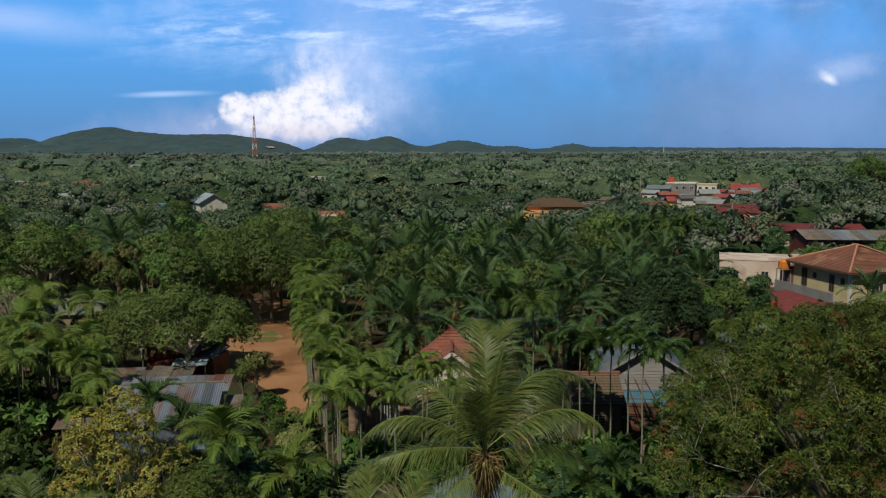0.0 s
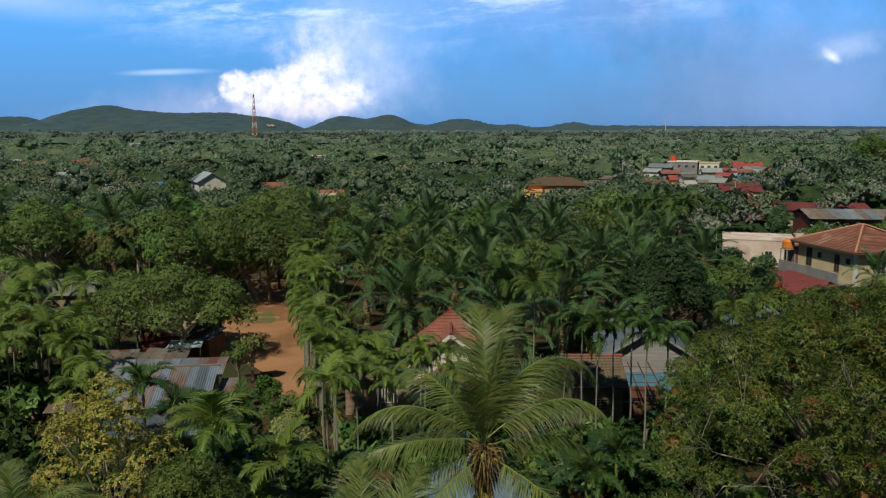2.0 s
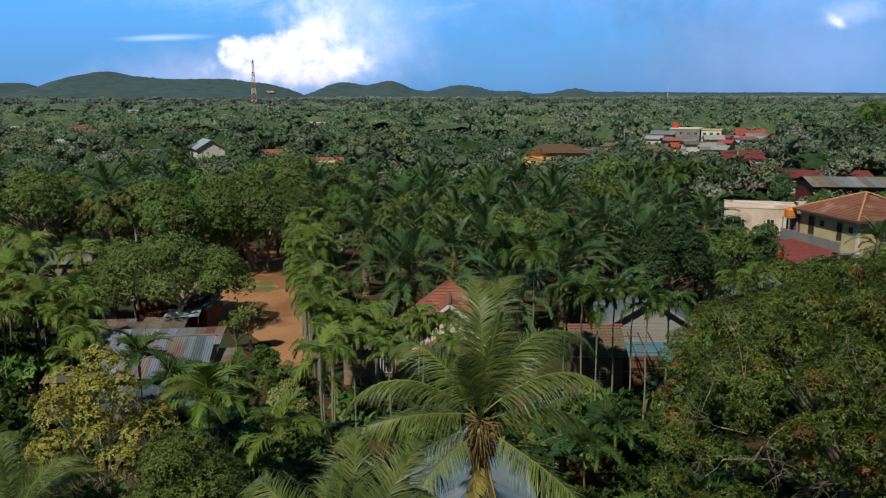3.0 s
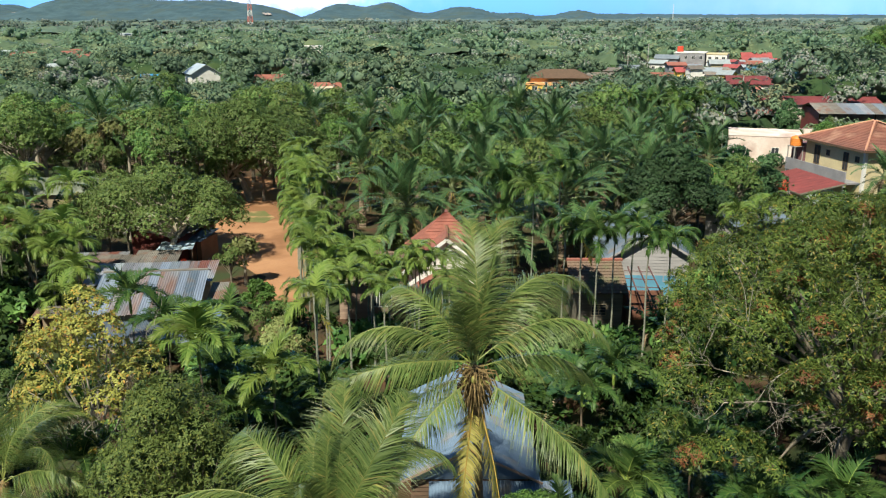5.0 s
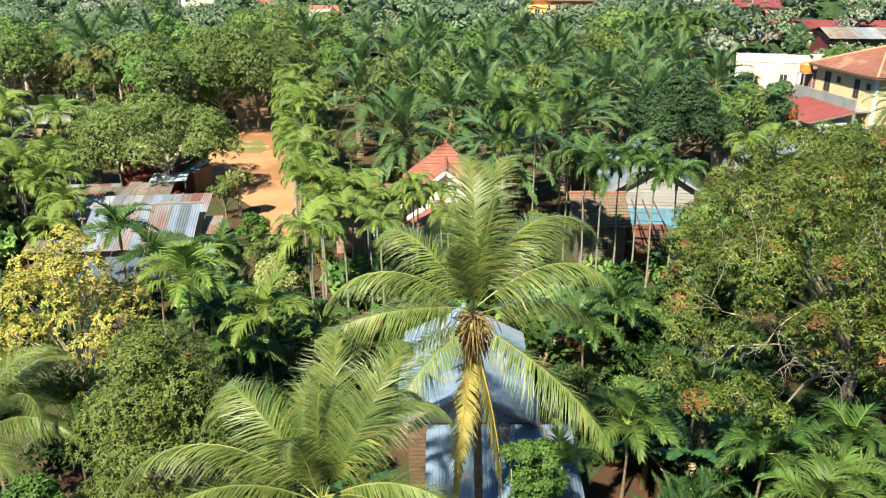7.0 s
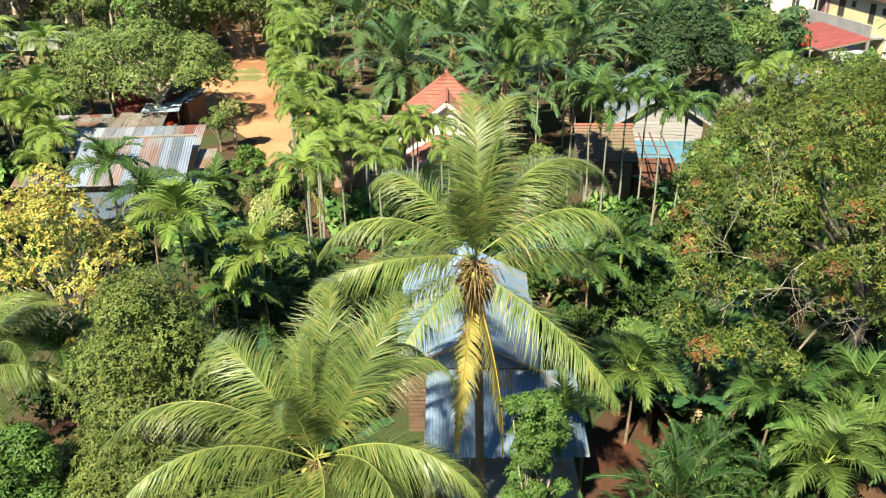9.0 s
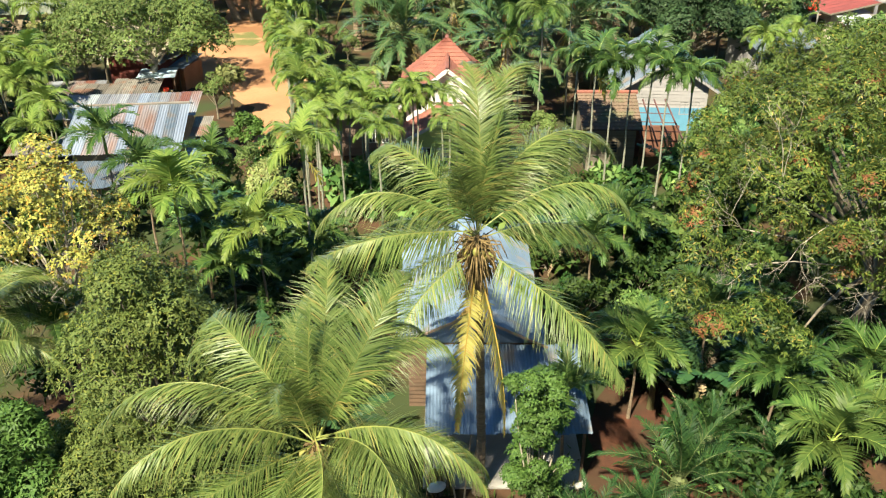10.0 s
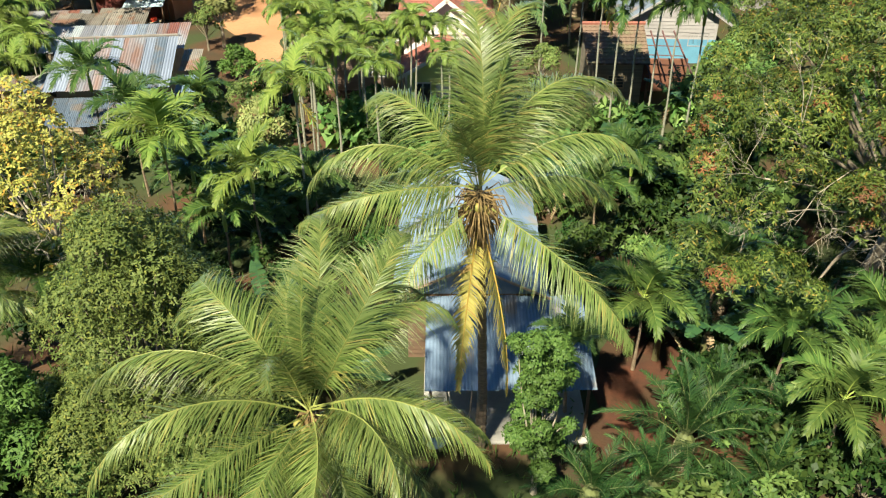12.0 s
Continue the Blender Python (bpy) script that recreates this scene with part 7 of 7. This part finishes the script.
# open ground: houses, yards and the strips cleared for the camera's view of them (x, y, half-width, how low the line of
# sight runs)
OPEN = [(-19, 80, 6, 0.5), (-19, 92, 4, 0.5), (-20, 58, 6, 2.5), (-26, 67, 6, 2.0), (-12, 66, 2.5, 0), (0, 57, 4.0, 2.0), (15.5, 62, 5.0, 2.0), (11, 55, 3.5, 1.0), (26.5, 74, 2.6, 4.0), (41, 91, 5.0, 3.6),
        (46, 98, 6.0, 4.0), (45, 106, 3.5, 3.0), (52, 96, 6.0, 5.5), (47, 127, 6.0, 2.4), (59, 146, 5, 3.2), (72, 158, 7, 4.2), (86, 158, 9, 4.2), (-69, 247, 7, 3.2), (-48, 240, 3.4, 4.6), (30, 215, 8.5, 4.2), (23, 212, 2.6, 3.0), (-28, 204, 3.4, 4.0),
        (-30, 218, 3.4, 4.4), (-14, 207, 2.2, 4.0), (-65, 434, 7, 4.0), (-94, 272, 4, 2.4), (-184, 378, 9, 4.6), (-166, 388, 6, 4.6), (-200, 396, 6, 4.8), (105, 352, 14, 1.0), (96, 352, 10, 1.0), (88, 340, 9, 1.0),
        (138, 376, 10, 3.0), (92, 260, 9, 3.0), (82, 232, 7, 2.5), (90, 290, 8, 1.5), (84, 300, 7, 0.5), (76, 278, 6, 1.0), (64, 302, 6, 2.5), (112, 330, 8, 1.0), (-42, 91, 4, 3.4), (-42, 76, 3, 1.5), (-232, 1045, 3, 15),
        (-142, 318, 5, 3), (-256, 704, 6, 6), (48, 265, 4, 3.2)]

OPEN = [(x, y, w * (0.72 if x > 60 or x == -69 else 0.4), low + (0.7 if x > 60 or x == -69 else 1.9)) if y > 190 else (x, y, w, low) for x, y, w, low in OPEN]


def shuts(x, y, top, r):
    """Whether a tree here would stand on a house or block the camera's line of sight to one."""
    for ox, oy, hw, low in OPEN:
        if abs(x - ox) < hw + r * 0.6 and abs(y - oy) < hw * 0.8 + r * 0.4:
            return True
        if y < oy:
            f = (y - 1.0) / (oy - 1.0)
            if abs(x - ox * f) < hw * f + r * 0.75 and top > 21.4 + (low - 21.4) * f:
                return True
    return False


rnd = random.Random(77)
y = 64.0
while y < 140:
    gap_ = 6.1 + (y - 64) * 0.02
    x = -0.62 * y - 6
    while x < 0.62 * y + 6:
        px, py = x + rnd.uniform(-2.2, 2.2), y + rnd.uniform(-2.2, 2.2)
        x += gap_
        kind = rnd.choice((0, 0, 1, 1, 2, 3, 4, 4, 5))
        if -11 < px < 0.34 * py and py < 132 and not (px > 22 and py < 84):
            # the palm grove
            if rnd.random() < 0.42 and not shuts(px, py, 9.0, 3.5):
                oil_palm(px, py, rnd.uniform(4.6, 6.4) + (py - 66) * 0.02, rnd.uniform(0.85, 1.1), 1000 + int(px * 10) + int(py))
                continue
            if py < 84:
                continue
            kind = rnd.choice((1, 5, 5, 3))
        size = rnd.uniform(0.72, 1.12) if -6 < px - 0.12 * py < 30 else rnd.uniform(0.78, 1.15)
        top = 10.5 * size
        turn = rnd.uniform(0, 360)
        for trial in range(3):
            if not shuts(px, py, top, 4.2 * size):
                forest_tree(kind, px, py, size, turn)
                break
            size, kind = size * 0.68, 5 if trial else kind
            top = 8.0 * size if kind == 5 else 10.5 * size
    y += gap_ * 0.92


for i, (x, y, size, kind) in enumerate(((22.9, 66.6, 0.60, 5), (25.8, 67.4, 0.60, 5), (28.4, 69.0, 0.58, 5), (-32, 51, 0.62, 5), (-35, 57.5, 0.75, 0), (-30.5, 46.5, 0.6, 5), (-38, 64, 0.7, 1), (-26.5, 44.5, 0.55, 5), (-41, 69, 0.75, 0), (-36.5, 52, 0.7, 1), (-11.4, 51.5, 0.45, 5), (-13.0, 48.5, 0.42, 0),
                                      (-10.6, 54.6, 0.4, 5), (-24.0, 41.5, 0.5, 5), (-29.0, 40.0, 0.6, 1), (6.6, 57.0, 0.5, 5), (5.6, 70.0, 0.6, 5), (7.4, 47.6, 0.4, 5), (17.6, 54.6, 0.5, 1), (19.6, 58.0, 0.55, 5), (18.0, 50.0, 0.5, 1), (-33.5, 65.5, 0.55, 2), (-36.5, 60.5, 0.5, 0), (-31.8, 67.5, 0.45, 5), (-39.5, 73.0, 0.6, 2), (-35.0, 70.0, 0.5, 0), (-33.0, 74.5, 0.6, 2), (-29.0, 50.0, 0.4, 5))):
    forest_tree(kind, x, y, size, 40 * i)


for i in range(9):
    forest_tree((1, 0, 4)[i % 3], 160 + 4.6 * i, 322 + 9 * ((i * 0.62) % 1) + 2.0 * i, 1.55 + 0.3 * ((i * 0.37) % 1), 70 * i)


# young trees under the taller ones behind the sheds
rnd = random.Random(91)
for i in range(190):
    y = rnd.uniform(66, 134)
    x = rnd.uniform(-0.58 * y, 0.32 * y)
    if not shuts(x, y, 4.4, 1.4) and not (-28 < x < -15 and y < 118):
        forest_tree(5, x, y, rnd.uniform(0.36, 0.52), rnd.uniform(0, 360))


# ---- far forest, in belts ----
def sphere_mesh(level):
    bm = bmesh.new()
    bmesh.ops.create_icosphere(bm, subdivisions=level, radius=1.0)
    v = np.array([q.co[:] for q in bm.verts])
    f = np.array([[q.index for q in c.verts] for c in bm.faces])
    bm.free()
    return v, f


BALLS = {k: sphere_mesh(k) for k in (1, 2)}


def belt(name, y0, y1, spacing, leaf_n, leaf_size, tall, seed, label, palms=0.15, grey=0.15, spread=0.66, mats=("far_a", "far_dark", "far_olive", "far_b"), scrub=False, level=2, count=7):
    """A belt of forest, one mesh: each crown a heap of rough lobes set with leaf clumps; some are palm stars."""
    rng = np.random.default_rng(seed)
    rr = random.Random(seed)
    V, Q, T, NN, QI, TI, o = [], [], [], [], [], [], 0
    bv, bf = BALLS[level]
    y = y0
    while y < y1:
        sp = spacing * (0.75 + 0.5 * y / y1)
        x = -spread * y - 10
        while x < spread * y + 10:
            px, py = x + rr.uniform(-0.5, 0.5) * sp, y + rr.uniform(-0.5, 0.5) * sp
            x += sp * rr.uniform(0.7, 1.3)
            if scrub and not shuts(px, py, 8.0, 2.0):
                continue
            hgt = tall * rr.uniform(0.6, 1.1) * (1.5 if rr.random() < 0.15 else 1) * (1 + 0.45 * noise.noise((px * 0.02, py * 0.02, 7.7)))
            hgt = min(hgt, 17.5 if py > 330 else 19)
            r = sp * rr.uniform(0.5, 0.95)
            ok, cut = False, 0
            for cut in range(7):
                if not shuts(px, py, hgt, r):
                    ok = True
                    break
                hgt *= 0.74
                r *= 0.84
            if not ok:
                continue
            greyness = noise.noise((px * 0.004, py * 0.004, 3.3))
            mat_i = 3 if rr.random() < grey + max(0, greyness) * 1.0 else rr.choice((0, 0, 0, 1, 1, 2))
            if cut < 2 and rr.random() < palms * (2.2 if px > 0.2 * py else 0.7):
                n = 16
                a = np.arange(n) * 2.4 + rr.uniform(0, 6)
                e = rng.uniform(-0.2, 1.2, n)
                D = np.stack([np.cos(a) * np.cos(e), np.sin(a) * np.cos(e), np.sin(e)], axis=1)
                P = np.tile([px, py, hgt * 0.95], (n, 1))
                Nn = unit(np.cross(np.cross(D, [0, 0, 1.0]), D) + 1e-3)
                v1, f1 = leaves(P, D, Nn, 2.3, 0.7)
                D2 = unit(D + np.array([0, 0, -0.9]))
                v2, f2 = leaves(P + D * 2.0, D2, Nn, 2.2, 0.85)
                V.append(np.concatenate([v1, v2]))
                NN.append(np.repeat(Nn, 8, axis=0))
                f = np.concatenate([f1, f2 + len(v1)]) + o
                Q.append(f)
                QI.append(np.full(len(f), 1))
                o += len(V[-1])
                continue
            r = min(r, hgt * 0.55)
            lob = [(px + rr.uniform(-0.75, 0.75) * r, py + rr.uniform(-0.75, 0.75) * r, hgt * rr.uniform(0.5, 0.82), r * rr.uniform(0.28, 0.52)) for _ in range(count)]
            lob.append((px, py, hgt * 0.7, r * 0.55))
            if cut > 1:
                lob = [(px + rr.uniform(-0.6, 0.6) * sp, py + rr.uniform(-0.6, 0.6) * sp, hgt * rr.uniform(0.3, 0.7), max(1.1, hgt * rr.uniform(0.2, 0.34))) for _ in range(count)]
            # filler cores; where leaves cover them, inner shade is put into a dark colour
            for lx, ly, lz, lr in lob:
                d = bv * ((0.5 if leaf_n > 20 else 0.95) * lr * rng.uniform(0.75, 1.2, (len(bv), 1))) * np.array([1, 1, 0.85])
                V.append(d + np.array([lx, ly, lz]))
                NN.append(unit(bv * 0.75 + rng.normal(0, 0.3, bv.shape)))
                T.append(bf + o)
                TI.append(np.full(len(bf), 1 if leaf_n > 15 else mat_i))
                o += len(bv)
            if leaf_n:
                C, A = shell_points(rng, lob, leaf_n, -0.1, 0.6)
                D = unit(np.cross(A, rng.normal(size=A.shape)) + A * 0.35 + np.array([0, 0, -0.25]))
                v, f = leaves(C - D * leaf_size * 0.4, D, unit(A + rng.normal(0, 0.35, A.shape)), leaf_size * rng.uniform(0.6, 1.3, len(C)), leaf_size * 0.62)
                v, nn = facing(v, unit(A + np.array([0, 0, 0.2])), 0.85)
                V.append(v)
                NN.append(nn)
                Q.append(f + o)
                QI.append(np.full(len(f), mat_i))
                o += len(v)
        y += sp * 0.9
    me = bpy.data.meshes.new(name)
    V = np.concatenate(V)
    tri = np.concatenate(T) if T else np.zeros((0, 3), int)
    quad = np.concatenate(Q) if Q else np.zeros((0, 4), int)
    total = np.concatenate([np.full(len(tri), 3), np.full(len(quad), 4)]).astype(np.int32)
    me.vertices.add(len(V))
    me.vertices.foreach_set("co", V.astype(np.float32).ravel())
    me.loops.add(int(total.sum()))
    me.loops.foreach_set("vertex_index", np.concatenate([tri.ravel(), quad.ravel()]).astype(np.int32))
    me.polygons.add(len(total))
    me.polygons.foreach_set("loop_start", np.concatenate([[0], np.cumsum(total)[:-1]]).astype(np.int32))
    me.polygons.foreach_set("loop_total", total)
    for m_name in mats:
        me.materials.append(M[m_name])
    me.polygons.foreach_set("material_index", np.concatenate(TI + QI).astype(np.int32))
    me.polygons.foreach_set("use_smooth", np.ones(len(total), dtype=bool))
    me.update(calc_edges=True)
    me.normals_split_custom_set_from_vertices(np.concatenate(NN).tolist())
    return tagged(place(name, me), label, "forest", kind="stuff")


def canopy(name, y0, y1, step, tall, bump, mat, seed, label, spread=0.68):
    """The closed canopy between the single crowns: a lumpy sheet that dips to the ground at houses and roads, and below
    the camera's line of sight to them.
    """
    ys = [y0]
    while ys[-1] < y1:
        ys.append(ys[-1] + step * (0.6 + 0.9 * (ys[-1] - y0) / (y1 - y0)))
    cols = int(2 * spread * y1 / step) + 2
    verts = []
    for yy in ys:
        for c in range(cols):
            xx = (2 * c / (cols - 1) - 1) * (spread * yy + 15)
            z = tall * (1 + 0.35 * noise.noise((xx * 0.02, yy * 0.02, 7.7))) + bump * (noise.noise((xx / step * 0.33, yy / step * 0.33, seed)) + 0.5 * noise.noise((xx / step * 0.9, yy / step * 0.9, seed + 3)))
            verts.append((xx, yy, z))
    V = np.array(verts)
    lump = np.random.default_rng(int(seed)).uniform(0, 1, len(V))
    for ox, oy, hw, low in OPEN:
        away = np.maximum(np.abs(V[:, 0] - ox), np.abs(V[:, 1] - oy)) - hw * 0.8
        V[:, 2] = np.minimum(V[:, 2], -0.4 + np.maximum(0, away) * 0.7 - lump)
        f = (V[:, 1] - 1.0) / (oy - 1.0)
        out = np.maximum(0, np.abs(V[:, 0] - ox * f) - hw * f * 0.9)
        line = (f < 1) & (out < 12)
        V[line, 2] = np.minimum(V[line, 2], 21.4 + (low - 21.4) * f[line] - 6.5 + out[line] * 0.9 - 1.6 * lump[line])
    V[:, 2] = np.maximum(V[:, 2], -0.4)
    faces = [(r * cols + c, r * cols + c + 1, (r + 1) * cols + c + 1, (r + 1) * cols + c) for r in range(len(ys) - 1) for c in range(cols - 1)]
    return tagged(place(name, mesh_of(name, V.tolist(), faces, mat, smooth=False)), label, "forest", kind="stuff")


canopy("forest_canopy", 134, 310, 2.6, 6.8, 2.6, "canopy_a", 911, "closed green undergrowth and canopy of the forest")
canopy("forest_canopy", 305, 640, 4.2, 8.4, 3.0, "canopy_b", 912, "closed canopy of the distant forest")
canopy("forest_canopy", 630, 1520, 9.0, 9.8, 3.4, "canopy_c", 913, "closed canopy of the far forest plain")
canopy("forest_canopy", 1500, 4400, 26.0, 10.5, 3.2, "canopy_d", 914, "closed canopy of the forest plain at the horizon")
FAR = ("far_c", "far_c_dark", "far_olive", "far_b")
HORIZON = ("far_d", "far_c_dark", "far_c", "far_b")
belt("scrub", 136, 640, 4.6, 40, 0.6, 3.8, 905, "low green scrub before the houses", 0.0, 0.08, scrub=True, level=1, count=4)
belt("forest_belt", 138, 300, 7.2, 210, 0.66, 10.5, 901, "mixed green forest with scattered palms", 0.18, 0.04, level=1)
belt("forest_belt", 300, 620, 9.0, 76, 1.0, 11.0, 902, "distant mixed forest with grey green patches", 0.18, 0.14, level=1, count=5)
belt("forest_belt", 620, 1500, 16.5, 22, 1.9, 12.5, 903, "far forest plain with haze put into its grey green leaf colour", 0.08, 0.18, mats=FAR, level=1, count=4)
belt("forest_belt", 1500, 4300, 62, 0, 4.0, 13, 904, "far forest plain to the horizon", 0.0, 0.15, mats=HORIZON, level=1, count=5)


# ---- undergrowth ----
SHRUB = []
for i, (r, hgt, mat, tw, L, Wd) in enumerate(((1.3, 1.7, "shrub", 48, 0.40, 0.22), (1.0, 1.3, "shrub", 46, 0.34, 0.17), (1.6, 1.5, "wood_b", 52, 0.42, 0.22), (0.9, 1.9, "shrub", 48, 0.36, 0.17))):
    lob = heap_lobes(np.random.default_rng(700 + i), r, hgt, 0.25, 9, "dome")
    SHRUB.append((limbs_mesh("stems", 700 + i, lob, 0.3, 0.05, "bark", fine=False), crown_mesh("foliage", 710 + i, lob, tw, 5, L, Wd, mat, 0.2, 0.25)))
SHRUB_NEAR = []
for i, (r, hgt, mat, tw, L, Wd) in enumerate(((1.2, 1.6, "shrub", 110, 0.24, 0.115), (1.0, 1.3, "shrub", 90, 0.21, 0.10), (1.4, 1.4, "wood_b", 120, 0.26, 0.115), (0.9, 1.8, "shrub", 90, 0.23, 0.09))):
    lob = heap_lobes(np.random.default_rng(720 + i), r, hgt, 0.25, 10, "dome")
    SHRUB_NEAR.append((limbs_mesh("stem", 720 + i, lob, 0.3, 0.05, "bark", fine=False), crown_mesh("foliage", 730 + i, lob, tw, 5, L, Wd, mat, 0.2, 0.2)))
AVOID = [(-1.8, 26.0, 4.6, 39.0), (-27.5, 48.2, -14.6, 62.5), (-31.5, 63.0, -18.0, 82.0), (-3.5, 53.0, 4.2, 66), (-8.2, 57, -2, 65), (9.2, 54.6, 16.4, 60.5), (11, 60.5, 20.8, 71), (-14.6, 58.5, -9.8, 62)]
rnd = random.Random(31)
for x, y in ((-14.0, 36.6), (-13.0, 36.0), (-11.6, 34.0), (-10.4, 36.4), (-9.0, 32.8), (-15.4, 38.0), (-11.5, 31.2), (-12.6, 29.4), (-10.6, 28.8), (-8.0, 29.6), (-6.6, 31.6), (-13.2, 33.8), (-11.4, 35.6), (-9.4, 34.4), (-6.2, 35.2), (-12.2, 38.0), (-14.2, 28.0), (-7.0, 27.4), (-5.4, 27.6), (-16.0, 35.0), (-9.6, 31.0),
             (9.8, 28.4), (10.8, 30.2), (11.8, 31.6), (13.4, 29.6), (12.6, 33.0), (10.4, 33.4), (8.4, 32.6), (6.8, 33.0), (14.8, 31.4), (11.0, 26.8), (13.6, 27.4), (15.2, 28.6), (9.0, 23.4), (11.6, 24.2), (14.0, 25.2), (7.6, 22.6)):
    k, s = rnd.choice((0, 1, 3)), rnd.uniform(0.75, 1.1)
    b = thing("shrub", (x, y, 0), rnd.uniform(0, 360), "dark leafy shrub in the shade of taller plants", "shrub", "undergrowth shrubs")
    b.scale = (s, s, s * rnd.uniform(0.8, 1.2))
    place("stem", SHRUB_NEAR[k][0], b)
    place("foliage", SHRUB_NEAR[k][1], b)
count = 60
for trial in range(4200):
    if count >= 298:
        break
    y = rnd.uniform(21.5, 66)
    x = rnd.uniform(-0.60 * y - 1, 0.60 * y + 1)
    if any(x0 - 0.6 < x < x1 + 0.6 and y0 - 0.6 < y < y1 + 0.6 for x0, y0, x1, y1 in AVOID):
        continue
    if 5.6 < x < 9.4 and 24.6 < y < 31.5 or (y < 27 and abs(x - 2) < 3.4):
        continue
    k = rnd.randrange(4)
    s = rnd.uniform(0.8, 1.3) if y < 40 else rnd.uniform(0.9, 1.8)
    if 5.6 < x and y < 34 and rnd.random() < 0.2:
        continue
    if shuts(x, y, 2.2 * s, 1.0 * s):
        s *= 0.55
    b = thing("shrub", (x, y, 0), rnd.uniform(0, 360), "leafy green shrub in the undergrowth", "shrub", "undergrowth shrubs")
    b.scale = (s, s, s * rnd.uniform(0.8, 1.3))
    place("stem", (SHRUB_NEAR if y < 40 else SHRUB)[k][0], b)
    place("foliage", (SHRUB_NEAR if y < 40 else SHRUB)[k][1], b)
    count += 1

# weeds and litter on open soil
rng = np.random.default_rng(55)
n = 9000
gx_, gy_ = rng.uniform(-1, 1, n), rng.uniform(22, 75, n)
gx_ = gx_ * gy_ * 0.6
keep = np.array([not any(x0 < a < x1 and y0 < b < y1 for x0, y0, x1, y1 in AVOID) and not (5.6 < a < 11.4 and 24.6 < b < 31.5) and not (-19 < a < -9.6 and b > 56) for a, b in zip(gx_, gy_)])
P = np.stack([gx_[keep], gy_[keep], np.zeros(keep.sum())], axis=1)
D = unit(rng.normal(0, 0.45, P.shape) + np.array([0, 0, 1.0]))
v, f = leaves(P, D, unit(rng.normal(size=P.shape)), rng.uniform(0.25, 0.6, len(P)), 0.07)
tagged(place("weeds", mesh_of("weeds", v.tolist(), f.tolist(), "grass")), "tufts of weeds and grass on the soil", "weeds", kind="stuff")

# things under the porch
w = thing("firewood_stack", (-0.2, 25.7, 0), 6, "stack of split firewood beside the porch", "firewood")
rnd = random.Random(8)
for j in range(4):
    for i in range(7 - j):
        v, f = tube([(0.14 * i + 0.07 * j, 0, 0.07 + 0.12 * j), (0.14 * i + 0.07 * j + rnd.uniform(-0.03, 0.03), 0.9, 0.07 + 0.12 * j)], [0.065, 0.06], 6)
        place("log", mesh_of("log", v, f, "plank" if rnd.random() < 0.6 else "fibre"), w)
s = thing("sack", (0.1, 25.6, 0.50), 20, "white woven sack lying on the firewood", "sack")
bm = bmesh.new()
bmesh.ops.create_icosphere(bm, subdivisions=3, radius=1.0)
for vtx in bm.verts:
    q = noise.noise(vtx.co * 2.0) * 0.08
    vtx.co = Vector((vtx.co.x * 0.34, vtx.co.y * 0.22, max(-0.6, vtx.co.z) * 0.16)) * (1 + q)
bm.transform(Matrix.Translation((0, 0, 0.09)))
for fc in bm.faces:
    fc.smooth = True
part("fabric", bm, "white", s)
for x, tl in ((0.75, 8), (1.05, -6)):
    p = thing("leaning_pole", (x, 25.6, 0), tl * 3, "bare timber pole leaning on the porch eave", "pole", "leaning poles")
    v, f = tube([(0, 0, 0), (0.0, 0.75, 2.3)], [0.035, 0.028], 6)
    place("pole", mesh_of("pole", v, f, "plank"), p)
c = thing("hanging_cloth", (-0.35, 26.3, 0), 0, "orange cloth hung on the porch post", "cloth")
cv, cf = [], []
for j in range(6):
    for i in range(5):
        cv.append((0.03 * math.sin(i * 2.2 + j * 0.4), -0.5 + 0.12 * i, 2.2 - 0.26 * j))
for j in range(5):
    for i in range(4):
        cf.append((j * 5 + i, j * 5 + i + 1, j * 5 + i + 6, j * 5 + i + 5))
place("fabric", mesh_of("fabric", cv, cf, "orange_tank", smooth=True), c)
